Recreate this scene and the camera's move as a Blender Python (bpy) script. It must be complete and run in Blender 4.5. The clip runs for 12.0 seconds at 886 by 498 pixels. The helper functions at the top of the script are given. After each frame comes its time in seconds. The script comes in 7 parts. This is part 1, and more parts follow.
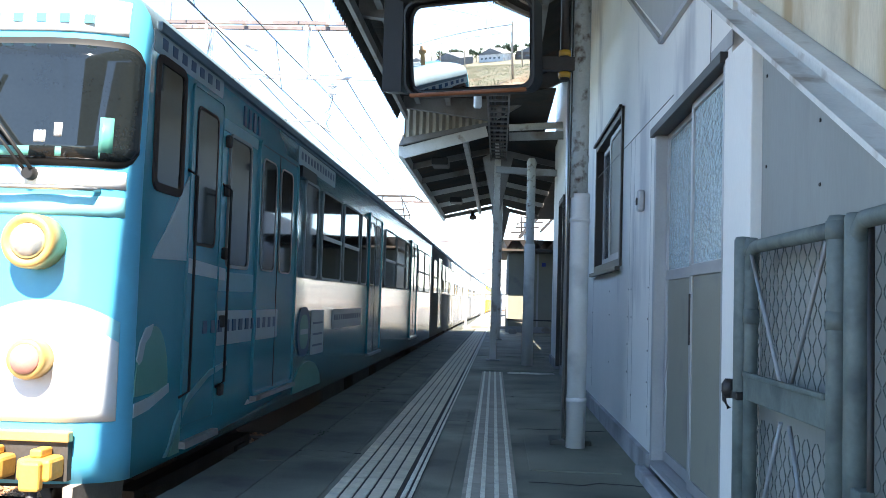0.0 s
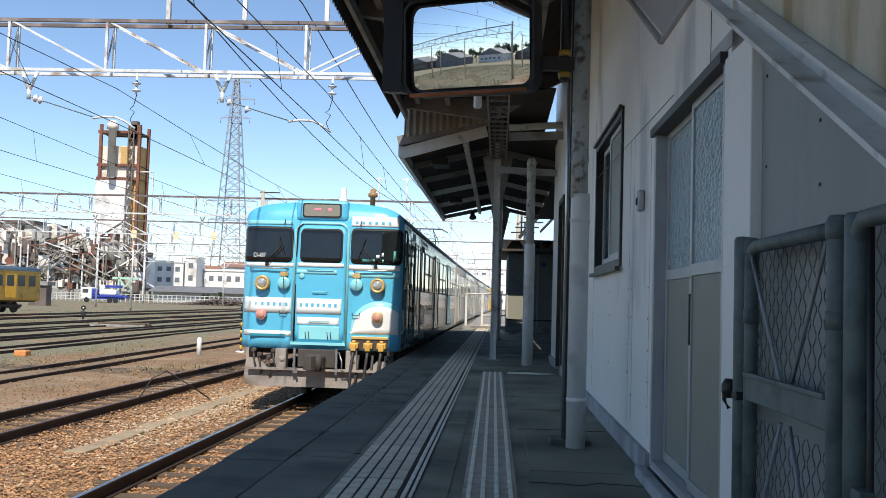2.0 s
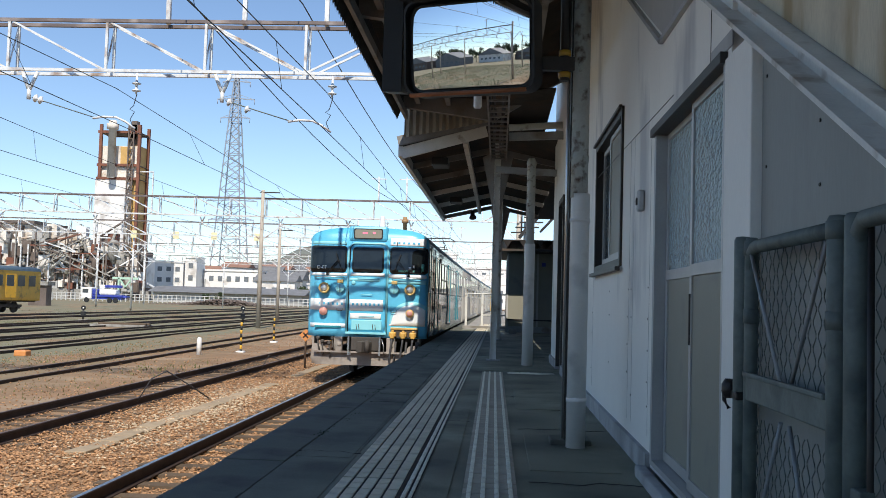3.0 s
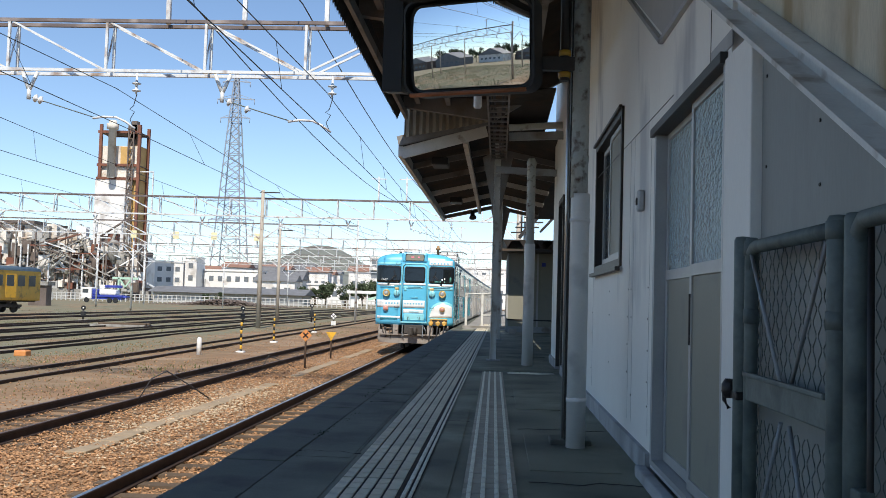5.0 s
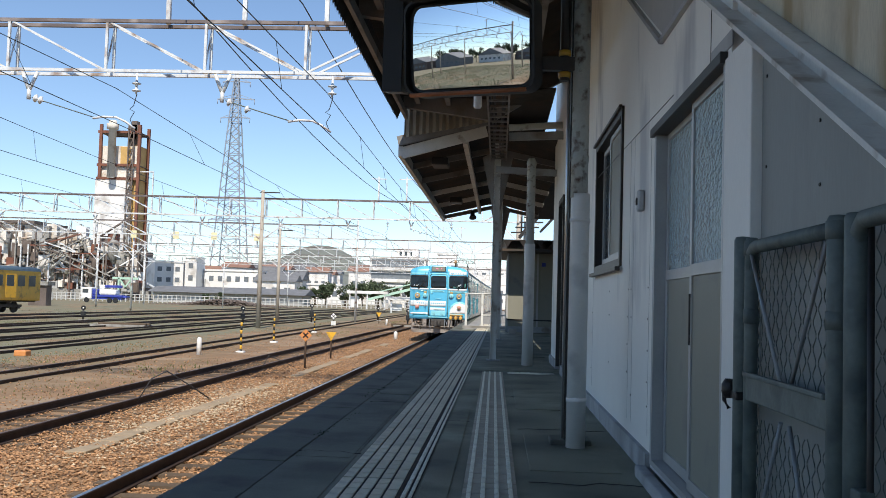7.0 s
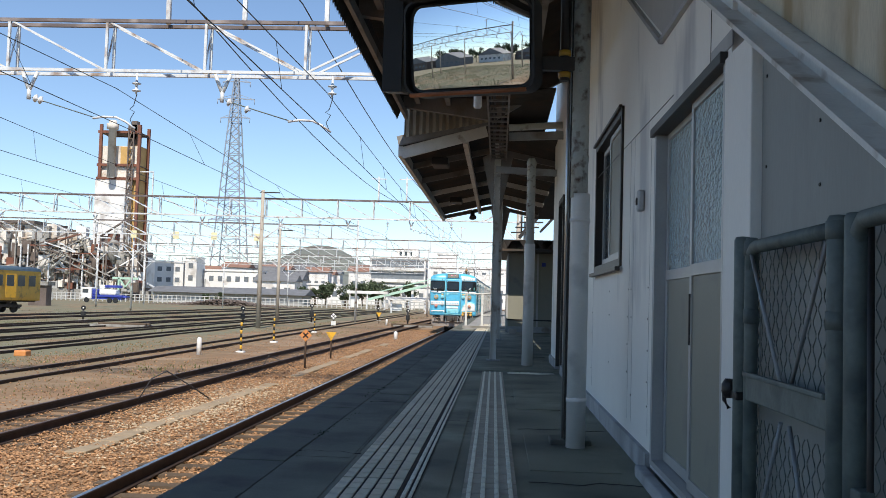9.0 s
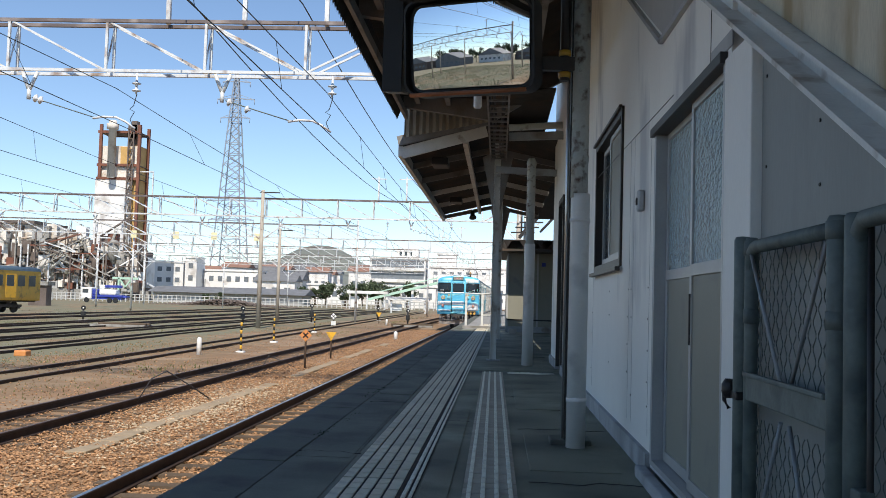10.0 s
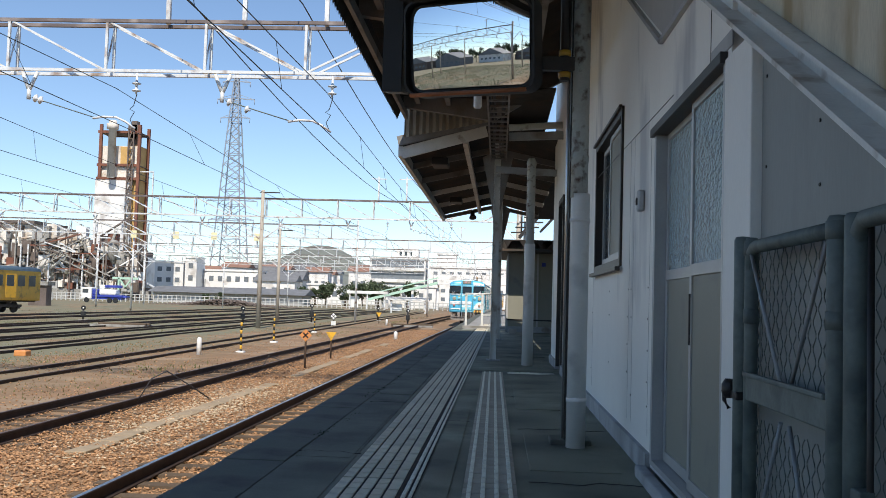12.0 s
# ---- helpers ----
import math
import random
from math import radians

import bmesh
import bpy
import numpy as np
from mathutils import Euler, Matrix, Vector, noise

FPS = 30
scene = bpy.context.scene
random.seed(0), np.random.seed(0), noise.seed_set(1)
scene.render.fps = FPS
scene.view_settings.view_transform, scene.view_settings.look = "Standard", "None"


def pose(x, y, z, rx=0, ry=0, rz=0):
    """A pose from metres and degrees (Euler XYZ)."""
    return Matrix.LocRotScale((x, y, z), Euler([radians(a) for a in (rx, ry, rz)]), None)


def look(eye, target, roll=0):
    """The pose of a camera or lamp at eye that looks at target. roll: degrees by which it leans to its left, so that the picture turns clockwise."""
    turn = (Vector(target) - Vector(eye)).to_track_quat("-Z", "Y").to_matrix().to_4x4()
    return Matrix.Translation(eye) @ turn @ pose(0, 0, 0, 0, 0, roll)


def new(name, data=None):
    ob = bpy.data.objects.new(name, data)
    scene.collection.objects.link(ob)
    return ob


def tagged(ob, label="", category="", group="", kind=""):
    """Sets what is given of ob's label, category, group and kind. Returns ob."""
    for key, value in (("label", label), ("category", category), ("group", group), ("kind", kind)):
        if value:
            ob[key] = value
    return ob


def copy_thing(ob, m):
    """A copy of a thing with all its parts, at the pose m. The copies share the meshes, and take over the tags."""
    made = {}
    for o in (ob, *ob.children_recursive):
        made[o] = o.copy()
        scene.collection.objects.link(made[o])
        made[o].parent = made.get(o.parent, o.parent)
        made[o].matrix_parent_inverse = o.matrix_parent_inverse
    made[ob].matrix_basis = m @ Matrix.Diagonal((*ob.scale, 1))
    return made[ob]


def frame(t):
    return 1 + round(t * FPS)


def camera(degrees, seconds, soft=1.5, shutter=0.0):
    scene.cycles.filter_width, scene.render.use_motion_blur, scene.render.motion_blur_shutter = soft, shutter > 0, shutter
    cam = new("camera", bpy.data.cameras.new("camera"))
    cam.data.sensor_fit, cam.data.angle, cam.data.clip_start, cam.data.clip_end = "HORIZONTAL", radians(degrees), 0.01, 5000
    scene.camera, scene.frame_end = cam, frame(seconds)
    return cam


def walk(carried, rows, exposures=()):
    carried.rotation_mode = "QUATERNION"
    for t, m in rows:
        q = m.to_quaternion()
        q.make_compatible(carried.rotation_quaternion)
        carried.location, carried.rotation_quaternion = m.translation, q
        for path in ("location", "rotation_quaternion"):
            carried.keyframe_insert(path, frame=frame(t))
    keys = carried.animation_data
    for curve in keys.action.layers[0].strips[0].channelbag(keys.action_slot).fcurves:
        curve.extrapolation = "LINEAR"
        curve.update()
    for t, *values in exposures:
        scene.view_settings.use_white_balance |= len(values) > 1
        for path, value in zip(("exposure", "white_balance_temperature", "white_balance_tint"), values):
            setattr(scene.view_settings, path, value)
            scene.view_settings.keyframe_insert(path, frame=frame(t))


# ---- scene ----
cam = camera(49.44, 12.0, soft=0.85)
EYE = Vector((0.0, 0.0, 1.03))
YAW, TILT = radians(3.378), radians(3.063)
AIM = EYE + Vector((-math.sin(YAW) * math.cos(TILT), math.cos(YAW) * math.cos(TILT), math.sin(TILT)))
walk(cam, [(0.0, look(EYE, AIM, 1.65)), (12.0, look(EYE, AIM, 1.65))],
     exposures=[(0.0, 2.1, 6900, 10), (0.5, 1.3, 6900, 10), (1.0, 0.7, 6900, 10), (1.5, 0.38, 6900, 10), (2.0, 0.23, 6900, 10), (2.5, 0.18, 6900, 10), (12.0, 0.13, 6900, 10)])

# ---- world and sun ----
SUN_FROM = Vector((0.05, -0.85, 1.0)).normalized()
world = bpy.data.worlds.new("world")
scene.world = world
world.use_nodes = True
wn = world.node_tree
sky = wn.nodes.new("ShaderNodeTexSky")
sky.sky_type = "NISHITA"
sky.sun_disc = False
sky.sun_elevation = math.asin(SUN_FROM.z)
sky.sun_rotation = math.atan2(SUN_FROM.x, SUN_FROM.y)
sky.altitude = 1100.0
sky.air_density, sky.dust_density, sky.ozone_density = 1.0, 0.0, 4.5
wn.links.new(sky.outputs[0], wn.nodes["Background"].inputs[0])
wn.nodes["Background"].inputs[1].default_value = 0.148
sun = new("sun", bpy.data.lights.new("sun", "SUN"))
sun.data.energy, sun.data.angle, sun.data.color = 4.6, radians(0.53), (1.0, 0.95, 0.87)
sun.matrix_world = look(SUN_FROM * 50, (0, 0, 0))


# ---- materials ----
def mat(name, col, rough=0.6, metal=0.0, var=0.25, scale=3.0, fine=60.0, bump=0.15, stain=None, amount=0.4,
        stain_scale=2.0, stretch=(1, 1, 1), coat=0.0, island=0.0, objvar=0.0):
    m = bpy.data.materials.new(name)
    m.use_nodes = True
    nt = m.node_tree
    N, L = nt.nodes, nt.links
    b = N["Principled BSDF"]
    b.inputs["Roughness"].default_value = rough
    b.inputs["Metallic"].default_value = metal
    b.inputs["Coat Weight"].default_value = coat
    b.inputs["Coat Roughness"].default_value = 0.06
    tc = N.new("ShaderNodeTexCoord")
    mp = N.new("ShaderNodeMapping")
    mp.inputs["Scale"].default_value = stretch
    L.new(tc.outputs["Object"], mp.inputs[0])

    def noise_node(s, detail):
        n = N.new("ShaderNodeTexNoise")
        n.inputs["Scale"].default_value = s
        n.inputs["Detail"].default_value = detail
        L.new(mp.outputs[0], n.inputs["Vector"])
        return n

    big, small = noise_node(scale, 4), noise_node(fine, 3)
    add = N.new("ShaderNodeMath")
    add.operation = "MULTIPLY_ADD"
    L.new(small.outputs[0], add.inputs[0])
    add.inputs[1].default_value = 0.5
    L.new(big.outputs[0], add.inputs[2])
    last = add
    if island or objvar:
        inf = N.new("ShaderNodeNewGeometry" if island else "ShaderNodeObjectInfo")
        ma = N.new("ShaderNodeMath")
        ma.operation = "MULTIPLY_ADD"
        L.new(inf.outputs["Random Per Island" if island else "Random"], ma.inputs[0])
        ma.inputs[1].default_value = island or objvar
        L.new(add.outputs[0], ma.inputs[2])
        last = ma
    ramp = N.new("ShaderNodeMapRange")
    L.new(last.outputs[0], ramp.inputs[0])
    ramp.inputs[1].default_value = 0.4
    ramp.inputs[2].default_value = 1.1 + (island or objvar)
    mix = N.new("ShaderNodeMix")
    mix.data_type = "RGBA"
    L.new(ramp.outputs[0], mix.inputs[0])
    mix.inputs[6].default_value = (*[max(0, c * (1 - var)) for c in col], 1)
    mix.inputs[7].default_value = (*[min(1, c * (1 + var)) for c in col], 1)
    out = mix.outputs[2]
    if stain:
        sn = noise_node(stain_scale, 6)
        rr = N.new("ShaderNodeMapRange")
        L.new(sn.outputs[0], rr.inputs[0])
        rr.inputs[1].default_value, rr.inputs[2].default_value = 0.62 - amount * 0.3, 0.72 - amount * 0.1
        m2 = N.new("ShaderNodeMix")
        m2.data_type = "RGBA"
        L.new(rr.outputs[0], m2.inputs[0])
        L.new(out, m2.inputs[6])
        m2.inputs[7].default_value = (*stain, 1)
        out = m2.outputs[2]
    L.new(out, b.inputs["Base Color"])
    if bump:
        bn = N.new("ShaderNodeBump")
        bn.inputs["Strength"].default_value = bump
        bn.inputs["Distance"].default_value = 0.01
        L.new(add.outputs[0], bn.inputs["Height"])
        L.new(bn.outputs[0], b.inputs["Normal"])
    return m


def glow(name, col, strength):
    m = mat(name, col, 0.3, bump=0)
    b = m.node_tree.nodes["Principled BSDF"]
    b.inputs["Emission Color"].default_value = (*col, 1)
    b.inputs["Emission Strength"].default_value = strength
    return m


M_asphalt = mat("platform_asphalt", (0.212, 0.220, 0.160), 0.66, var=0.75, scale=2.2, fine=110, bump=0.9, stain=(0.075, 0.078, 0.062), amount=0.55, stain_scale=1.1)
M_asphaltdk = mat("platform_asphalt_dark", (0.125, 0.134, 0.102), 0.75, var=0.5, scale=1.6, fine=110, bump=0.9, stain=(0.065, 0.066, 0.055), amount=0.5, stain_scale=1.4)
M_tile3 = mat("tactile_worn_base", (0.42, 0.375, 0.295), 0.8, var=0.3, scale=6, bump=0.3, objvar=0.4)
M_edge = mat("platform_edge_concrete", (0.108, 0.114, 0.090), 0.8, var=0.3, scale=2, bump=0.4, stain=(0.05, 0.05, 0.045), amount=0.5)
M_moss = mat("moss", (0.035, 0.055, 0.025), 0.95, var=0.5, scale=9, bump=0.5)
M_conc = mat("concrete", (0.30, 0.29, 0.27), 0.85, var=0.25, scale=2.5, bump=0.3, stain=(0.16, 0.15, 0.13), amount=0.4)
M_tile = mat("tactile_grey", (0.70, 0.63, 0.48), 0.7, var=0.28, scale=5, bump=0.25, stain=(0.38, 0.35, 0.30), amount=0.3, stain_scale=3, objvar=0.5)
M_tile2 = mat("tactile_pale_bar", (0.84, 0.79, 0.66), 0.6, var=0.25, scale=7, bump=0.2, stain=(0.2, 0.19, 0.18), amount=0.4)
M_rusty = mat("rust_line", (0.06, 0.035, 0.022), 0.85, var=0.4, scale=9)
M_wall = mat("white_wall_panel", (0.81, 0.795, 0.75), 0.55, var=0.07, scale=1.5, fine=90, bump=0.05, stain=(0.50, 0.50, 0.50), amount=0.1, stain_scale=1.6, stretch=(1, 1, 0.35))
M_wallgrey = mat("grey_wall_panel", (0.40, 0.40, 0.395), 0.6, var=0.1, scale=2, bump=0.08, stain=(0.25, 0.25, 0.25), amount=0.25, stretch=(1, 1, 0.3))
M_groove = mat("tactile_base_grime", (0.045, 0.042, 0.038), 0.85, var=0.3, scale=6, bump=0.3)
# wall grey with the shade below the stairs put into its colour
M_wallshade = mat("grey_green_wall_shaded", (0.26, 0.27, 0.255), 0.6, var=0.1, scale=2, bump=0.08, stain=(0.19, 0.19, 0.18), amount=0.25, stretch=(1, 1, 0.3))
M_base = mat("wall_base_concrete", (0.36, 0.37, 0.38), 0.8, var=0.25, scale=3, bump=0.3, stain=(0.2, 0.2, 0.2), amount=0.5)
M_dark = mat("dark_bronze", (0.035, 0.03, 0.028), 0.45, metal=0.3, var=0.3)
M_alu = mat("aluminium_frame", (0.42, 0.42, 0.42), 0.45, metal=0.5, var=0.12, scale=4)
M_doorpanel = mat("door_panel_beige", (0.245, 0.24, 0.195), 0.55, var=0.08, scale=2, bump=0.04, stain=(0.18, 0.175, 0.165), amount=0.2)
M_steel = mat("grey_painted_steel", (0.30, 0.32, 0.33), 0.5, metal=0.2, var=0.2, scale=4, stain=(0.18, 0.14, 0.11), amount=0.25)
M_steelw = mat("pale_painted_steel", (0.64, 0.64, 0.61), 0.55, var=0.14, scale=4, stain=(0.36, 0.31, 0.26), amount=0.12, stain_scale=5)
M_galv = mat("galvanised_steel", (0.125, 0.152, 0.142), 0.6, metal=0.1, var=0.25, scale=12, stain=(0.07, 0.09, 0.09), amount=0.45, stain_scale=8)
M_wire = mat("dark_wire", (0.03, 0.032, 0.035), 0.5, metal=0.5, var=0.2)
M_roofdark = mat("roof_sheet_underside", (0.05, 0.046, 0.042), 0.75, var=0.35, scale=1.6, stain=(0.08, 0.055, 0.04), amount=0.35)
M_beam = mat("canopy_beam_paint", (0.21, 0.20, 0.19), 0.6, var=0.25, scale=2.5, stain=(0.13, 0.095, 0.07), amount=0.35)
M_corr = mat("corrugated_fibre_sheet", (0.34, 0.31, 0.25), 0.8, var=0.3, scale=4, stain=(0.17, 0.14, 0.10), amount=0.45, stretch=(1, 1, 0.3))
M_pipew = mat("white_pvc_pipe", (0.66, 0.655, 0.63), 0.42, var=0.08, scale=2, bump=0.03, stain=(0.4, 0.4, 0.4), amount=0.15)
M_pipepeel = mat("peeling_pipe", (0.40, 0.41, 0.38), 0.6, var=0.2, scale=6, bump=0.4, stain=(0.09, 0.06, 0.042), amount=0.28, stain_scale=13)
M_beige = mat("stained_stair_concrete", (0.60, 0.53, 0.40), 0.85, var=0.25, scale=2.2, bump=0.35, stain=(0.38, 0.28, 0.16), amount=0.5, stain_scale=2.4, stretch=(1, 2.2, 0.5))
M_orange = mat("mirror_rim_orange", (0.30, 0.10, 0.035), 0.5, var=0.3, scale=5)
M_black = mat("black_housing", (0.016, 0.017, 0.018), 0.55, var=0.3)
M_mirror = mat("mirror_glass", (0.82, 0.85, 0.86), 0.015, metal=1.0, var=0.02, bump=0)
M_yel = mat("yellow_paint", (0.75, 0.42, 0.04), 0.45, var=0.15, stain=(0.35, 0.2, 0.05), amount=0.25)
M_white = mat("white_paint", (0.78, 0.78, 0.76), 0.5, var=0.08)
M_fence = mat("weathered_fence_paint", (0.50, 0.50, 0.48), 0.6, var=0.25, scale=1.0)
M_dirtslab = mat("packed_dirt_slab", (0.33, 0.255, 0.17), 0.9, var=0.3, scale=5, bump=0.4, objvar=0.3)
M_redp = mat("red_paint", (0.5, 0.05, 0.03), 0.5, var=0.2)
M_green = mat("pale_green_paint", (0.42, 0.62, 0.50), 0.5, var=0.15)
M_rail = mat("rail_rusted_steel", (0.05, 0.032, 0.027), 0.75, metal=0.1, var=0.35, scale=5)
M_railtop = mat("rail_polished_head", (0.36, 0.35, 0.35), 0.3, metal=1.0, var=0.1, bump=0.03)
M_railtoprust = mat("rail_dull_head", (0.15, 0.10, 0.075), 0.5, metal=0.6, var=0.25)
M_sleeper = mat("weathered_sleeper", (0.11, 0.078, 0.052), 0.9, var=0.35, scale=4, bump=0.5, objvar=0.4)
M_stone = mat("ballast_stone", (0.37, 0.21, 0.11), 0.9, var=0.8, scale=8, bump=0.3, island=0.9)
M_stonepale = mat("ballast_stone_pale", (0.50, 0.40, 0.28), 0.9, var=0.35, scale=8, bump=0.3, island=0.9)
M_weed = mat("weed_leaves", (0.15, 0.15, 0.06), 0.85, var=0.5, scale=2, bump=0, island=0.8)
M_grass = mat("meadow_grass", (0.085, 0.105, 0.045), 0.85, var=0.5, scale=2, bump=0, island=0.8)
M_leaf = mat("tree_foliage", (0.06, 0.085, 0.04), 0.8, var=0.5, scale=1.5, bump=0, island=0.8)
M_bark = mat("tree_bark", (0.10, 0.075, 0.05), 0.9, var=0.3)
M_hill = mat("far_wooded_hill", (0.17, 0.185, 0.165), 0.95, var=0.3, scale=0.02, fine=0.15, bump=0)
M_cement = mat("sunlit_plant_concrete", (0.72, 0.68, 0.62), 0.85, var=0.25, scale=0.25, fine=3, bump=0.1, stain=(0.45, 0.36, 0.28), amount=0.35, stain_scale=0.3)
M_rustred = mat("rusted_red_steel", (0.19, 0.075, 0.048), 0.8, var=0.35, scale=0.5, fine=6)
M_ochre = mat("ochre_panels", (0.55, 0.35, 0.13), 0.75, var=0.25, scale=0.4, fine=5)
M_plantdk = mat("plant_dark_steel", (0.14, 0.11, 0.095), 0.75, var=0.35, scale=0.4, fine=5)
M_bldg = mat("far_building_wall", (0.76, 0.75, 0.73), 0.8, var=0.1, scale=0.2, fine=3, bump=0.05, stain=(0.5, 0.47, 0.44), amount=0.3, stain_scale=0.3)
M_roofred = mat("roof_tile_brown", (0.27, 0.15, 0.11), 0.8, var=0.25, scale=0.8)
M_roofgrey = mat("roof_tile_grey", (0.17, 0.175, 0.185), 0.7, var=0.25, scale=0.8)
M_winfar = mat("far_window_glass", (0.05, 0.06, 0.07), 0.15, var=0.3, scale=1, bump=0)
# far window glass lightened, with distance haze mixed into its colour
M_winhaze = mat("far_window_haze_tint", (0.17, 0.19, 0.21), 0.2, var=0.3, scale=1, bump=0)
M_gantry = mat("gantry_white_steel", (0.68, 0.70, 0.71), 0.5, metal=0.1, var=0.12, scale=2, stain=(0.30, 0.21, 0.16), amount=0.3, stain_scale=2.5)
M_gantryd = mat("gantry_rusty_chord", (0.16, 0.13, 0.125), 0.65, metal=0.2, var=0.3, scale=2, stain=(0.34, 0.29, 0.27), amount=0.3)
M_polec = mat("concrete_mast", (0.42, 0.37, 0.31), 0.85, var=0.2, scale=2)
M_insul = mat("white_porcelain", (0.7, 0.71, 0.72), 0.2, var=0.06, bump=0)
M_pylon = mat("pylon_steel", (0.30, 0.34, 0.40), 0.5, metal=0.3, var=0.1)
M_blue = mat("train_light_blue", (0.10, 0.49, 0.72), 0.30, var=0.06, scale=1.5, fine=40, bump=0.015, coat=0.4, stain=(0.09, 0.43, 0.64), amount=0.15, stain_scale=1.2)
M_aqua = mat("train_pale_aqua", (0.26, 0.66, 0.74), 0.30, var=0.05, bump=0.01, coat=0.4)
# the train blue again, darkened to put the side's shade into the colour
M_bluedk = mat("train_side_blue_shaded", (0.032, 0.26, 0.34), 0.16, var=0.08, scale=1.5, bump=0.006, coat=0.2)
M_livwhite = mat("train_livery_white", (0.78, 0.80, 0.80), 0.3, var=0.05, bump=0.01, coat=0.4)
M_livgreen = mat("train_livery_green", (0.10, 0.33, 0.28), 0.3, var=0.08, bump=0.01, coat=0.4)
# livery white and teal for the sides, toned down with the same shade
M_livwhitedk = mat("train_side_white_shaded", (0.40, 0.50, 0.54), 0.32, var=0.12, scale=3, bump=0.01, coat=0.2)
M_livteal = mat("train_side_teal_shaded", (0.13, 0.36, 0.42), 0.3, var=0.1, bump=0.01, coat=0.2)
M_navy = mat("train_navy_ink", (0.02, 0.07, 0.16), 0.35, var=0.15, bump=0)
# cream paint with the silver sheen of grazing reflections put into its colour
M_cream = mat("train_weathered_cream_sheen", (0.42, 0.41, 0.38), 0.22, var=0.12, scale=1.2, bump=0.01, coat=0.2, stain=(0.40, 0.38, 0.33), amount=0.25, stain_scale=1.0, stretch=(1, 1, 0.4))
M_blind = mat("ochre_window_blind", (0.60, 0.36, 0.09), 0.5, var=0.2)
M_whistle = mat("whistle_brown", (0.34, 0.20, 0.09), 0.55, var=0.25, scale=8)
M_roofcar = mat("train_roof_grey", (0.13, 0.20, 0.25), 0.6, var=0.25)
M_under = mat("underframe_grime", (0.06, 0.053, 0.048), 0.8, var=0.35, scale=4)
M_skirt = mat("plough_grey_brown", (0.30, 0.265, 0.235), 0.75, var=0.25, scale=3, stain=(0.15, 0.12, 0.10), amount=0.4)
M_glass = mat("train_window_glass", (0.012, 0.016, 0.018), 0.04, var=0.3, bump=0)
M_seal = mat("rubber_seal", (0.012, 0.012, 0.012), 0.6, var=0.2)
M_brass = mat("lamp_rim_ochre", (0.62, 0.42, 0.16), 0.4, metal=0.3, var=0.15)
M_lens = mat("lamp_lens", (0.62, 0.64, 0.62), 0.1, metal=0.6, var=0.15, bump=0)
M_tail = mat("tail_lamp_red", (0.62, 0.30, 0.25), 0.2, var=0.15, bump=0)
M_chrome = mat("bare_steel", (0.5, 0.5, 0.5), 0.3, metal=0.9, var=0.1)
M_cable = mat("cable_jacket", (0.05, 0.05, 0.055), 0.6, var=0.3)
M_bluepaint = mat("deep_blue_paint", (0.03, 0.05, 0.32), 0.4, var=0.2)


def frosted():
    m = mat("frosted_wave_glass", (0.46, 0.60, 0.63), 0.10, var=0.1, scale=3, bump=0)
    nt = m.node_tree
    w = nt.nodes.new("ShaderNodeTexNoise")
    w.inputs["Scale"].default_value = 1.0
    gm = nt.nodes.new("ShaderNodeMapping")
    gm.inputs["Scale"].default_value = (30, 22, 46)
    nt.links.new(nt.nodes["Texture Coordinate"].outputs["Object"], gm.inputs[0])
    nt.links.new(gm.outputs[0], w.inputs["Vector"])
    w.inputs["Detail"].default_value = 2
    b = nt.nodes.new("ShaderNodeBump")
    b.inputs["Strength"].default_value = 0.75
    b.inputs["Distance"].default_value = 0.03
    nt.links.new(w.outputs[0], b.inputs["Height"])
    nt.links.new(b.outputs[0], nt.nodes["Principled BSDF"].inputs["Normal"])
    nt.nodes["Principled BSDF"].inputs["Transmission Weight"].default_value = 0.25
    return m


M_frost = frosted()


def ground_mat():
    m = mat("yard_ground", (0.245, 0.148, 0.08), 0.95, var=0.4, scale=1.1, fine=24, bump=0.8, stain=(0.33, 0.25, 0.17), amount=0.4, stain_scale=0.5)
    nt = m.node_tree
    N, L = nt.nodes, nt.links
    b = N["Principled BSDF"]
    old = b.inputs["Base Color"].links[0].from_socket
    tc = N.new("ShaderNodeTexCoord")
    sep = N.new("ShaderNodeSeparateXYZ")
    L.new(tc.outputs["Object"], sep.inputs[0])
    # weedy strips away from the running line
    mr = N.new("ShaderNodeMapRange")
    L.new(sep.outputs[0], mr.inputs[0])
    mr.inputs[1].default_value, mr.inputs[2].default_value = -8.5, -15.0
    ns = N.new("ShaderNodeTexNoise")
    ns.inputs["Scale"].default_value, ns.inputs["Detail"].default_value = 0.35, 7
    mp = N.new("ShaderNodeMapping")
    mp.inputs["Scale"].default_value = (1.6, 0.5, 1)
    L.new(tc.outputs["Object"], mp.inputs[0])
    L.new(mp.outputs[0], ns.inputs["Vector"])
    r2 = N.new("ShaderNodeMapRange")
    L.new(ns.outputs[0], r2.inputs[0])
    r2.inputs[1].default_value, r2.inputs[2].default_value = 0.32, 0.52
    mul = N.new("ShaderNodeMath")
    mul.operation = "MULTIPLY"
    L.new(mr.outputs[0], mul.inputs[0])
    L.new(r2.outputs[0], mul.inputs[1])
    mx = N.new("ShaderNodeMix")
    mx.data_type = "RGBA"
    L.new(mul.outputs[0], mx.inputs[0])
    L.new(old, mx.inputs[6])
    mx.inputs[7].default_value = (0.185, 0.175, 0.11, 1)
    L.new(mx.outputs[2], b.inputs["Base Color"])
    return m


M_ground = ground_mat()


# ---- mesh helpers ----
def bmnew():
    return bmesh.new()


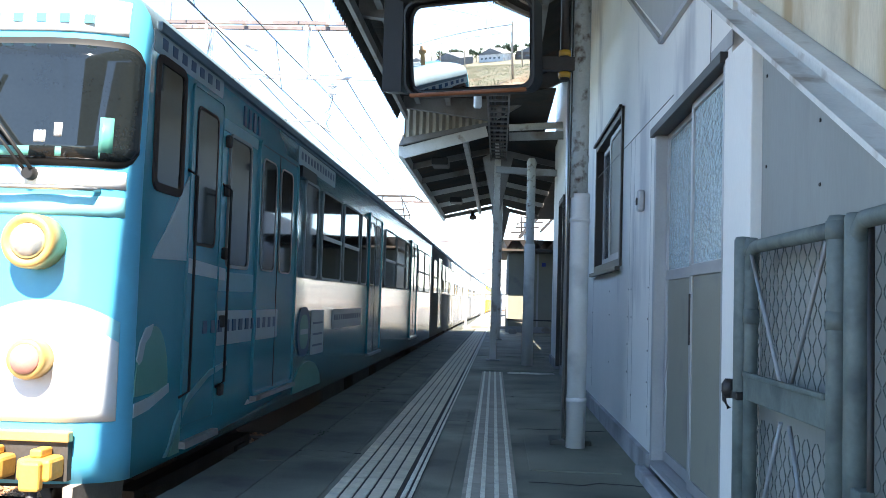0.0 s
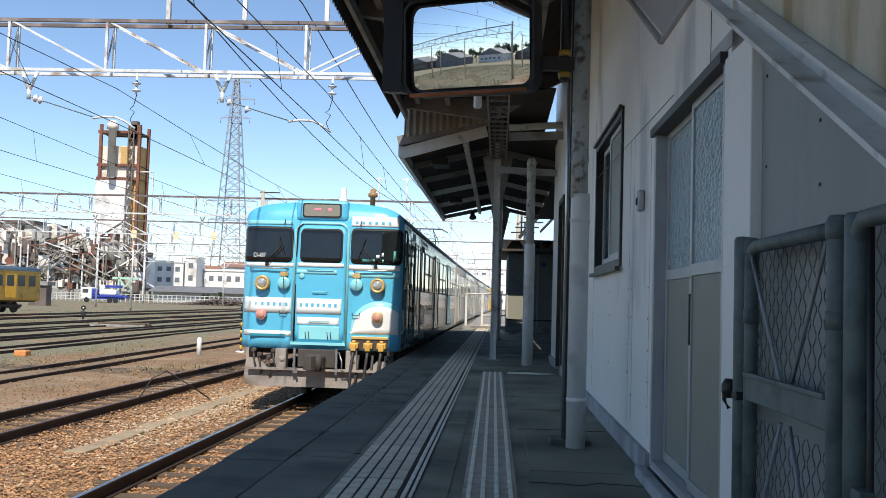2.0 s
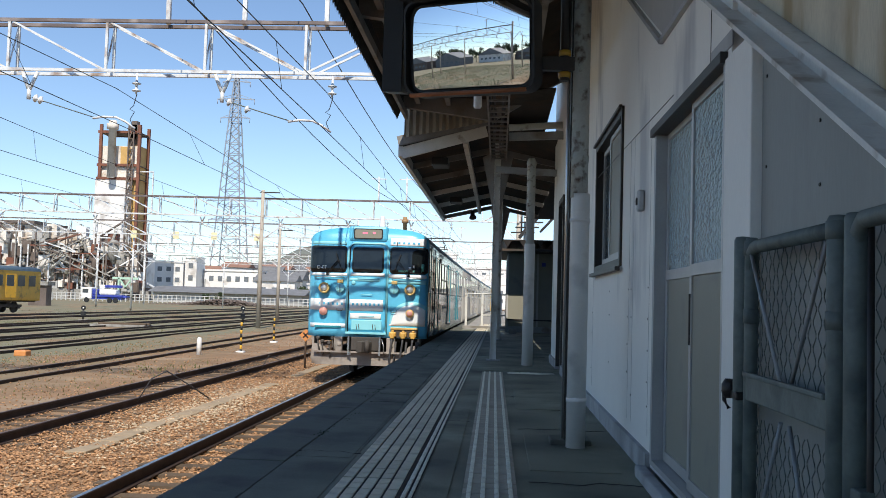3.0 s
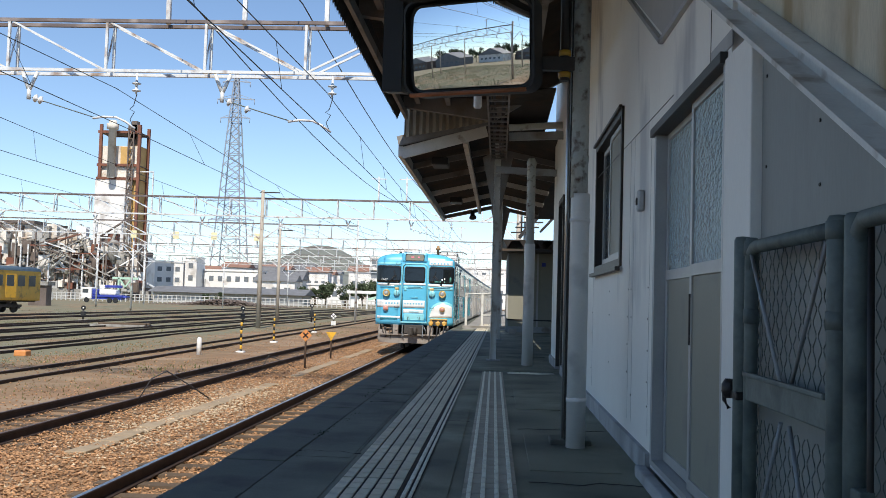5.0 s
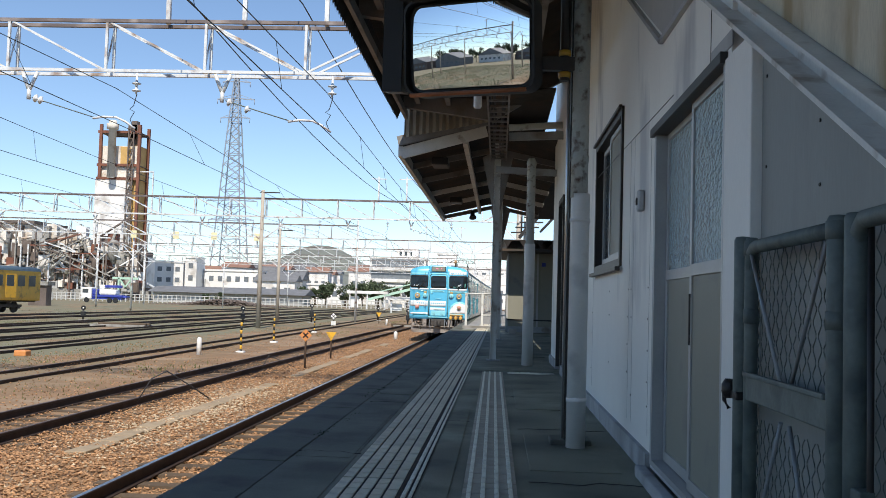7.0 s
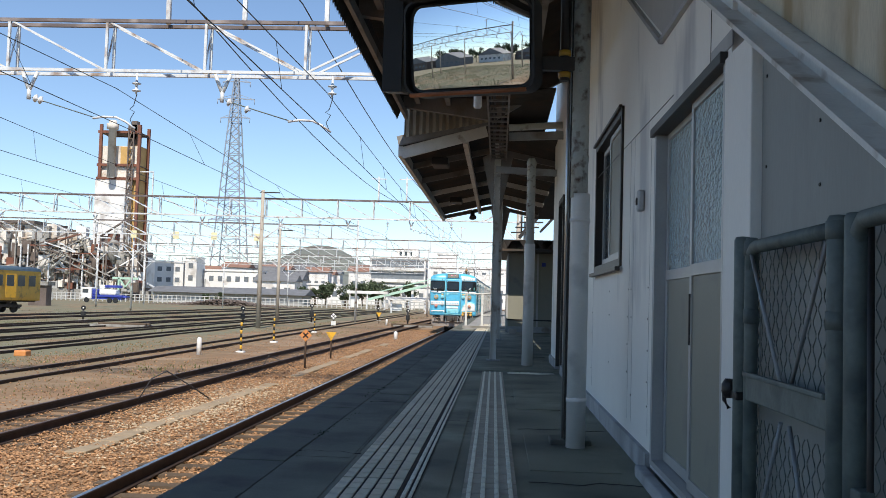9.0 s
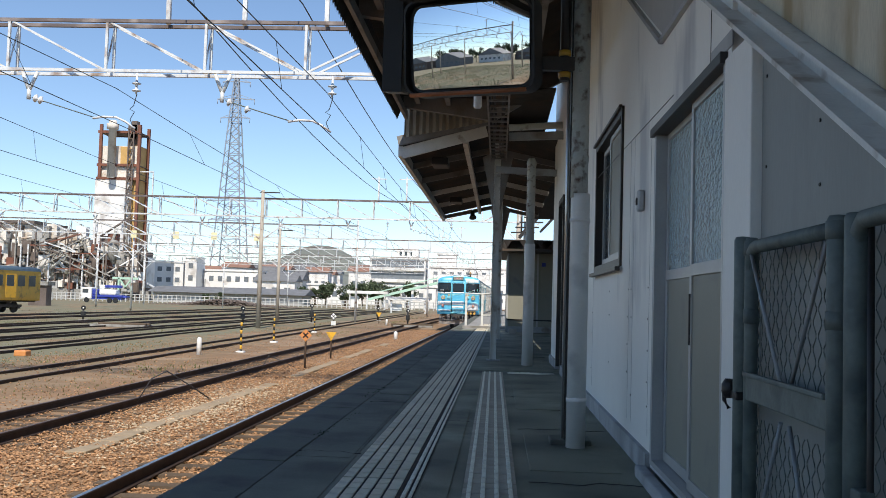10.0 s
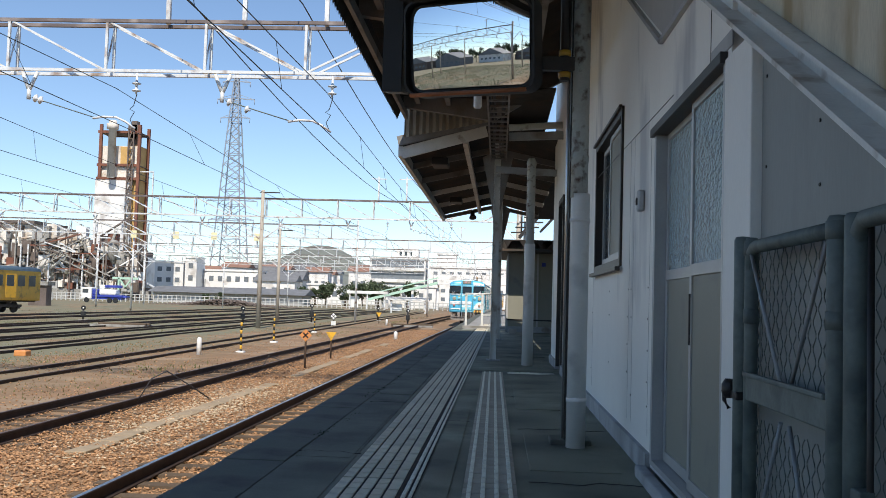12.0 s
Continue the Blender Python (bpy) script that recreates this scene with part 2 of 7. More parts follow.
def part(name, bm, material, parent=None, label="", smooth=False):
    me = bpy.data.meshes.new(name)
    if smooth:
        for f in bm.faces:
            f.smooth = True
    bm.to_mesh(me)
    bm.free()
    mats = material if isinstance(material, (list, tuple)) else [material]
    for k in mats:
        me.materials.append(k)
    ob = new(name, me)
    if parent is not None:
        ob.parent = parent
    if label:
        ob["label"] = label
    return ob


def thing(name, label, category, group="", kind="", m=None):
    ob = new(name)
    if m is not None:
        ob.matrix_world = m
    return tagged(ob, label, category, group, kind)


def struct(name, bm, material, label, smooth=False):
    return tagged(part(name, bm, material, smooth=smooth), label, name.split("_")[0], kind="structure")


def box(bm, x0, x1, y0, y1, z0, z1, bev=0.0, mi=0):
    vs = [bm.verts.new(p) for p in ((x0, y0, z0), (x1, y0, z0), (x1, y1, z0), (x0, y1, z0), (x0, y0, z1), (x1, y0, z1), (x1, y1, z1), (x0, y1, z1))]
    fs = [bm.faces.new([vs[i] for i in q]) for q in ((3, 2, 1, 0), (4, 5, 6, 7), (0, 1, 5, 4), (1, 2, 6, 5), (2, 3, 7, 6), (3, 0, 4, 7))]
    for f in fs:
        f.material_index = mi
    if bev:
        es = list({e for f in fs for e in f.edges})
        bmesh.ops.bevel(bm, geom=es, offset=bev, segments=2, affect="EDGES", profile=0.5)
    return vs


def axes(a, b, up=(0, 0, 1)):
    a, b = Vector(a), Vector(b)
    d = (b - a).normalized()
    u = Vector(up)
    if abs(d.dot(u)) > 0.98:
        u = Vector((0, 1, 0)) if abs(d.y) < 0.9 else Vector((1, 0, 0))
    r = d.cross(u).normalized()
    return a, b, r, r.cross(d).normalized()


def beam(bm, a, b, w, h, up=(0, 0, 1), mi=0):
    a, b, r, u = axes(a, b, up)
    q = [r * w / 2 * sx + u * h / 2 * sz for sx, sz in ((-1, -1), (1, -1), (1, 1), (-1, 1))]
    va, vb = [bm.verts.new(a + k) for k in q], [bm.verts.new(b + k) for k in q]
    fs = [bm.faces.new(va), bm.faces.new(vb[::-1])] + [bm.faces.new((va[i], vb[i], vb[(i + 1) % 4], va[(i + 1) % 4])) for i in range(4)]
    for f in fs:
        f.material_index = mi


def angle_iron(bm, a, b, w, t=0.012, up=(0, 0, 1)):
    a, b, r, u = axes(a, b, up)
    beam(bm, a - u * (w / 2 - t / 2), b - u * (w / 2 - t / 2), w, t, u)
    beam(bm, a - r * (w / 2 - t / 2), b - r * (w / 2 - t / 2), t, w, u)


def tube(bm, a, b, r0, r1=None, n=8, caps=True, mi=0):
    r1 = r0 if r1 is None else r1
    a, b, r, u = axes(a, b)
    va = [bm.verts.new(a + (r * math.cos(i * math.tau / n) + u * math.sin(i * math.tau / n)) * r0) for i in range(n)]
    vb = [bm.verts.new(b + (r * math.cos(i * math.tau / n) + u * math.sin(i * math.tau / n)) * r1) for i in range(n)]
    fs = [bm.faces.new((va[i], va[(i + 1) % n], vb[(i + 1) % n], vb[i])) for i in range(n)]
    for f in fs:
        f.smooth = True
    if caps:
        fs += [bm.faces.new(va[::-1]), bm.faces.new(vb)]
    for f in fs:
        f.material_index = mi


def path_tube(bm, pts, r, n=6):
    pts = [Vector(p) for p in pts]
    rings = []
    for i, p in enumerate(pts):
        d = (pts[min(i + 1, len(pts) - 1)] - pts[max(i - 1, 0)]).normalized()
        ref = Vector((0, 0, 1)) if abs(d.z) < 0.9 else Vector((0, 1, 0))
        s = d.cross(ref).normalized()
        u = s.cross(d).normalized()
        rings.append([bm.verts.new(p + (s * math.cos(k * math.tau / n) + u * math.sin(k * math.tau / n)) * r) for k in range(n)])
    for A, B in zip(rings, rings[1:]):
        for k in range(n):
            bm.faces.new((A[k], A[(k + 1) % n], B[(k + 1) % n], B[k])).smooth = True
    bm.faces.new(rings[0][::-1])
    bm.faces.new(rings[-1])


def lathe(bm, c, axis, prof, n=20, mi=0):
    """prof: (distance along the axis, radius) pairs."""
    c, ax = Vector(c), Vector(axis).normalized()
    _, _, r, u = axes(c, c + ax)
    rings = [[bm.verts.new(c + ax * d + (r * math.cos(k * math.tau / n) + u * math.sin(k * math.tau / n)) * q) for k in range(n)] for d, q in prof]
    for A, B in zip(rings, rings[1:]):
        for k in range(n):
            f = bm.faces.new((A[k], A[(k + 1) % n], B[(k + 1) % n], B[k]))
            f.smooth = True
            f.material_index = mi
    bm.faces.new(rings[0][::-1]).material_index = mi
    bm.faces.new(rings[-1]).material_index = mi


def prism(bm, pts, axis, a, b):
    """A polygon of 2D points drawn across an axis and pulled along it from a to b."""
    def p3(p, k):
        return {"x": (k, p[0], p[1]), "y": (p[0], k, p[1]), "z": (p[0], p[1], k)}[axis]
    va, vb = [bm.verts.new(p3(p, a)) for p in pts], [bm.verts.new(p3(p, b)) for p in pts]
    n = len(pts)
    bm.faces.new(va)
    bm.faces.new(vb[::-1])
    for i in range(n):
        bm.faces.new((va[i], vb[i], vb[(i + 1) % n], va[(i + 1) % n]))
    bmesh.ops.recalc_face_normals(bm, faces=bm.faces)


def rounded(w, h, r, n=5, cx=0.0, cz=0.0):
    out = []
    for sx, sz, a0 in ((1, 1, 0), (-1, 1, 90), (-1, -1, 180), (1, -1, 270)):
        for k in range(n + 1):
            a = radians(a0 + 90 * k / n)
            out.append((cx + sx * (w / 2 - r) + r * math.cos(a), cz + sz * (h / 2 - r) + r * math.sin(a)))
    return out


# ---- ground, tracks, platform ----
GZ, RZ = -1.10, -0.90


def track_x(y):
    return -3.36 + 0.003 * y + 0.00007 * y * abs(y)


def build_ground():
    bm = bmnew()
    xs = [-4000, -900, -300, -120] + [-60 + 2.0 * i for i in range(35)] + [40, 300, 900, 4000]
    ys = [-1500, -300, -100] + [-40 + 2.5 * i for i in range(64)] + [160, 260, 500, 1200, 4500]
    g = [[bm.verts.new((x, y, GZ + (0.05 * noise.noise(Vector((x * 0.35, y * 0.2, 0))) if -61 < x < 9 and -41 < y < 121 else 0))) for x in xs] for y in ys]
    for a, b in zip(g, g[1:]):
        for i in range(len(xs) - 1):
            bm.faces.new((a[i], a[i + 1], b[i + 1], b[i])).smooth = True
    return tagged(part("ground", bm, M_ground), "brown stony yard ground with patches of weeds", "ground", kind="structure")


ground = build_ground()


def rail_mesh(xf, y0, y1, step, dz):
    bm = bmnew()
    prof = [(-0.055, -0.15), (0.055, -0.15), (0.055, -0.138), (0.012, -0.125), (0.009, -0.045), (0.032, -0.034), (0.032, -0.006), (0.024, 0.0), (-0.024, 0.0), (-0.032, -0.006), (-0.032, -0.034), (-0.009, -0.045), (-0.012, -0.125), (-0.055, -0.138)]
    prev, n, y = None, len(prof), y0
    while y <= y1 + 0.01:
        ring = [bm.verts.new((xf(y) + px, y, RZ + dz + pz)) for px, pz in prof]
        if prev:
            for i in range(n):
                f = bm.faces.new((prev[i], prev[(i + 1) % n], ring[(i + 1) % n], ring[i]))
                f.material_index = 1 if i == 7 else 0
        prev = ring
        y += step
    bmesh.ops.recalc_face_normals(bm, faces=bm.faces)
    return bm


def sleeper_bm():
    bm = bmnew()
    box(bm, -1.0, 1.0, -0.1, 0.1, -0.15, 0.0)
    return bm


SLEEPER = None


def build_track(xf, y0, y1, rusty, singles, label, sink=0.0):
    global SLEEPER
    t = thing("railway_track", label, "railway track", "yard tracks", kind="structure")
    for s in (-1, 1):
        part("rail", rail_mesh(lambda y: xf(y) + s * 0.5655, y0, y1, 4.0, -sink), [M_rail, M_railtoprust if rusty else M_railtop], t)
    if SLEEPER is None:
        sm = sleeper_bm()
        SLEEPER = bpy.data.meshes.new("sleeper")
        sm.to_mesh(SLEEPER)
        sm.free()
        SLEEPER.materials.append(M_sleeper)
    rest = bmnew()
    y, k = y0 + 0.3, 0
    while y < y1 and sink < 0.05:
        if singles[0] < y < singles[1]:
            ob = new("sleeper", SLEEPER)
            ob.parent = t
            ob.location = (xf(y) + random.uniform(-0.04, 0.04), y, RZ - 0.152 - sink + random.uniform(-0.012, 0.006))
            ob.rotation_euler = (0, 0, random.uniform(-0.02, 0.02))
        else:
            box(rest, xf(y) - 1.0, xf(y) + 1.0, y - 0.1, y + 0.1, RZ - 0.32, RZ - 0.152 - sink)
        y += 0.62
    if len(rest.verts):
        tagged(part("sleepers_far", rest, M_sleeper, t), kind="stuff")
    return t


build_track(track_x, -42, 250, False, (4, 75), "running line with a polished rail head on old sleepers")
build_track(lambda y: track_x(y) - 3.93, -42, 220, True, (10, 70), "rusty siding rails on brown ballast", 0.03)
for cx, bend in ((-11.45, -0.010), (-16.4, -0.012), (-20.2, 0.0), (-23.8, 0.0), (-27.6, 0.0), (-33.5, 0.0), (-37.6, 0.0)):
    build_track(lambda y: cx + bend * max(0, y - 20), -4, 170, True, (0, 0), "rusty siding rails sunk in weedy ground", 0.1)


def stone(bm, x, y, z, s):
    vs = []
    for dx, dy, dz in ((1, 0, 0), (-1, 0, 0), (0, 1, 0), (0, -1, 0), (0, 0, 1), (0, 0, -1)):
        k = s * random.uniform(0.6, 1.15)
        vs.append(bm.verts.new((x + dx * k + random.uniform(-0.3, 0.3) * s, y + dy * k + random.uniform(-0.3, 0.3) * s, z + dz * k * 0.7)))
    for a, b in ((0, 2), (2, 1), (1, 3), (3, 0)):
        bm.faces.new((vs[a], vs[b], vs[4]))
        bm.faces.new((vs[b], vs[a], vs[5]))


def scatter_stones(name, n, material, zone, size, label):
    bm = bmnew()
    for _ in range(n):
        x, y = zone()
        stone(bm, x, y, GZ + random.uniform(0.0, 0.04), random.uniform(*size))
    return tagged(part(name, bm, material), label, "ballast", kind="stuff")


def zone_between():
    y = 8 + 60 * random.random() ** 2.0
    return track_x(y) - random.uniform(-0.9, 3.6), y


def zone_pale():
    y = random.gauss(17.5, 3.0)
    return random.gauss(-5.5, 0.42) + 0.012 * y, y


scatter_stones("ballast_stones", 56000, M_stone, zone_between, (0.010, 0.032), "rust-brown ballast stones beside the running line")
scatter_stones("pale_ballast_stones", 2600, M_stonepale, zone_pale, (0.014, 0.036), "pale heap of ballast stones between the tracks")
scatter_stones("yard_stones", 9000, M_stone, lambda: (random.uniform(-15, -7), 14 + 50 * random.random() ** 1.6), (0.012, 0.03), "scattered brown stones among the sidings")


def weeds():
    bm = bmnew()
    for _ in range(36000):
        y = 18 + 110 * random.random() ** 1.3
        x = random.choice((-9.4, -14.0, -18.3, -22, -25.7, -30.5, -30.5, -35.5, -41, -46)) + random.gauss(0, 0.7)
        if noise.noise(Vector((x * 0.15, y * 0.05, 3))) < -0.05:
            continue
        h, a = random.uniform(0.02, 0.085), random.uniform(0, 6.28)
        p = Vector((x, y, GZ - 0.02))
        w = Vector((math.cos(a), math.sin(a), 0)) * h * 0.35
        lean = Vector((random.uniform(-0.4, 0.4), random.uniform(-0.4, 0.4), 1)) * h
        bm.faces.new([bm.verts.new(q) for q in (p - w, p + w, p + lean + w * 0.2)])
    return tagged(part("weeds", bm, M_weed), "dry green weeds growing between the sidings", "weeds", kind="stuff")


weeds()


def build_platform():
    bm = bmnew()
    box(bm, -1.30, 7.0, -30, 110, -1.2, 0.0)
    pf = struct("platform", bm, M_asphalt, "dark patched asphalt platform surface in shade")
    # coping of concrete slabs along the edge
    sm = bmnew()
    box(sm, -0.194, 0.194, -0.498, 0.498, -0.16, 0.0, bev=0.006)
    slab = bpy.data.meshes.new("coping_slab")
    sm.to_mesh(slab)
    sm.free()
    slab.materials.append(M_edge)
    for i in range(-24, 110):
        ob = new("coping_slab", slab)
        ob.parent = pf
        ob.location = (-1.497, 0.5 + i, 0.004 + random.uniform(-0.003, 0.003))
    w = bmnew()
    box(w, -1.56, -1.303, -30, 110, -1.2, -0.165)
    struct("platform_wall", w, M_conc, "stained concrete platform face above the track")
    p = bmnew()
    box(p, -1.295, -0.90, -24, 34, -0.02, 0.004)
    part("asphalt_strip", p, M_asphaltdk, pf, "darker patched asphalt along the coping")
    # asphalt patches with their own edges
    for x0, x1, y0, y1, k in ((-1.28, -0.92, 6.2, 8.6, 0), (-1.25, -0.9, 10.4, 13.2, 1), (-0.40, -0.24, 4.0, 9.3, 0), (0.2, 0.80, 9.4, 12.2, 1), (0.22, 0.78, 6.0, 7.6, 0), (-0.6, 0.85, 14.5, 16.1, 1), (-1.28, -0.75, 14.6, 19.5, 0)):
        p = bmnew()
        box(p, x0, x1, y0, y1, -0.02, 0.007 + 0.003 * k, bev=0.003)
        part("asphalt_patch", p, M_asphalt if x0 > -0.8 else M_asphaltdk, pf)
    for x0, x1, y0 in ((-0.40, -0.22, 8.3), (-1.25, -0.88, 9.6), (0.16, 0.90, 10.6), (-0.40, 0.2, 15.0), (-1.28, -0.9, 12.8), (0.18, 0.9, 7.9), (-1.3, -0.88, 6.4), (-0.38, 0.9, 18.4), (0.2, 0.9, 5.6)):
        k = bmnew()
        n, px, py = 7, x0, y0
        for i in range(1, n + 1):
            qx, qy = x0 + (x1 - x0) * i / n, y0 + random.uniform(-0.05, 0.05)
            beam(k, (px, py, 0.006), (qx, qy, 0.006), 0.008, 0.004)
            px, py = qx, qy
        part("crack", k, M_groove, pf, "dark crack across the asphalt")
    m = bmnew()
    for _ in range(420):
        y = random.uniform(6, 24)
        x = -1.29 + 0.05 * math.sin(y * 1.7) + random.gauss(0, 0.03)
        s = random.uniform(0.004, 0.014)
        if noise.noise(Vector((0, y * 0.7, 5))) > -0.05:
            stone(m, x, y, 0.004, s)
    tagged(part("moss", m, M_moss, pf, "dark moss along the joint of the coping"), kind="stuff")
    return pf


platform = build_platform()


def tile_strips():
    left = tagged(part("tactile_strip", (lambda b: (box(b, -0.862, -0.418, 2.0, 45.0, -0.03, 0.005), b)[1])(bmnew()), M_groove), "worn grey tactile warning strip along the platform", "tactile paving", kind="structure")
    bm = bmnew()
    for c in range(5):
        for r in range(2):
            x0, y0 = -0.214 + c * 0.073, 0.008 + r * 0.15
            box(bm, x0, x0 + 0.058, y0, y0 + 0.138, 0.0, 0.007)
    for f in [f for f in bm.faces if f.normal.z < -0.5 or f.calc_center_median().z < 0.0001]:
        bm.faces.remove(f)
    me = bpy.data.meshes.new("tile")
    bm.to_mesh(me)
    bm.free()
    me.materials.append(M_tile)
    bb = bmnew()
    for r in range(2):
        box(bb, 0.166, 0.190, 0.008 + r * 0.15, 0.138 + r * 0.15, 0.0, 0.010, bev=0.003)
        box(bb, 0.203, 0.222, 0.008 + r * 0.15, 0.138 + r * 0.15, 0.0, 0.008, bev=0.003)
    mb = bpy.data.meshes.new("bar")
    bb.to_mesh(mb)
    bb.free()
    mb.materials.append(M_tile2)
    for i in range(135):
        y = 2.1 + i * 0.31
        shift = 0.0045 * (y - 5)
        for mesh, nm in ((me, "tile"), (mb, "bar")):
            ob = new(nm, mesh)
            ob.parent = left
            ob.location = (-0.645 + shift * 0.5, y, 0.0045 + random.uniform(-0.001, 0.001))
    ln = bmnew()
    for c in range(6):
        x = -0.645 - 0.215 + c * 0.073 - 0.006
        beam(ln, (x, 2.1, 0.0065), (x + 0.085, 44, 0.0065), 0.008, 0.003)
    part("rust_groove", ln, M_rusty, left, "rust-brown groove lines")
    right = tagged(part("tactile_guide_strip", (lambda b: (box(b, -0.195, 0.125, 2.0, 14.25, -0.03, -0.003), b)[1])(bmnew()), M_groove), "grey guide strip of four-bar tiles", "tactile paving", kind="structure")
    tb = bmnew()
    for c in range(4):
        x = -0.1125 + c * 0.075
        prism(tb, [(x - 0.014, 0.0), (x + 0.014, 0.0), (x + 0.010, 0.008), (x - 0.010, 0.008)], "y", 0.012, 0.135)
        prism(tb, [(x - 0.014, 0.0), (x + 0.014, 0.0), (x + 0.010, 0.008), (x - 0.010, 0.008)], "y", 0.162, 0.287)
    bmesh.ops.recalc_face_normals(tb, faces=tb.faces)
    mt = bpy.data.meshes.new("guide_bars")
    tb.to_mesh(mt)
    tb.free()
    mt.materials.append(M_tile2)
    ts = bmnew()
    box(ts, -0.148, 0.148, 0.009, 0.142, 0.0, 0.003)
    box(ts, -0.148, 0.148, 0.154, 0.291, 0.0, 0.003)
    mts = bpy.data.meshes.new("guide_tile")
    ts.to_mesh(mts)
    ts.free()
    mts.materials.append(M_tile3)
    for i in range(40):
        for mesh, nm in ((mt, "guide_bar"), (mts, "guide_tile")):
            ob = new(nm, mesh)
            ob.parent = right
            ob.location = (-0.02 - 0.0045 * (2.2 + i * 0.3 - 5), 2.2 + i * 0.3, 0.0045)
    b = bmnew()
    box(b, 0.16, 0.84, 14.05, 14.25, -0.02, 0.006)
    for i in range(2):
        for k in range(4):
            box(b, 0.18 + k * 0.165, 0.33 + k * 0.165, 14.07 + i * 0.09, 14.14 + i * 0.09, 0.0, 0.014, bev=0.003)
    struct("tactile_cross_strip", b, M_tile2, "short pale tactile strip towards the doorway")


tile_strips()

# ---- building beside the platform ----
WX = 0.95


def wall_pieces(bm, x0, x1, ys, zs, holes):
    """A wall of thickness x0..x1 cut along ys and zs, left open where a hole lies."""
    for ya, yb in zip(ys, ys[1:]):
        for za, zb in zip(zs, zs[1:]):
            c = ((ya + yb) / 2, (za + zb) / 2)
            if not any(h[0] < c[0] < h[1] and h[2] < c[1] < h[3] for h in holes):
                box(bm, x0, x1, ya, yb, za, zb)
    bmesh.ops.remove_doubles(bm, verts=bm.verts, dist=0.0005)


def build_wall():
    bm = bmnew()
    holes = [(4.12, 5.96, 0.08, 2.11), (7.58, 9.52, 1.36, 2.58), (14.3, 15.3, 0.05, 2.6)]
    wall_pieces(bm, WX, WX + 0.14, [4.04, 4.12, 5.96, 7.58, 9.52, 14.3, 15.3, 17.2], [0.05, 0.08, 1.36, 2.11, 2.58, 2.6, 5.2], holes)
    w = struct("wall_platform", bm, M_wall, "white panelled station building wall in shade")
    # vertical joint strips and screw heads
    j = bmnew()
    for y in (6.15, 6.9, 7.1, 9.75, 10.9, 12.4, 13.7):
        box(j, WX - 0.0015, WX + 0.002, y, y + 0.003, 0.22, 2.24)
    part("panel_joint", j, M_wallgrey, w, "thin grey panel joints")
    j = bmnew()
    beam(j, (WX - 0.001, 5.4, 2.215), (WX - 0.001, 9.8, 2.285), 0.003, 0.006)
    beam(j, (WX - 0.001, 4.45, 2.12), (WX - 0.001, 4.44, 2.44), 0.003, 0.006)
    part("wall_crack", j, M_dark, w, "hairline dark crack in the panels")
    dp = bmnew()
    box(dp, WX - 0.006, WX + 0.002, 4.02, 4.42, 2.13, 2.20, bev=0.003)
    part("flashing_patch", dp, M_wallgrey, w, "scuffed filler patch under the stringer")
    s = bmnew()
    for y in (6.18, 6.95, 7.15, 8.3, 9.8):
        for z in (0.4, 0.55, 0.75, 0.95, 1.15):
            if random.random() < 0.7:
                lathe(s, (WX, y + random.uniform(-0.03, 0.03), z), (-1, 0, 0), [(0, 0.007), (0.004, 0.006)], 6)
    part("screw_head", s, M_dark, w)
    b = bmnew()
    wall_pieces(b, WX - 0.03, WX + 0.1, [6.01, 14.28], [-0.02, 0.13], [])
    box(b, WX - 0.03, WX + 0.1, 15.36, 17.22, -0.02, 0.13)
    struct("wall_base", b, M_base, "chipped grey concrete footing along the wall")
    # corner post and panel below the stairs
    p = bmnew()
    box(p, WX - 0.012, WX + 0.09, 3.68, 4.115, 0.0, 2.09, bev=0.006)
    struct("corner_post", p, M_wall, "white corner board of the building")
    g = bmnew()
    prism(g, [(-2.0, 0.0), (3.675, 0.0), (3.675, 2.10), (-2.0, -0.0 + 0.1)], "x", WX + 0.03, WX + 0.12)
    wg = struct("wall_under_stairs", g, M_wallshade, "grey panel wall darkened for shade below the stairs, with screw heads")
    s2 = bmnew()
    for y, z in ((3.61, 1.90), (3.61, 1.56), (3.01, 1.62), (3.01, 1.42), (2.6, 1.2), (2.6, 0.8)):
        lathe(s2, (WX + 0.03, y, z), (-1, 0, 0), [(0, 0.007), (0.004, 0.006)], 6)
    part("screw_head", s2, M_dark, wg)
    # thin grey sheet on the wall face where the upper flight meets it
    r = bmnew()
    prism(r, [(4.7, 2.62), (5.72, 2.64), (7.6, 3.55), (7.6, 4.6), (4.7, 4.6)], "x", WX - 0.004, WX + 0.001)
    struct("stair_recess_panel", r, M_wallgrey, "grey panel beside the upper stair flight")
    t = bmnew()
    beam(t, (WX - 0.012, 4.5, 2.60), (WX - 0.012, 5.79, 2.625), 0.03, 0.03)
    beam(t, (WX - 0.012, 5.77, 2.62), (WX - 0.012, 7.8, 3.62), 0.03, 0.03)
    struct("stair_recess_trim", t, M_alu, "pale metal trim at the stair panel")
    # closing parts of the building, out of view
    c = bmnew()
    box(c, WX + 0.145, 6.0, 17.1, 17.2, 0.0, 5.2)
    box(c, WX + 0.145, 6.0, 4.2, 17.2, 5.2, 5.3)
    box(c, WX + 0.6, WX + 0.65, 4.2, 17.0, 0.0, 5.2)
    struct("wall_back", c, M_wallgrey, "plain inner walls closing the building")


build_wall()


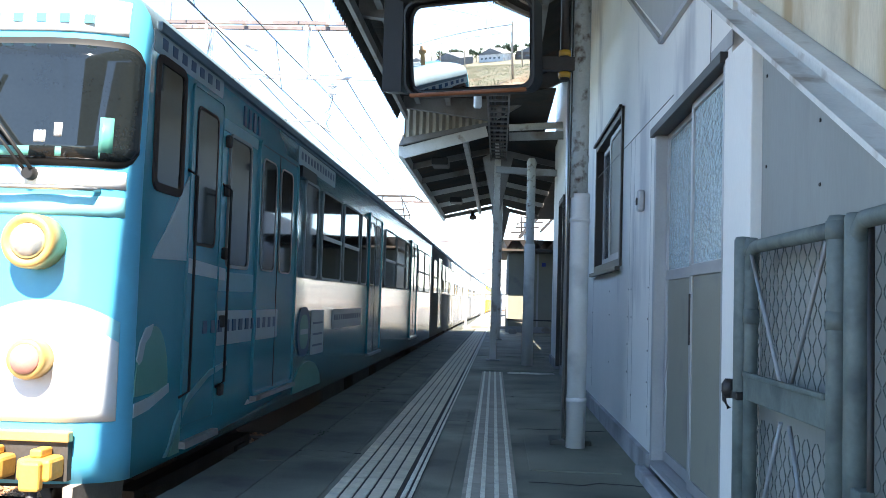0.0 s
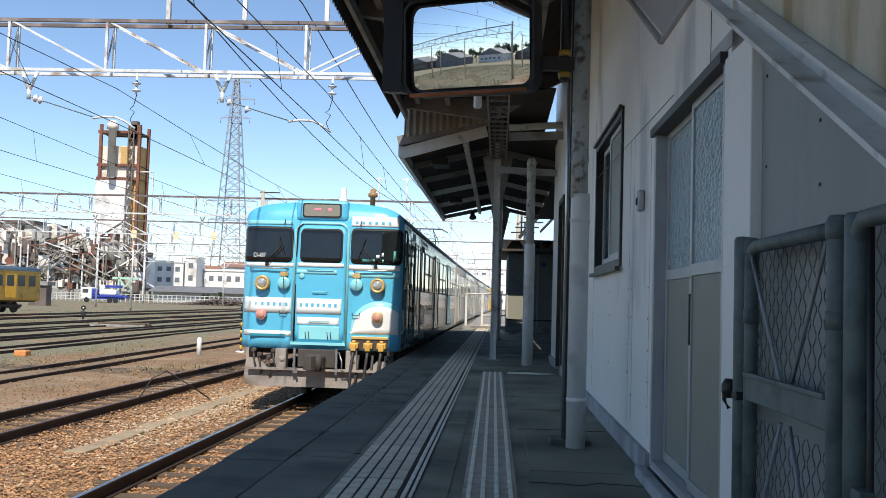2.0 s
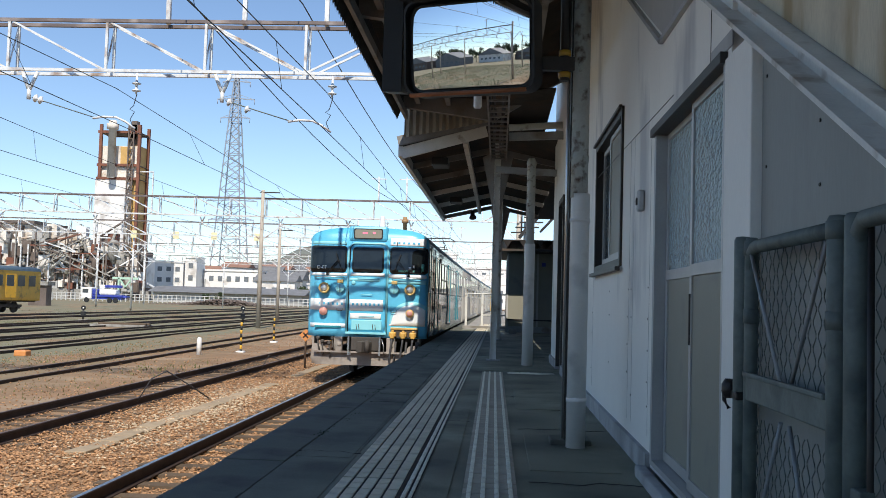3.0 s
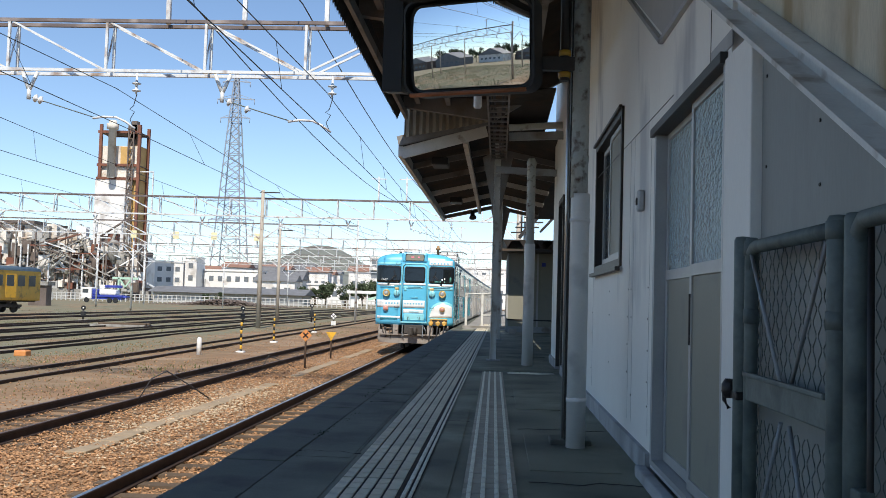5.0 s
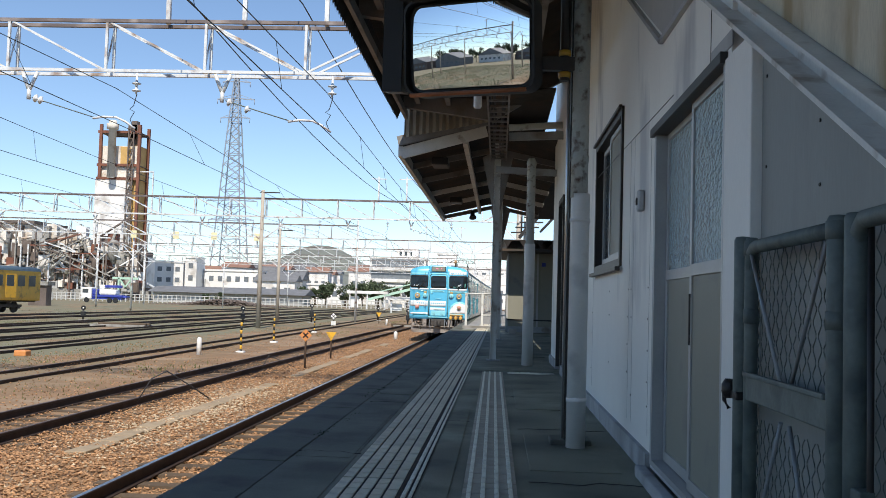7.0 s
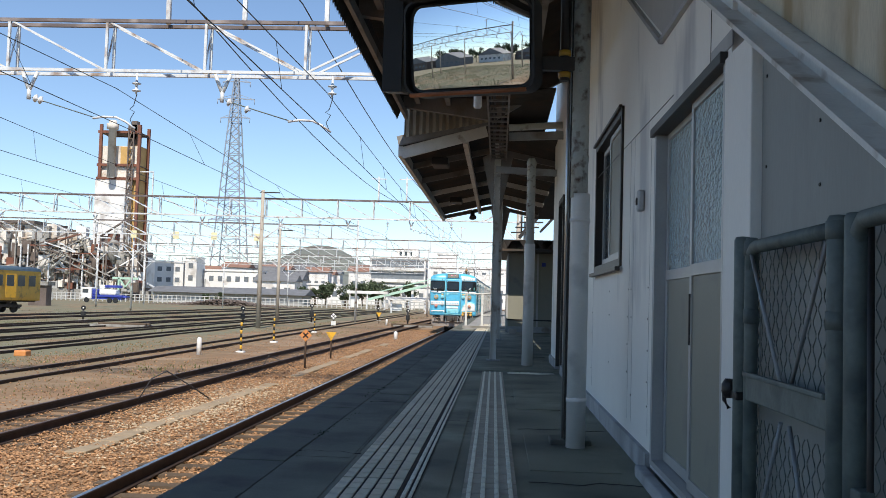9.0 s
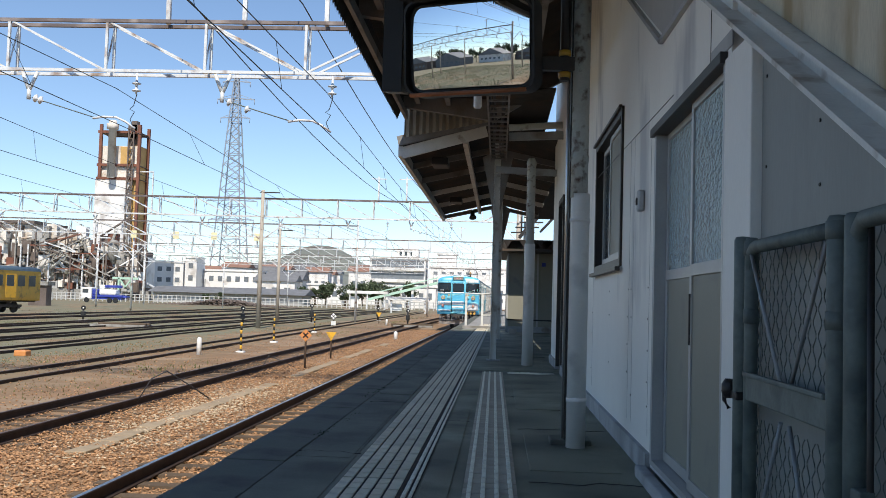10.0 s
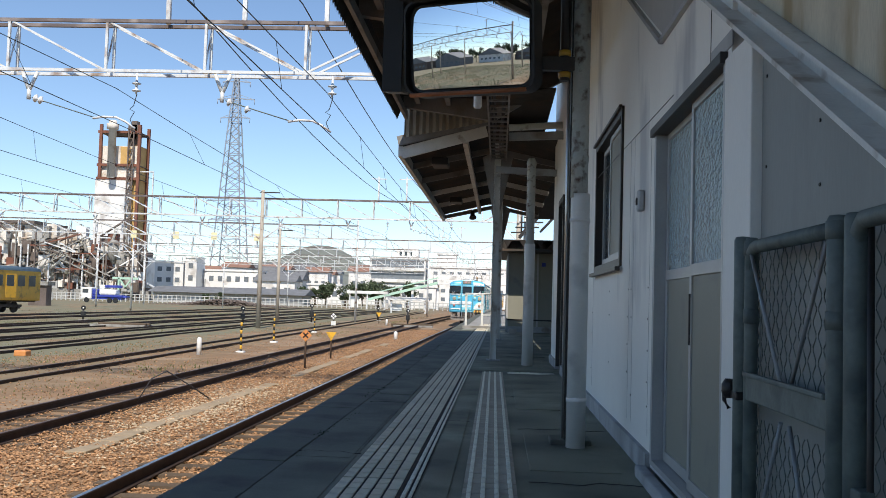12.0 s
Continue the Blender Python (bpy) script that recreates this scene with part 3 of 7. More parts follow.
def sash(parent, y0, y1, z0, z1, x, glass, panel_to=None, label=""):
    """One sliding leaf: frame, pane, and a lower panel if asked."""
    bm = bmnew()
    w = 0.045
    for a in ((y0, y0 + w, z0, z1), (y1 - w, y1, z0, z1), (y0 + w, y1 - w, z0, z0 + w * 1.3), (y0 + w, y1 - w, z1 - w, z1)):
        box(bm, x, x + 0.03, *a, bev=0.003)
    if panel_to:
        box(bm, x, x + 0.03, y0 + w, y1 - w, panel_to - 0.03, panel_to + 0.03, bev=0.003)
    leaf = part("sliding_leaf", bm, M_alu, parent, label)
    g = bmnew()
    box(g, x + 0.012, x + 0.018, y0 + w, y1 - w, (panel_to or z0) + 0.02, z1 - w)
    part("pane", g, glass, leaf, "wavy frosted glass pane")
    if panel_to:
        p = bmnew()
        box(p, x + 0.01, x + 0.02, y0 + w, y1 - w, z0 + w * 1.2, panel_to - 0.02)
        part("lower_panel", p, M_doorpanel, leaf, "beige-grey lower door panel")
    return leaf


def build_openings():
    d = thing("door_1", "aluminium double sliding door with frosted upper panes", "door", kind="structure")
    f = bmnew()
    box(f, WX - 0.012, WX + 0.12, 5.90, 5.96, 0.08, 2.11)
    box(f, WX - 0.010, WX + 0.12, 4.121, 4.15, 0.08, 2.11)
    box(f, WX - 0.012, WX + 0.12, 4.15, 5.90, 0.08, 0.11)
    part("door_frame", f, M_alu, d)
    # dark colour here carries the thin line of shade at the door head
    h = bmnew()
    box(h, WX - 0.035, WX + 0.12, 4.11, 6.0, 2.075, 2.125, bev=0.004)
    part("door_head", h, M_dark, d, "head rail coloured dark for its shade")
    sash(d, 4.90, 5.89, 0.115, 2.083, WX + 0.055, M_frost, 1.22)
    sash(d, 4.155, 4.97, 0.115, 2.083, WX + 0.018, M_frost, 1.22)
    k = bmnew()
    box(k, WX + 0.010, WX + 0.019, 4.93, 4.948, 0.84, 1.10, bev=0.003)
    part("door_handle", k, M_dark, d, "dark recessed pull")
    s = bmnew()
    box(s, WX - 0.10, WX - 0.035, 4.1, 5.96, 0.0, 0.07, bev=0.01)
    part("door_sill", s, M_base, d, "worn concrete door sill")
    w = thing("window_1", "narrow bronze sliding window with a dark hood", "window", kind="structure")
    f = bmnew()
    for a in ((7.55, 7.61, 1.34, 2.60), (9.49, 9.55, 1.34, 2.60), (7.61, 9.49, 2.53, 2.60), (7.61, 9.49, 1.34, 1.40)):
        box(f, WX - 0.02, WX + 0.09, *a, bev=0.003)
    part("window_frame", f, M_dark, w, "dark bronze frame")
    h = bmnew()
    box(h, WX - 0.045, WX - 0.02, 7.53, 9.58, 2.58, 2.605, bev=0.004)
    part("window_hood", h, M_dark, w)
    s = bmnew()
    box(s, WX - 0.06, WX - 0.021, 7.5, 9.6, 1.30, 1.335, bev=0.004)
    part("window_sill", s, M_dark, w)
    sash(w, 8.5, 9.48, 1.41, 2.52, WX + 0.05, M_winfar)
    sash(w, 7.62, 8.6, 1.41, 2.52, WX + 0.012, M_doorpanel)
    e = thing("door_2", "brown timber doorway in a dark frame", "door", kind="structure")
    f = bmnew()
    for a in ((14.25, 14.33, 0.05, 2.65), (15.27, 15.35, 0.05, 2.65), (14.33, 15.27, 2.57, 2.65)):
        box(f, WX - 0.03, WX + 0.1, *a)
    part("door_frame", f, M_dark, e)
    p = bmnew()
    box(p, WX + 0.03, WX + 0.06, 14.33, 15.27, 0.05, 2.57)
    part("door_leaf", p, M_doorpanel, e)
    i = thing("switch_box", "small grey switch box on the white wall", "switch box")
    b = bmnew()
    box(b, WX - 0.045, WX - 0.001, 6.40, 6.48, 1.66, 1.80, bev=0.01)
    part("case", b, M_alu, i)
    b = bmnew()
    box(b, WX - 0.055, WX - 0.044, 6.425, 6.455, 1.70, 1.75, bev=0.004)
    part("cover_latch", b, M_dark, i)


build_openings()


def build_stairs():
    s = thing("footbridge_stairs", "stained concrete stair flight with steel stringer above the gate", "stairs", kind="structure")
    k = 0.505
    def zline(y):
        return 2.615 + k * (y - 4.72)
    bm = bmnew()
    lo, hi = -0.35, 8.5
    beam(bm, (WX + 0.03, lo, zline(lo) + 0.06), (WX + 0.03, hi, zline(hi) + 0.06), 0.02, 0.10)
    part("stringer_web", bm, M_steelw, s, "pale grey steel channel web")
    bm = bmnew()
    beam(bm, (WX - 0.015, lo, zline(lo) + 0.0), (WX - 0.015, hi, zline(hi) + 0.0), 0.10, 0.018)
    part("stringer_flange", bm, M_steelw, s)
    bm = bmnew()
    beam(bm, (WX - 0.015, lo, zline(lo) + 0.115), (WX - 0.015, hi, zline(hi) + 0.115), 0.10, 0.012)
    part("stringer_flange", bm, M_steelw, s)
    p = bmnew()
    prism(p, [(lo, zline(lo) + 0.125), (hi, zline(hi) + 0.125), (hi, zline(hi) + 1.6), (lo, zline(lo) + 1.6)], "x", WX + 0.0, WX + 0.14)
    part("parapet", p, M_beige, s, "beige stained concrete parapet")
    t = bmnew()
    prism(t, [(lo, zline(lo) - 0.0), (hi, zline(hi) - 0.0), (hi, zline(hi) + 0.2), (lo, zline(lo) + 0.2)], "x", WX + 0.205, WX + 1.8)
    part("soffit", t, M_beige, s)


build_stairs()


# ---- canopies ----
def resize(ob, k):
    """Bakes a change of size about the eye's height line into the meshes of a thing."""
    m = Matrix.Translation((0, 0, 1.03)) @ Matrix.Scale(k, 4) @ Matrix.Translation((0, 0, -1.03))
    for o in ob.children_recursive:
        o.data.transform(m)


def corrugated(bm, pa, pb, y0, y1, amp=0.018, period=0.09, thick=0.012):
    """A corrugated sheet between two edge lines (x, z), its waves along y."""
    n = int((y1 - y0) / period * 4)
    rows = []
    for i in range(n + 1):
        y = y0 + (y1 - y0) * i / n
        w = amp * math.sin(i * math.pi / 2 + 0.4)
        rows.append([bm.verts.new((pa[0] + (pb[0] - pa[0]) * q, y, pa[1] + (pb[1] - pa[1]) * q + w + up)) for q, up in ((0, 0), (1, 0), (1, thick), (0, thick))])
    for A, B in zip(rows, rows[1:]):
        for k in range(4):
            bm.faces.new((A[k], A[(k + 1) % 4], B[(k + 1) % 4], B[k]))


def canopy_near():
    c = thing("platform_canopy", "dark near canopy with corrugated roof edge and steel beams", "canopy", "platform canopies", kind="structure")
    bm = bmnew()
    corrugated(bm, (-1.43, 3.47), (-1.32, 3.75), -9, 12.85, 0.026, 0.10, 0.03)
    corrugated(bm, (-1.32, 3.75), (-0.12, 3.72), -9, 13.2)
    corrugated(bm, (-0.12, 3.72), (1.6, 4.6), -9, 12.85)
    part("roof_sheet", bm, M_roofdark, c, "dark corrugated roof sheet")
    e = bmnew()
    beam(e, (-1.30, -9, 3.50), (-1.30, 12.8, 3.50), 0.04, 0.10)
    beam(e, (-1.12, -9, 3.66), (-1.12, 12.8, 3.66), 0.06, 0.09)
    beam(e, (-0.72, -9, 3.64), (-0.72, 12.8, 3.64), 0.06, 0.09)
    beam(e, (0.35, -9, 3.74), (0.35, 12.8, 3.74), 0.06, 0.10)
    part("purlin", e, M_beam, c)
    for y in (4.4, 8.5, 12.6):
        r = bmnew()
        prism(r, [(-1.32, 3.72), (-1.32, 3.57), (-0.12, 3.41), (-0.12, 3.69)], "y", y - 0.05, y + 0.05)
        prism(r, [(-0.12, 3.41), (-0.12, 3.69), (1.0, 4.30), (1.0, 4.10)], "y", y - 0.05, y + 0.05)
        part("rafter", r, M_beam, c)
    resize(c, 1.24)


canopy_near()


def canopy_far():
    c = thing("platform_canopy", "brown-grey far canopy with pale fascia and cross beams", "canopy", "platform canopies", kind="structure")
    def slope(x):
        return 3.50 - 0.30 * (abs(x + 0.15) / 1.25)
    bm = bmnew()
    corrugated(bm, (-1.45, slope(-1.45) + 0.02), (-0.15, 3.53), 13.3, 24.2)
    corrugated(bm, (-0.15, 3.53), (0.93, slope(0.93) + 0.02), 13.3, 24.2)
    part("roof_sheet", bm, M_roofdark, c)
    f = bmnew()
    beam(f, (-1.40, 13.26, 3.06), (-0.22, 13.26, 3.40), 0.05, 0.16, (0, 0, 1))
    part("fascia", f, M_steelw, c, "pale end fascia board")
    f2 = bmnew()
    beam(f2, (-1.45, 13.22, 3.22), (-0.22, 13.22, 3.53), 0.09, 0.13)
    part("end_gutter", f2, M_beam, c)
    e = bmnew()
    beam(e, (-1.42, 13.3, 3.10), (-1.42, 24.2, 3.10), 0.06, 0.15)
    part("eaves_beam", e, M_steelw, c, "pale eaves beam")
    e = bmnew()
    beam(e, (-0.52, 13.35, 3.28), (-0.52, 24.1, 3.28), 0.07, 0.10)
    part("inner_beam", e, M_steelw, c)
    for y in (15.0, 16.8, 18.9, 21.2, 24.0):
        r = bmnew()
        beam(r, (-1.40, y, 3.12), (-0.15, y, 3.40), 0.05, 0.09)
        beam(r, (-0.15, y, 3.40), (0.93, y, 3.18), 0.05, 0.09)
        part("rafter", r, M_beam if y not in (18.9, 21.2) else M_steelw, c)
    for y0 in (14.2, 19.6):
        l = bmnew()
        box(l, -1.05, -0.80, y0, y0 + 0.5, 3.05, 3.16, bev=0.02)
        part("ceiling_speaker_box", l, M_black, c)
    # mostly unseen roof added so its shadow reaches the shelter
    sr = bmnew()
    box(sr, 0.96, 4.0, 14.0, 27.4, 3.42, 3.47)
    part("side_roof", sr, M_roofdark, c, "added dark roof sheet, mostly unseen, that shades the shelter")
    k = bmnew()
    lathe(k, (-0.706, 24.0, 3.28), (0.1, -0.5, -1), [(0, 0.05), (0.12, 0.06), (0.18, 0.09), (0.2, 0.09)], 12)
    part("camera_dome", k, M_black, c)
    g = bmnew()
    n = 54
    tri = lambda x: (3.25 + 0.20 * (x + 1.35), 3.70 - 0.16 * (x + 1.35))
    pr = None
    for i in range(n + 1):
        x = -1.35 + 1.22 * i / n
        z0, z1 = tri(x)
        y = 13.05 + 0.018 * math.sin(i * math.pi / 2)
        cur = [bm2 for bm2 in (g.verts.new((x, y, z0)), g.verts.new((x, y, z1)), g.verts.new((x, y + 0.012, z1)), g.verts.new((x, y + 0.012, z0)))]
        if pr:
            for q in range(4):
                g.faces.new((pr[q], pr[(q + 1) % 4], cur[(q + 1) % 4], cur[q]))
        pr = cur
    part("gable_sheet", g, M_corr, c, "weathered corrugated gable infill")
    resize(c, 1.24)


canopy_far()


def h_column(x, y, top, label):
    c = thing("canopy_column", label, "column", "canopy columns")
    bm = bmnew()
    for dx in (-0.05, 0.05):
        box(bm, x + dx - 0.006, x + dx + 0.006, y - 0.075, y + 0.075, 0.0, top)
    box(bm, x - 0.043, x + 0.043, y - 0.005, y + 0.005, 0.0, top)
    part("shaft", bm, M_steelw, c)
    b = bmnew()
    box(b, x - 0.12, x + 0.12, y - 0.12, y + 0.12, 0.001, 0.02)
    part("base_plate", b, M_steel, c)
    k = bmnew()
    prism(k, [(x - 0.057, 2.6), (x - 0.27, 3.6), (x - 0.057, 3.72)], "y", y - 0.008, y + 0.008)
    prism(k, [(x + 0.057, 2.6), (x + 0.27, 3.6), (x + 0.057, 3.72)], "y", y - 0.008, y + 0.008)
    part("bracket", k, M_beam, c)
    return c


h_column(-0.075, 17.1, 3.86, "pale steel canopy column with gusset brackets")
h_column(0.0, 26.5, 3.80, "pale steel canopy column with gusset brackets")


def round_column():
    c = thing("canopy_post", "grey peeling round canopy post on the platform", "column")
    bm = bmnew()
    lathe(bm, (0.492, 15.87, 0), (0, 0, 1), [(0, 0.085), (0.3, 0.085), (2.0, 0.08), (2.02, 0.07), (3.25, 0.07), (3.34, 0.085), (3.42, 0.05)], 18)
    part("shaft", bm, M_pipepeel, c)
    b = bmnew()
    lathe(b, (0.492, 15.87, 0), (0, 0, 1), [(0.001, 0.09), (1.98, 0.087), (2.0, 0.084)], 18)
    part("lower_sleeve", b, M_pipew, c)


round_column()


def cross_pipes():
    c = thing("roof_cross_beam", "grey steel cross beams from canopy to wall", "beam", kind="structure")
    bm = bmnew()
    beam(bm, (-0.1, 16.6, 3.32), (0.945, 16.6, 3.28), 0.1, 0.11)
    part("lower_beam", bm, M_steel, c)
    bm = bmnew()
    tube(bm, (0.10, 15.2, 3.80), (0.945, 15.2, 3.86), 0.055, n=12)
    part("upper_pipe", bm, M_steelw, c)
    bm = bmnew()
    beam(bm, (0.10, 15.0, 3.62), (0.945, 15.0, 3.66), 0.08, 0.12)
    part("upper_beam", bm, M_steel, c)
    bm = bmnew()
    corrugated(bm, (-0.2, 4.22), (0.80, 4.30), 14.6, 20.0)
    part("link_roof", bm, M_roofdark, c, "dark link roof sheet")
    k = thing("cable_rack", "grey ladder cable rack under the canopy roof", "cable rack", kind="structure")
    for x in (-0.17, 0.06):
        bm = bmnew()
        beam(bm, (x, 6.0, 3.21), (x, 15.6, 3.21), 0.02, 0.06)
        part("side_rail", bm, M_beam, k)
    bm = bmnew()
    y = 6.1
    while y < 15.5:
        beam(bm, (-0.17, y, 3.2), (0.06, y, 3.2), 0.035, 0.02)
        y += 0.3
    tagged(part("rungs", bm, M_beam, k), kind="stuff")
    bm = bmnew()
    for i, x in enumerate((-0.13, -0.10, -0.02, 0.01)):
        path_tube(bm, [(x + 0.015 * math.sin(q + i), 6 + q * 0.8, 3.235) for q in range(12)], 0.012, 6)
    tagged(part("cables", bm, M_cable, k), kind="stuff")
    resize(k, 1.17)
    w = bmnew()
    lathe(w, (-0.28, 10.4, 3.13), (0, 0, 1), [(0, 0.03), (0.02, 0.045), (0.18, 0.045), (0.2, 0.03)], 14)
    o = tagged(part("canopy_lamp", w, M_insul), "white cylindrical lamp fitting under the canopy", "lamp")
    h = bmnew()
    tube(h, (-0.28, 10.4, 3.32), (-0.28, 10.4, 4.42), 0.012)
    part("stem", h, M_dark, o)


cross_pipes()


def downpipe():
    c = thing("downpipe", "white plastic downpipe below a peeling older pipe", "downpipe")
    bm = bmnew()
    lathe(bm, (0.575, 7.0, 0.0), (0, 0, 1), [(0.0, 0.069), (1.80, 0.069), (1.83, 0.069), (1.83, 0.06)], 24)
    part("lower_pipe", bm, M_pipew, c)
    bm = bmnew()
    lathe(bm, (0.565, 7.0, 1.8), (0, 0, 1), [(0, 0.062), (0.26, 0.062), (0.27, 0.067), (0.30, 0.067), (0.31, 0.062), (1.9, 0.062)], 24)
    part("upper_pipe", bm, M_pipepeel, c, "brown-flecked peeling pipe")
    for z in (0.33, 1.62):
        bm = bmnew()
        lathe(bm, (0.575, 7.0, z), (0, 0, 1), [(0, 0.069), (0.002, 0.074), (0.03, 0.074), (0.032, 0.069)], 24)
        part("collar", bm, M_pipew, c)
    d = thing("conduit", "thin steel conduit beside the downpipe", "conduit")
    bm = bmnew()
    tube(bm, (0.487, 7.06, 0.06), (0.475, 7.06, 3.6), 0.012, n=10)
    part("tube", bm, M_chrome, d)
    # dark strip between the conduit and the downpipe
    bm = bmnew()
    box(bm, 0.495, 0.52, 7.05, 7.12, 0.05, 3.6)
    part("backing_strip", bm, M_dark, d)
    b = bmnew()
    box(b, 0.40, 0.70, 7.08, 7.35, 0.0, 0.045, bev=0.012)
    part("footing", b, M_edge, d)


downpipe()


# ---- the train ----
M_ochresock = mat("jumper_socket_ochre", (0.62, 0.36, 0.08), 0.5, var=0.25, scale=8, stain=(0.3, 0.18, 0.06), amount=0.3)
HW, ZB, ZC, ZT = 1.475, 0.98, 3.30, 3.68


def roof_z(x):
    k = min(1.0, abs(x) / HW)
    return ZC + (ZT - ZC) * (1 - k ** 2.6) ** (1 / 2.6)


def face_y(x, z):
    """How far the cab face lies back at x, z: rounded corners in plan, leaning and curving back above."""
    a = max(0.0, abs(x) - 1.02) / (HW - 1.02)
    plan = 0.24 * (1 - math.sqrt(max(0.0, 1 - min(1.0, a) ** 2)))
    return plan + 0.07 * max(0.0, z - 2.5) + 0.95 * max(0.0, z - 3.28) ** 2


def patch(x0, x1, z0, z1, off, nx=10, nz=4, thick=0.012, corner=0.0, shape=None):
    """A plate that follows the cab face, set proud by off."""
    bm = bmnew()
    front, back = [], []
    for j in range(nz + 1):
        rf, rb = [], []
        v = j / nz
        for i in range(nx + 1):
            u = i / nx
            z = z0 + (z1 - z0) * v
            x = x0 + (x1 - x0) * u
            if corner:
                dx = min(x - x0, x1 - x)
                if dx < corner:
                    lim = corner - math.sqrt(max(0.0, corner ** 2 - (corner - dx) ** 2))
                    z = min(max(z, z0 + lim), z1 - lim)
            if shape:
                z = z0 + (shape(u) - z0) * v
            y = face_y(x, z)
            rf.append(bm.verts.new((x, y - off, z)))
            rb.append(bm.verts.new((x, y - off + thick, z)))
        front.append(rf)
        back.append(rb)
    for j in range(nz):
        for i in range(nx):
            bm.faces.new((front[j][i], front[j][i + 1], front[j + 1][i + 1], front[j + 1][i])).smooth = True
    loop = front[0] + [r[-1] for r in front[1:]] + front[-1][-2::-1] + [r[0] for r in front[-2:0:-1]]
    lb = back[0] + [r[-1] for r in back[1:]] + back[-1][-2::-1] + [r[0] for r in back[-2:0:-1]]
    for i in range(len(loop)):
        a, b = loop[i], loop[(i + 1) % len(loop)]
        c, d = lb[(i + 1) % len(loop)], lb[i]
        if (a.co - b.co).length > 1e-5:
            bm.faces.new((b, a, d, c))
    return bm


def car_shell(cab, length):
    bm = bmnew()
    us = [math.sin(math.pi / 2 * k) for k in [i / 14 for i in range(-14, 15)]]
    vs = [i / 16 for i in range(17)]
    def grid(yf):
        return [[bm.verts.new((HW * u, yf(HW * u, ZB + v * (roof_z(HW * u) - ZB)), ZB + v * (roof_z(HW * u) - ZB))) for u in us] for v in vs]
    front = grid(face_y if cab else (lambda x, z: 0.0))
    rear = grid(lambda x, z: length)
    for g, flip in ((front, False), (rear, True)):
        for j in range(len(vs) - 1):
            for i in range(len(us) - 1):
                q = (g[j][i], g[j][i + 1], g[j + 1][i + 1], g[j + 1][i])
                bm.faces.new(q[::-1] if flip else q).smooth = cab and not flip
    def rim(g):
        return [r[0] for r in g] + g[-1][1:] + [r[-1] for r in g[-2::-1]] + g[0][-2:0:-1]
    a, b = rim(front), rim(rear)
    for i in range(len(a)):
        f = bm.faces.new((a[i], a[(i + 1) % len(a)], b[(i + 1) % len(a)], b[i]))
        f.smooth = True
        top = min(v.co.z for v in f.verts)
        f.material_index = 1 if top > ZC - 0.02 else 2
    bmesh.ops.recalc_face_normals(bm, faces=bm.faces)
    return bm


def side_plate(x, y0, y1, z0, z1, t=0.012, r=0.06):
    bm = bmnew()
    s = 1 if x > 0 else -1
    prism(bm, rounded(y1 - y0, z1 - z0, r, 4, (y0 + y1) / 2, (z0 + z1) / 2), "x", x - 0.004 * s, x + t * s)
    return bm


def side_ring(x, y0, y1, z0, z1, w=0.025, t=0.02, r=0.06):
    """A rounded frame on the car side."""
    bm = bmnew()
    s = 1 if x > 0 else -1
    out = rounded(y1 - y0 + 2 * w, z1 - z0 + 2 * w, r + w, 4, (y0 + y1) / 2, (z0 + z1) / 2)
    inn = rounded(y1 - y0, z1 - z0, r, 4, (y0 + y1) / 2, (z0 + z1) / 2)
    n = len(out)
    o0, o1 = [bm.verts.new((x - 0.003 * s, *p)) for p in out], [bm.verts.new((x + t * s, *p)) for p in out]
    i1, i0 = [bm.verts.new((x + t * s, *p)) for p in inn], [bm.verts.new((x - 0.003 * s, *p)) for p in inn]
    for k in range(n):
        j = (k + 1) % n
        bm.faces.new((o0[k], o0[j], o1[j], o1[k]))
        bm.faces.new((o1[k], o1[j], i1[j], i1[k]))
        bm.faces.new((i1[k], i1[j], i0[j], i0[k]))
    bmesh.ops.recalc_face_normals(bm, faces=bm.faces)
    return bm


def car_side(car, s, doors, windows, paint):
    x = s * HW
    for y in doors:
        d = part("passenger_door", side_plate(x, y, y + 1.3, 1.2, 3.08, 0.006, 0.03), paint, car)
        part("door_frame", side_ring(x, y, y + 1.3, 1.2, 3.08, 0.035, 0.022, 0.04), paint, d)
        for k in (0.10, 0.70):
            part("pane", side_plate(x + s * 0.006, y + k, y + k + 0.42, 2.13, 2.98, 0.005, 0.07), M_glass, d)
            part("pane_seal", side_ring(x + s * 0.006, y + k, y + k + 0.42, 2.13, 2.98, 0.012, 0.010, 0.07), M_steel, d)
        g = bmnew()
        box(g, x + s * 0.0065, x + s * 0.010, y + 0.645, y + 0.655, 1.2, 3.08)
        part("leaf_gap", g, M_seal, d)
        st = bmnew()
        box(st, x - s * 0.002, x + s * 0.05, y - 0.02, y + 1.32, 1.14, 1.175)
        part("door_step", st, M_steel, d)
    for y0, y1 in windows:
        w = part("side_window", side_plate(x, y0, y1, 2.13, 3.0, 0.006, 0.05), M_glass, car)
        part("window_frame", side_ring(x, y0, y1, 2.13, 3.0, 0.022, 0.016, 0.05), M_steel, w)
        if y1 - y0 > 1:
            b = bmnew()
            box(b, x + s * 0.007, x + s * 0.02, y0 + 0.02, y1 - 0.02, 2.52, 2.56)
            part("sash_bar", b, M_alu, w)


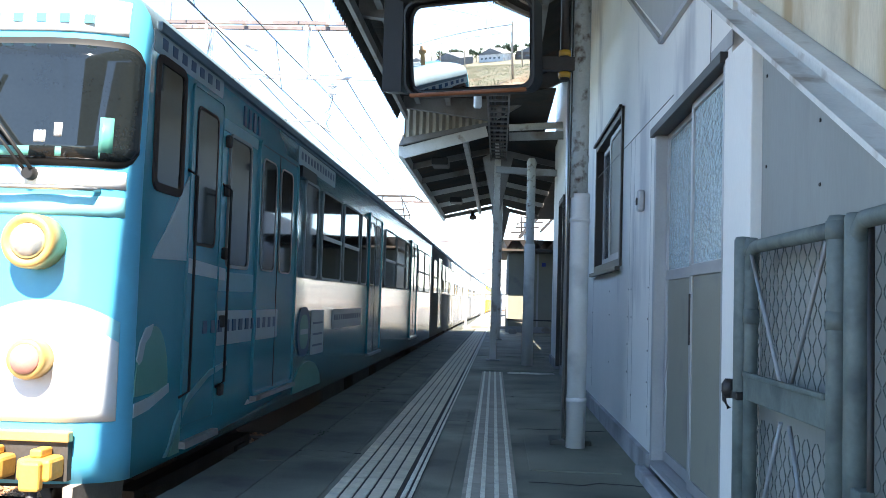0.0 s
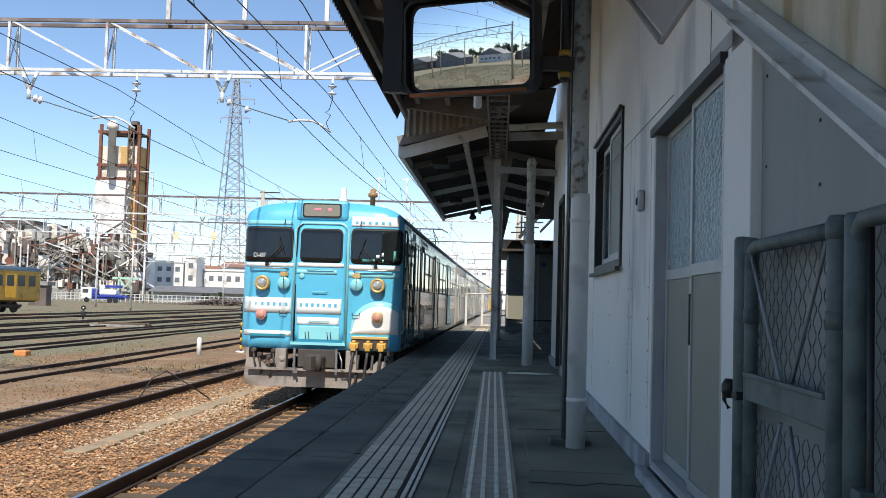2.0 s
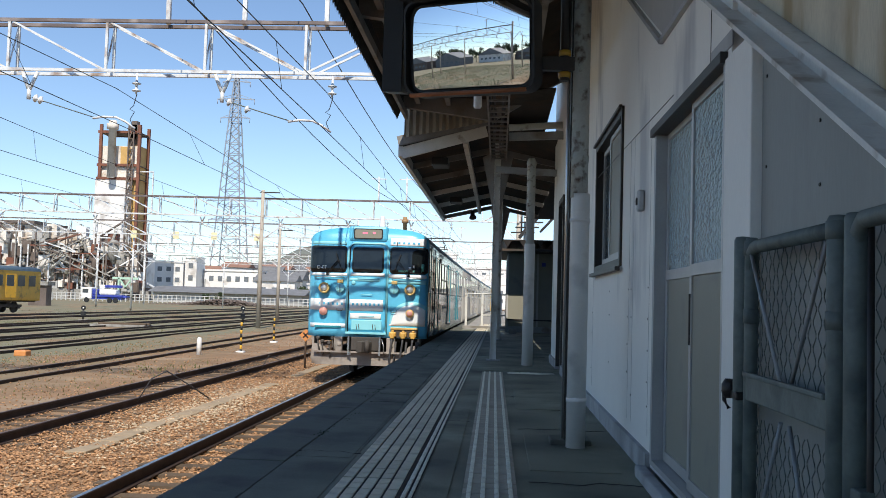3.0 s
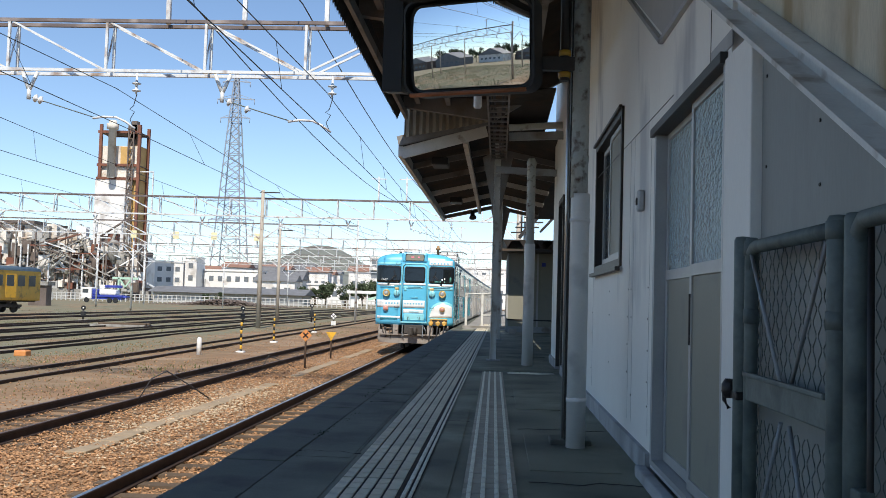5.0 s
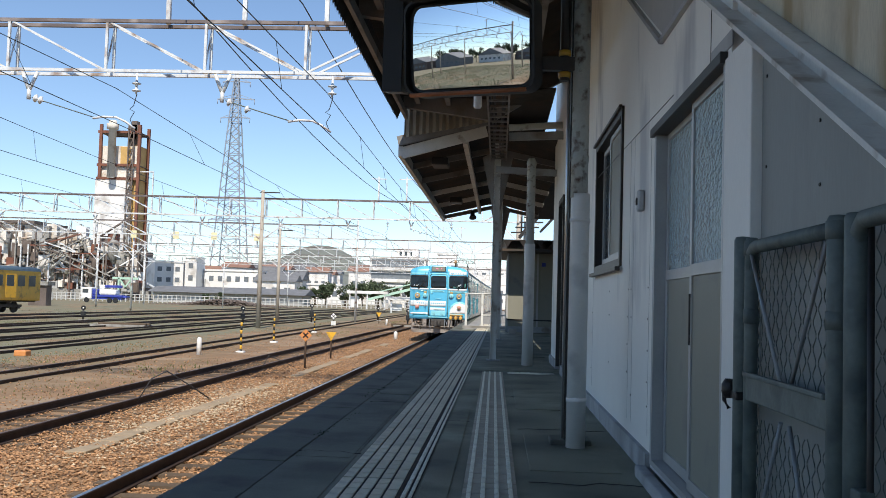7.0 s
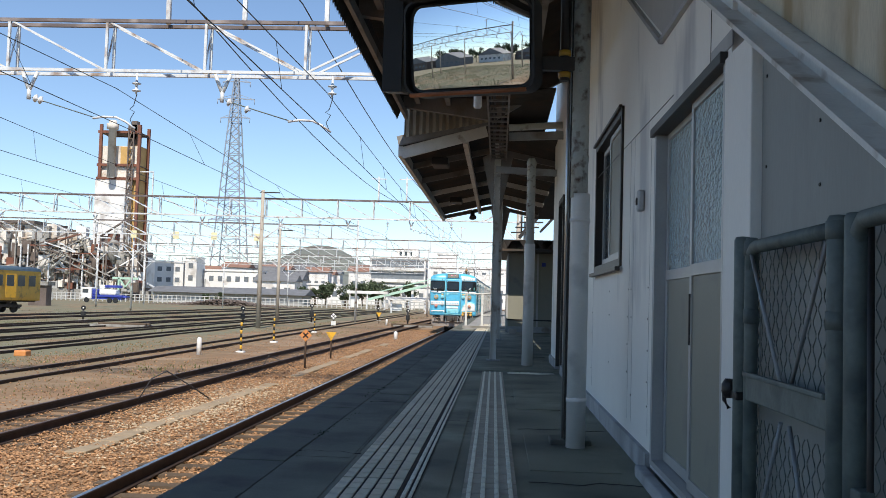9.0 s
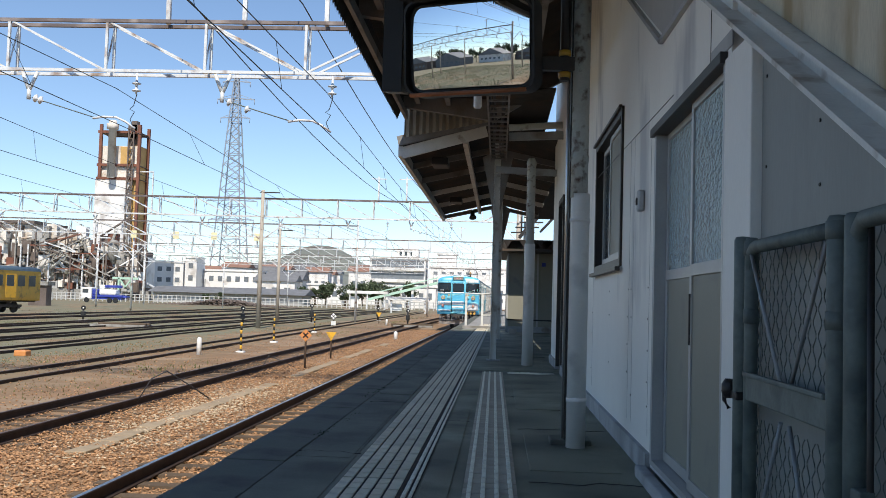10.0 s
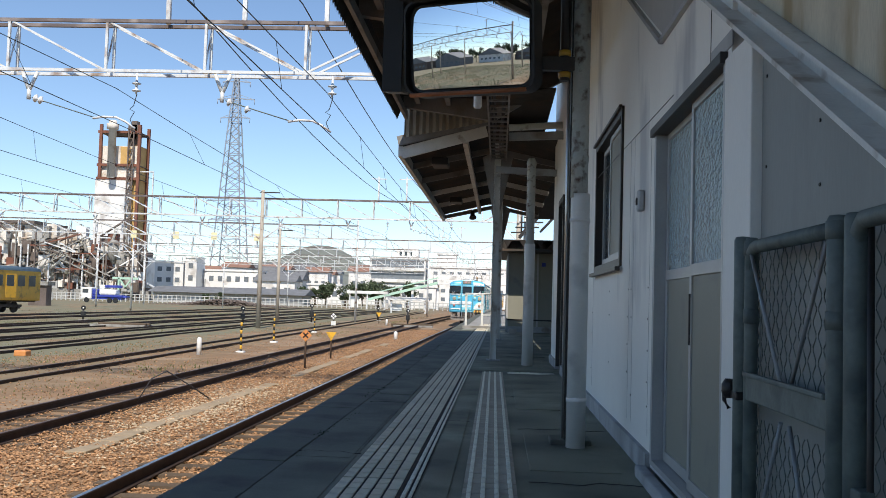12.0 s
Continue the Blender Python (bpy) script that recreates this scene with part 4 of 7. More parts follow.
def bogie(car, y):
    b = bmnew()
    for s in (-1, 1):
        beam(b, (s * 0.95, y - 1.4, 0.55), (s * 0.95, y + 1.4, 0.55), 0.14, 0.2)
        for k in (-1.05, 1.05):
            box(b, s * 0.95 - 0.1, s * 0.95 + 0.1, y + k - 0.16, y + k + 0.16, 0.33, 0.6)
    box(b, -0.9, 0.9, y - 0.25, y + 0.25, 0.5, 0.85)
    part("bogie", b, M_under, car)
    for k in (-1.05, 1.05):
        w = bmnew()
        for s in (-1, 1):
            lathe(w, (s * 0.50, y + k, 0.43), (s, 0, 0), [(0, 0.45), (0.03, 0.45), (0.035, 0.43), (0.13, 0.425)], 24)
        tube(w, (-0.55, y + k, 0.43), (0.55, y + k, 0.43), 0.08)
        part("wheelset", w, M_under, car)


def underframe(car, length):
    for y0, y1, x0, x1 in ((6.5, 8.2, -1.3, -0.3), (8.6, 10.2, 0.2, 1.3), (10.6, 12.6, -1.3, 0.1), (6.4, 7.9, 0.3, 1.3), (11.0, 12.9, 0.5, 1.3)):
        b = bmnew()
        box(b, x0, x1, y0, y1, 0.35, 0.97, bev=0.03)
        part("underfloor_box", b, M_under, car)
    b = bmnew()
    box(b, -1.25, 1.25, 0.5, length - 0.2, 0.86, 0.99)
    part("floor_frame", b, M_under, car)
    r = bmnew()
    for s in (-1, 1):
        beam(r, (s * (HW + 0.0), 0.35, ZC + 0.05), (s * (HW + 0.0), length - 0.05, ZC + 0.05), 0.05, 0.05)
    part("rain_gutter", r, M_roofcar, car)
    for y in (4.0, 7.6, 11.2, 14.8):
        v = bmnew()
        box(v, -0.6, 0.6, y - 0.7, y + 0.7, ZT - 0.06, ZT + 0.16, bev=0.05)
        part("roof_ventilator", v, M_roofcar, car)


def livery_side(car, s):
    x = s * (HW + 0.004)
    def plate(name, y0, y1, z0, z1, material, r=0.02):
        part(name, side_plate(s * HW, y0, y1, z0, z1, 0.004, r), material, car)
    plate("white_band", 1.20, 2.49, 1.59, 1.82, M_livwhitedk)
    plate("white_band", 4.72, 5.36, 1.36, 1.80, M_livwhitedk)
    plate("white_band", 5.86, 7.95, 1.58, 1.80, M_livwhitedk)
    plate("white_band", 3.90, 5.75, 3.12, 3.29, M_livwhitedk)
    plate("white_band", 0.30, 1.55, 3.21, 3.33, M_livwhitedk)
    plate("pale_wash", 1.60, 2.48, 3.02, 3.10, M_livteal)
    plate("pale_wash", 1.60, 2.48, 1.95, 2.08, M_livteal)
    on_door = bmnew()
    prism(on_door, rounded(0.70, 0.23, 0.02, 3, 2.92, 1.705), "x", x + s * 0.003, x + s * 0.0055)
    part("white_band", on_door, M_livwhitedk, car)
    def art(name, pts, material, out, label=""):
        bm = bmnew()
        prism(bm, pts, "x", x - s * 0.006, x + s * out)
        part(name, bm, material, car, label)
    art("white_gable", [(0.40, 2.11), (0.96, 2.12), (0.95, 2.62), (0.88, 2.56), (0.74, 2.42), (0.58, 2.26), (0.46, 2.17)], M_livwhitedk, 0.002)
    art("white_gable", [(0.97, 2.05), (1.74, 2.02), (1.74, 2.10), (0.97, 2.14)], M_livwhitedk, 0.0055)
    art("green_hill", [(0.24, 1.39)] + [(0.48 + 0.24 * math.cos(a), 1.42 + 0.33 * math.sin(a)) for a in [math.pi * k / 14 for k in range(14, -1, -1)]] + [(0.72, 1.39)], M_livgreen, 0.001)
    art("white_hill", [(0.25, 1.58), (0.29, 1.67), (0.36, 1.74), (0.47, 1.76), (0.43, 1.70), (0.36, 1.66), (0.32, 1.57), (0.28, 1.55)], M_livwhitedk, 0.003)
    art("white_stripe", [(0.24, 1.355), (0.45, 1.37), (0.74, 1.42), (0.74, 1.37), (0.45, 1.305), (0.24, 1.285)], M_livwhitedk, 0.003)
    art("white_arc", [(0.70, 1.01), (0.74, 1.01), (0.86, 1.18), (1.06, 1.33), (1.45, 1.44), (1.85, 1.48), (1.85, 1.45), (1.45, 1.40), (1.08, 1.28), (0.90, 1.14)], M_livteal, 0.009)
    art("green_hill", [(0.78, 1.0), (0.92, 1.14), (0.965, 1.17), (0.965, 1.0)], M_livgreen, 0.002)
    art("white_wave", [(2.38, 1.125), (2.46, 1.16), (2.52, 1.13), (2.60, 1.165), (2.66, 1.135), (2.76, 1.17), (2.84, 1.14), (2.84, 1.12)], M_livwhitedk, 0.002)
    art("green_hill", [(3.95, 1.05)] + [(4.6 + 0.65 * math.cos(a), 1.05 + 0.26 * math.sin(a)) for a in [math.pi * k / 12 for k in range(12, -1, -1)]], M_livgreen, 0.001)
    art("round_emblem", rounded(0.56, 0.46, 0.22, 6, 4.37, 1.60), M_navy, 0.002, "dark oval emblem")
    art("round_emblem", rounded(0.40, 0.32, 0.155, 6, 4.37, 1.60), M_livgreen, 0.0035)
    art("round_emblem", rounded(0.34, 0.05, 0.02, 3, 4.37, 1.60), M_livwhitedk, 0.0045)
    b = bmnew()
    for k in range(12):
        box(b, x - s * 0.002, x + s * 0.0075, 1.30 + k * 0.165, 1.38 + k * 0.165, 1.68, 1.76)
    for k in range(3):
        box(b, x - s * 0.002, x + s * 0.003, 4.80, 5.28, 1.44 + k * 0.11, 1.46 + k * 0.11)
    for k in range(13):
        box(b, x - s * 0.002, x + s * 0.003, 5.96 + k * 0.15, 6.04 + k * 0.15, 1.68, 1.74)
    for k in range(12):
        box(b, x - s * 0.002, x + s * 0.003, 4.0 + k * 0.145, 4.07 + k * 0.145, 3.18, 3.25)
    for k in range(7):
        box(b, x - s * 0.002, x + s * 0.003, 0.42 + k * 0.16, 0.50 + k * 0.16, 3.245, 3.305)
    tagged(part("square_pattern", b, M_navy, car, "row of small dark blue squares"), kind="stuff")
    dt = bmnew()
    box(dt, x - s * 0.004, x + s * 0.02, 3.98, 4.64, 3.02, 3.12)
    part("destination_box", dt, M_seal, car)
    pic = bmnew()
    for k in range(4):
        box(pic, x - s * 0.004, x + s * 0.006, 2.06 + k * 0.13, 2.12 + k * 0.13, 3.13, 3.27)
    part("class_mark", pic, M_navy, car, "short dark blue bars")


def cab_car():
    car = thing("train_cab_car", "light blue commuter train cab car with white and green livery", "train car", "cars of the train")
    L = 19.6
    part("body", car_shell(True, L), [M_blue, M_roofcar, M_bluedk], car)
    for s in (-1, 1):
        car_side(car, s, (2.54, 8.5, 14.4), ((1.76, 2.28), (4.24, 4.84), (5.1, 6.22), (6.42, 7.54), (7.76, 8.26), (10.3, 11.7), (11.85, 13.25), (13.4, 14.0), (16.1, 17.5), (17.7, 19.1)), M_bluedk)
        livery_side(car, s)
        x = s * HW
        part("crew_window", side_plate(x, 0.40, 0.78, 2.52, 3.17, 0.006, 0.03), M_glass, car)
        part("crew_window_frame", side_ring(x, 0.40, 0.78, 2.52, 3.17, 0.045, 0.014, 0.03), M_rail, car, "brown window frame")
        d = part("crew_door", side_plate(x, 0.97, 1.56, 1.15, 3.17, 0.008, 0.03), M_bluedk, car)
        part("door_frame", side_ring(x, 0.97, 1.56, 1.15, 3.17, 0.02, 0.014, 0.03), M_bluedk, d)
        part("pane", side_plate(x + s * 0.008, 1.06, 1.45, 2.24, 3.05, 0.004, 0.04), M_glass, d)
        part("pane_seal", side_ring(x + s * 0.008, 1.06, 1.45, 2.24, 3.05, 0.02, 0.006, 0.04), M_rail, d)
        for y in (0.93, 1.63):
            h = bmnew()
            path_tube(h, [(x, y, 1.32), (x + s * 0.06, y, 1.36), (x + s * 0.06, y, 2.62), (x, y, 2.66)], 0.009, 6)
            part("grab_rail", h, M_seal, car)
        for y, z in ((1.68, 2.95), (1.68, 2.62), (1.68, 2.2), (1.68, 1.75), (1.7, 1.3)):
            h = bmnew()
            box(h, x, x + s * 0.035, y - 0.03, y + 0.03, z - 0.04, z + 0.04, bev=0.01)
            part("lamp_bracket", h, M_under, car)
        k = bmnew()
        box(k, x, x + s * 0.045, 0.95, 1.6, 1.02, 1.06)
        part("crew_step", k, M_steel, car)
    # glazing of the face
    for s in (-1, 1):
        a, b = sorted((s * 0.56, s * 1.465))
        w = part("windscreen", patch(a, b, 2.58, 3.165, 0.012, 50, 8, corner=0.07), M_glass, car)
        part("windscreen_seal", patch(a - 0.03 * (s > 0) , b + 0.03 * (s < 0), 2.545, 3.20, 0.006, 50, 8, corner=0.09), M_seal, w)
        h = bmnew()
        xs = [s * 0.60, s * 0.62, s * 0.9, s * 1.2, s * 1.30, s * 1.32]
        path_tube(h, [(x, face_y(x, 2.42) - (0.0 if i in (0, 5) else 0.055), 2.43) for i, x in enumerate(xs)], 0.014, 6)
        part("hand_bar", h, M_chrome, car, "thin steel hand bar")
        wp = bmnew()
        tube(wp, (s * 1.02, -0.05, 2.52), (s * 0.74, -0.035, 2.86), 0.010)
        tube(wp, (s * 0.98, -0.05, 2.52), (s * 0.70, -0.035, 2.84), 0.008)
        beam(wp, (s * 0.66, -0.03, 2.62), (s * 0.80, -0.03, 3.02), 0.012, 0.02)
        lathe(wp, (s * 1.0, 0.02, 2.50), (0, -1, 0), [(0, 0.04), (0.07, 0.03)], 10)
        part("wiper", wp, M_seal, car)
        lamp = bmnew()
        lathe(lamp, (s * 1.055, face_y(1.055, 2.16) + 0.02, 2.16), (0, -1, 0), [(0, 0.135), (0.13, 0.135), (0.15, 0.125), (0.15, 0.10), (0.125, 0.085)], 28)
        hl = part("headlamp", lamp, M_brass, car, "round headlamp with ochre rim")
        ln = bmnew()
        lathe(ln, (s * 1.055, face_y(1.055, 2.16) - 0.10, 2.16), (0, -1, 0), [(0, 0.09), (0.025, 0.085), (0.045, 0.05), (0.05, 0.01)], 24)
        part("lens", ln, M_lens, hl)
        tl = bmnew()
        lathe(tl, (s * 1.06, face_y(1.06, 1.6) + 0.02, 1.59), (0, -1, 0), [(0, 0.10), (0.10, 0.10), (0.115, 0.09), (0.115, 0.075)], 24)
        tt = part("tail_lamp", tl, M_brass if s > 0 else M_tail, car, "round tail lamp")
        l2 = bmnew()
        lathe(l2, (s * 1.06, face_y(1.06, 1.6) - 0.085, 1.59), (0, -1, 0), [(0, 0.078), (0.02, 0.07), (0.03, 0.02)], 20)
        part("lens", l2, M_tail, tt)
        mk = bmnew()
        lathe(mk, (s * 0.665, 0.02, 2.17), (0, -1, 0), [(0, 0.115), (0.09, 0.115), (0.105, 0.105), (0.11, 0.01)], 24)
        m = part("marker_disc", mk, M_aqua, car, "blue round marker disc")
        bk = bmnew()
        box(bk, s * 0.665 - 0.07, s * 0.665 + 0.07, -0.08, 0.02, 2.29, 2.37, bev=0.008)
        part("disc_hinge", bk, M_brass, m, "yellow hinge block")
        dl = bmnew()
        box(dl, s * 0.665 - 0.006, s * 0.665 + 0.006, -0.097, -0.085, 2.06, 2.28)
        part("disc_fold", dl, M_under, m)
        st = bmnew()
        path_tube(st, [(s * 0.665 - 0.07, 0.0, 1.66), (s * 0.665 - 0.06, -0.05, 1.61), (s * 0.665 + 0.06, -0.05, 1.61), (s * 0.665 + 0.07, 0.0, 1.66)], 0.009, 6)
        part("step_iron", st, M_under, car)
        eb = bmnew()
        path_tube(eb, [(s * 0.70, 0.12, 3.38), (s * 0.70, 0.03, 3.30), (s * 0.70, 0.0, 3.24)], 0.01, 6)
        part("roof_hook", eb, M_under, car)
    # gangway door
    g = part("gangway_door", patch(-0.46, 0.46, 1.10, 3.26, 0.035, 16, 10, 0.05, 0.12), M_blue, car, "blue gangway end door")
    ring = bmnew()
    pts = [(-0.485, 1.10)] + [(-0.485, 3.10)] + [(-0.485 + 0.17 * (1 - math.cos(a)), 3.10 + 0.17 * math.sin(a)) for a in (0.4, 0.8, 1.2, 1.57)] + [(0.485 - 0.17 * (1 - math.cos(a)), 3.10 + 0.17 * math.sin(a)) for a in (1.57, 1.2, 0.8, 0.4)] + [(0.485, 3.10), (0.485, 1.10)]
    path_tube(ring, [(x, face_y(x, z) - 0.03, z) for x, z in pts], 0.028, 8)
    # aqua puts the highlight of the blue moulding into its colour
    part("door_surround", ring, M_aqua, g, "moulded door surround coloured paler for its highlight")
    r2 = bmnew()
    path_tube(r2, [(x * 0.93, face_y(x, z) - 0.045, z) for x, z in pts[:5]], 0.014, 6)
    part("door_seam", r2, M_seal, g)
    part("pane", patch(-0.365, 0.365, 2.58, 3.15, 0.048, 40, 8, corner=0.07), M_glass, g)
    part("pane_seal", patch(-0.39, 0.39, 2.555, 3.175, 0.042, 40, 8, corner=0.09), M_seal, g)
    for z, w in ((2.44, 0.24), (2.03, 0.13), (1.50, 0.18)):
        h = bmnew()
        path_tube(h, [(-w, -0.04, z), (-w, -0.07, z - 0.01), (w, -0.07, z - 0.01), (w, -0.04, z)], 0.009, 6)
        part("door_bar", h, M_aqua, g)
    h = bmnew()
    lathe(h, (-0.34, -0.03, 2.30), (0, -1, 0), [(0, 0.05), (0.02, 0.05), (0.03, 0.03)], 14)
    part("door_knob", h, M_aqua, g)
    fp = bmnew()
    box(fp, -0.36, 0.38, -0.075, -0.03, 1.16, 1.40, bev=0.01)
    f = part("foot_plate", fp, M_aqua, g)
    for x in (-0.24, -0.18, 0.16, 0.22):
        hk = bmnew()
        path_tube(hk, [(x, -0.07, 1.30), (x + 0.01, -0.095, 1.24), (x + 0.02, -0.085, 1.17)], 0.008, 6)
        part("hook", hk, M_under, f)
    bs = bmnew()
    beam(bs, (-0.5, -0.04, 1.085), (0.5, -0.04, 1.085), 0.10, 0.05)
    part("door_threshold", bs, M_aqua, g)
    # destination box
    db = bmnew()
    box(db, -0.50, 0.46, 0.02, 0.6, 3.33, 3.70, bev=0.06)
    d = part("destination_housing", db, M_blue, car)
    dg = bmnew()
    prism(dg, rounded(0.72, 0.26, 0.05, 5, -0.02, 3.51), "y", 0.012, 0.03)
    part("destination_frame", dg, M_seal, d)
    dw = bmnew()
    prism(dw, rounded(0.66, 0.21, 0.04, 5, -0.02, 3.51), "y", 0.006, 0.02)
    part("destination_glass", dw, M_doorpanel, d)
    dt = bmnew()
    box(dt, -0.16, -0.04, 0.003, 0.008, 3.51, 3.55)
    box(dt, 0.09, 0.16, 0.003, 0.008, 3.51, 3.55)
    part("destination_text", dt, glow("led_pink", (0.9, 0.2, 0.3), 0.4), d, "two small pink lit marks")
    # livery on the face
    for a, b in ((-1.42, -0.53), (-0.42, 0.40)):
        part("white_band", patch(a, b, 1.62, 1.90, 0.006 if b < 0 and a < -1 else 0.041, 14, 3), M_livwhite, car)
    sq = bmnew()
    for k in range(7):
        x = -1.3 + k * 0.11
        box(sq, x, x + 0.045, face_y(x, 1.75) - 0.010, face_y(x, 1.75) + 0.01, 1.75, 1.81)
    for k in range(7):
        x = -0.36 + k * 0.105
        box(sq, x, x + 0.045, -0.046, -0.03, 1.75, 1.81)
    for k in range(6):
        x = 0.60 + k * 0.12
        box(sq, x, x + 0.05, face_y(x, 3.30) - 0.014, face_y(x, 3.30) + 0.02, 3.28, 3.325)
    tagged(part("square_pattern", sq, M_blue, car, "row of small blue squares"), kind="stuff")
    part("white_brow", patch(0.53, 1.40, 3.235, 3.42, 0.006, 16, 6), M_livwhite, car)
    part("aqua_band", patch(-1.42, -0.5, 2.46, 2.53, 0.005, 14, 2), M_livwhite, car)
    part("aqua_band", patch(0.5, 1.43, 2.30, 2.40, 0.005, 14, 2), M_aqua, car)
    part("white_brow", patch(0.5, 1.43, 2.44, 2.53, 0.005, 14, 2), M_livwhite, car)
    part("white_hill", patch(0.56, 1.43, 1.28, 1.82, 0.006, 22, 5, shape=lambda u: 1.32 + 0.47 * math.sqrt(max(0.0, 1 - (1.75 * (u - 0.62)) ** 2)) if abs(u - 0.62) < 0.57 else 1.32), M_livwhite, car)
    part("aqua_arc", patch(0.56, 1.43, 1.28, 1.9, 0.003, 22, 5, shape=lambda u: 1.36 + 0.52 * math.sqrt(max(0.0, 1 - (1.6 * (u - 0.62)) ** 2)) if abs(u - 0.62) < 0.62 else 1.36), M_aqua, car)
    part("white_cloud", patch(-1.40, -0.5, 1.20, 1.30, 0.004, 14, 2), M_livwhite, car)
    part("white_cloud", patch(-0.40, 0.36, 1.42, 1.56, 0.041, 14, 3), M_livwhite, car)
    part("pale_wash", patch(-0.42, 0.42, 2.47, 2.545, 0.041, 14, 2), M_livwhite, car)
    part("pale_wash", patch(-0.44, 0.30, 2.34, 2.42, 0.040, 14, 2), M_aqua, car)
    part("pale_wash", patch(-1.43, -0.55, 3.235, 3.31, 0.006, 14, 3), M_aqua, car)
    # jumper sockets
    rc = bmnew()
    box(rc, 0.60, 1.27, -0.035, 0.02, 1.19, 1.24, bev=0.006)
    part("jumper_visor", rc, M_brass, car, "ochre visor over the sockets")
    rc = bmnew()
    box(rc, -1.27, -0.62, -0.03, 0.02, 1.19, 1.24, bev=0.006)
    part("jumper_visor", rc, M_bluedk, car)
    rb = bmnew()
    box(rb, 0.60, 1.26, -0.012, 0.05, 1.00, 1.19)
    part("socket_recess", rb, M_under, car)
    for x in (0.66, 0.92, 1.16):
        j = bmnew()
        box(j, x - 0.085, x + 0.085, -0.16, 0.0, 1.02, 1.13, bev=0.02)
        box(j, x - 0.05, x + 0.05, -0.20, -0.14, 0.98, 1.12, bev=0.015)
        box(j, x - 0.03, x + 0.03, -0.14, -0.02, 1.13, 1.17, bev=0.01)
        js = part("jumper_socket", j, M_ochresock, car, "yellow jumper cable socket")
        c = bmnew()
        path_tube(c, [(x, -0.14, 1.0), (x - 0.01, -0.17, 0.86), (x - 0.04, -0.18, 0.62), (x - 0.06, -0.17, 0.44), (x - 0.02, -0.15, 0.36), (x + 0.05, -0.12, 0.42), (x + 0.07, -0.08, 0.66), (x + 0.08, -0.03, 0.9)], 0.026, 8)
        part("jumper_cable", c, M_cable, js, "grey jumper cable loop")
    # coupler and pilot
    cp = bmnew()
    box(cp, -0.34, 0.34, -0.16, -0.08, 0.66, 0.99, bev=0.02)
    box(cp, -0.17, 0.17, -0.42, -0.10, 0.62, 0.90, bev=0.05)
    prism(cp, [(-0.17, -0.40), (0.05, -0.40), (-0.02, -0.52), (-0.15, -0.55)], "z", 0.64, 0.88)
    tube(cp, (0.10, -0.46, 0.62), (0.10, -0.46, 0.92), 0.06)
    part("coupler", cp, M_under, car, "dark knuckle coupler")
    for x in (-0.40, 0.36):
        gd = bmnew()
        beam(gd, (x, -0.14, 0.55), (x, -0.14, 1.0), 0.04, 0.05)
        part("coupler_guide", gd, M_chrome, car)
    gd = bmnew()
    beam(gd, (-0.42, -0.16, 0.72), (-0.34, -0.2, 0.56), 0.03, 0.03)
    part("lever_stop", gd, M_chrome, car)
    gd = bmnew()
    path_tube(gd, [(0.40, -0.14, 0.95), (0.46, -0.18, 0.80), (0.47, -0.2, 0.62), (0.58, -0.16, 0.58)], 0.014, 6)
    part("uncoupling_lever", gd, M_chrome, car, "bent steel uncoupling lever")
    for x in (-0.66, 0.62):
        b = bmnew()
        box(b, x - 0.10, x + 0.10, -0.12, 0.05, 0.62, 0.98, bev=0.015)
        lathe(b, (x + 0.03, -0.12, 0.80), (0, -1, 0), [(0, 0.05), (0.01, 0.05), (0.012, 0.02)], 12)
        part("end_box", b, M_skirt, car)
    pl = bmnew()
    prism(pl, [(-1.30, 0.80), (-1.34, 0.45), (-1.22, 0.30), (1.22, 0.30), (1.34, 0.45), (1.30, 0.80), (1.08, 0.80), (0.9, 0.62), (-0.9, 0.62), (-1.08, 0.80)], "y", -0.06, 0.0)
    part("plough", pl, M_skirt, car, "grey-brown dirty pilot plate")
    lp = bmnew()
    box(lp, -1.25, 1.25, -0.16, 0.0, 0.60, 0.64)
    part("plough_ledge", lp, M_skirt, car)
    for s in (-1, 1):
        sp = bmnew()
        prism(sp, [(-0.05, 0.98), (0.6, 0.98), (0.45, 0.32), (-0.05, 0.32)], "x", s * 1.26, s * 1.31)
        part("pilot_side", sp, M_skirt, car)
    for x, z in ((-1.05, 0.78), (-0.88, 0.74), (-1.16, 0.86), (-0.80, 0.86), (1.28, 0.78)):
        a = bmnew()
        lathe(a, (x, 0.0, z + 0.08), (0, -1, 0), [(0, 0.04), (0.10, 0.05), (0.14, 0.03)], 12)
        path_tube(a, [(x, -0.1, z + 0.06), (x + 0.02, -0.14, z - 0.08), (x + 0.05, -0.12, z - 0.2), (x + 0.02, -0.08, z - 0.26)], 0.018, 6)
        part("air_hose", a, M_under if x < 0 else M_cable, car)
    # roof fittings at the cab end
    w = bmnew()
    lathe(w, (0.78, 0.9, 3.5), (0, 0, 1), [(0, 0.05), (0.36, 0.05), (0.37, 0.09), (0.44, 0.09), (0.45, 0.055), (0.52, 0.05)], 16)
    part("whistle", w, M_whistle, car, "ochre roof whistle")
    w = bmnew()
    lathe(w, (0.20, 0.95, ZT - 0.05), (0, 0, 1), [(0, 0.10), (0.1, 0.09), (0.38, 0.06), (0.40, 0.05)], 16)
    box(w, -0.25, 0.55, 0.8, 1.1, ZT - 0.04, ZT + 0.05, bev=0.01)
    part("antenna_base", w, M_insul, car, "pale antenna cone")
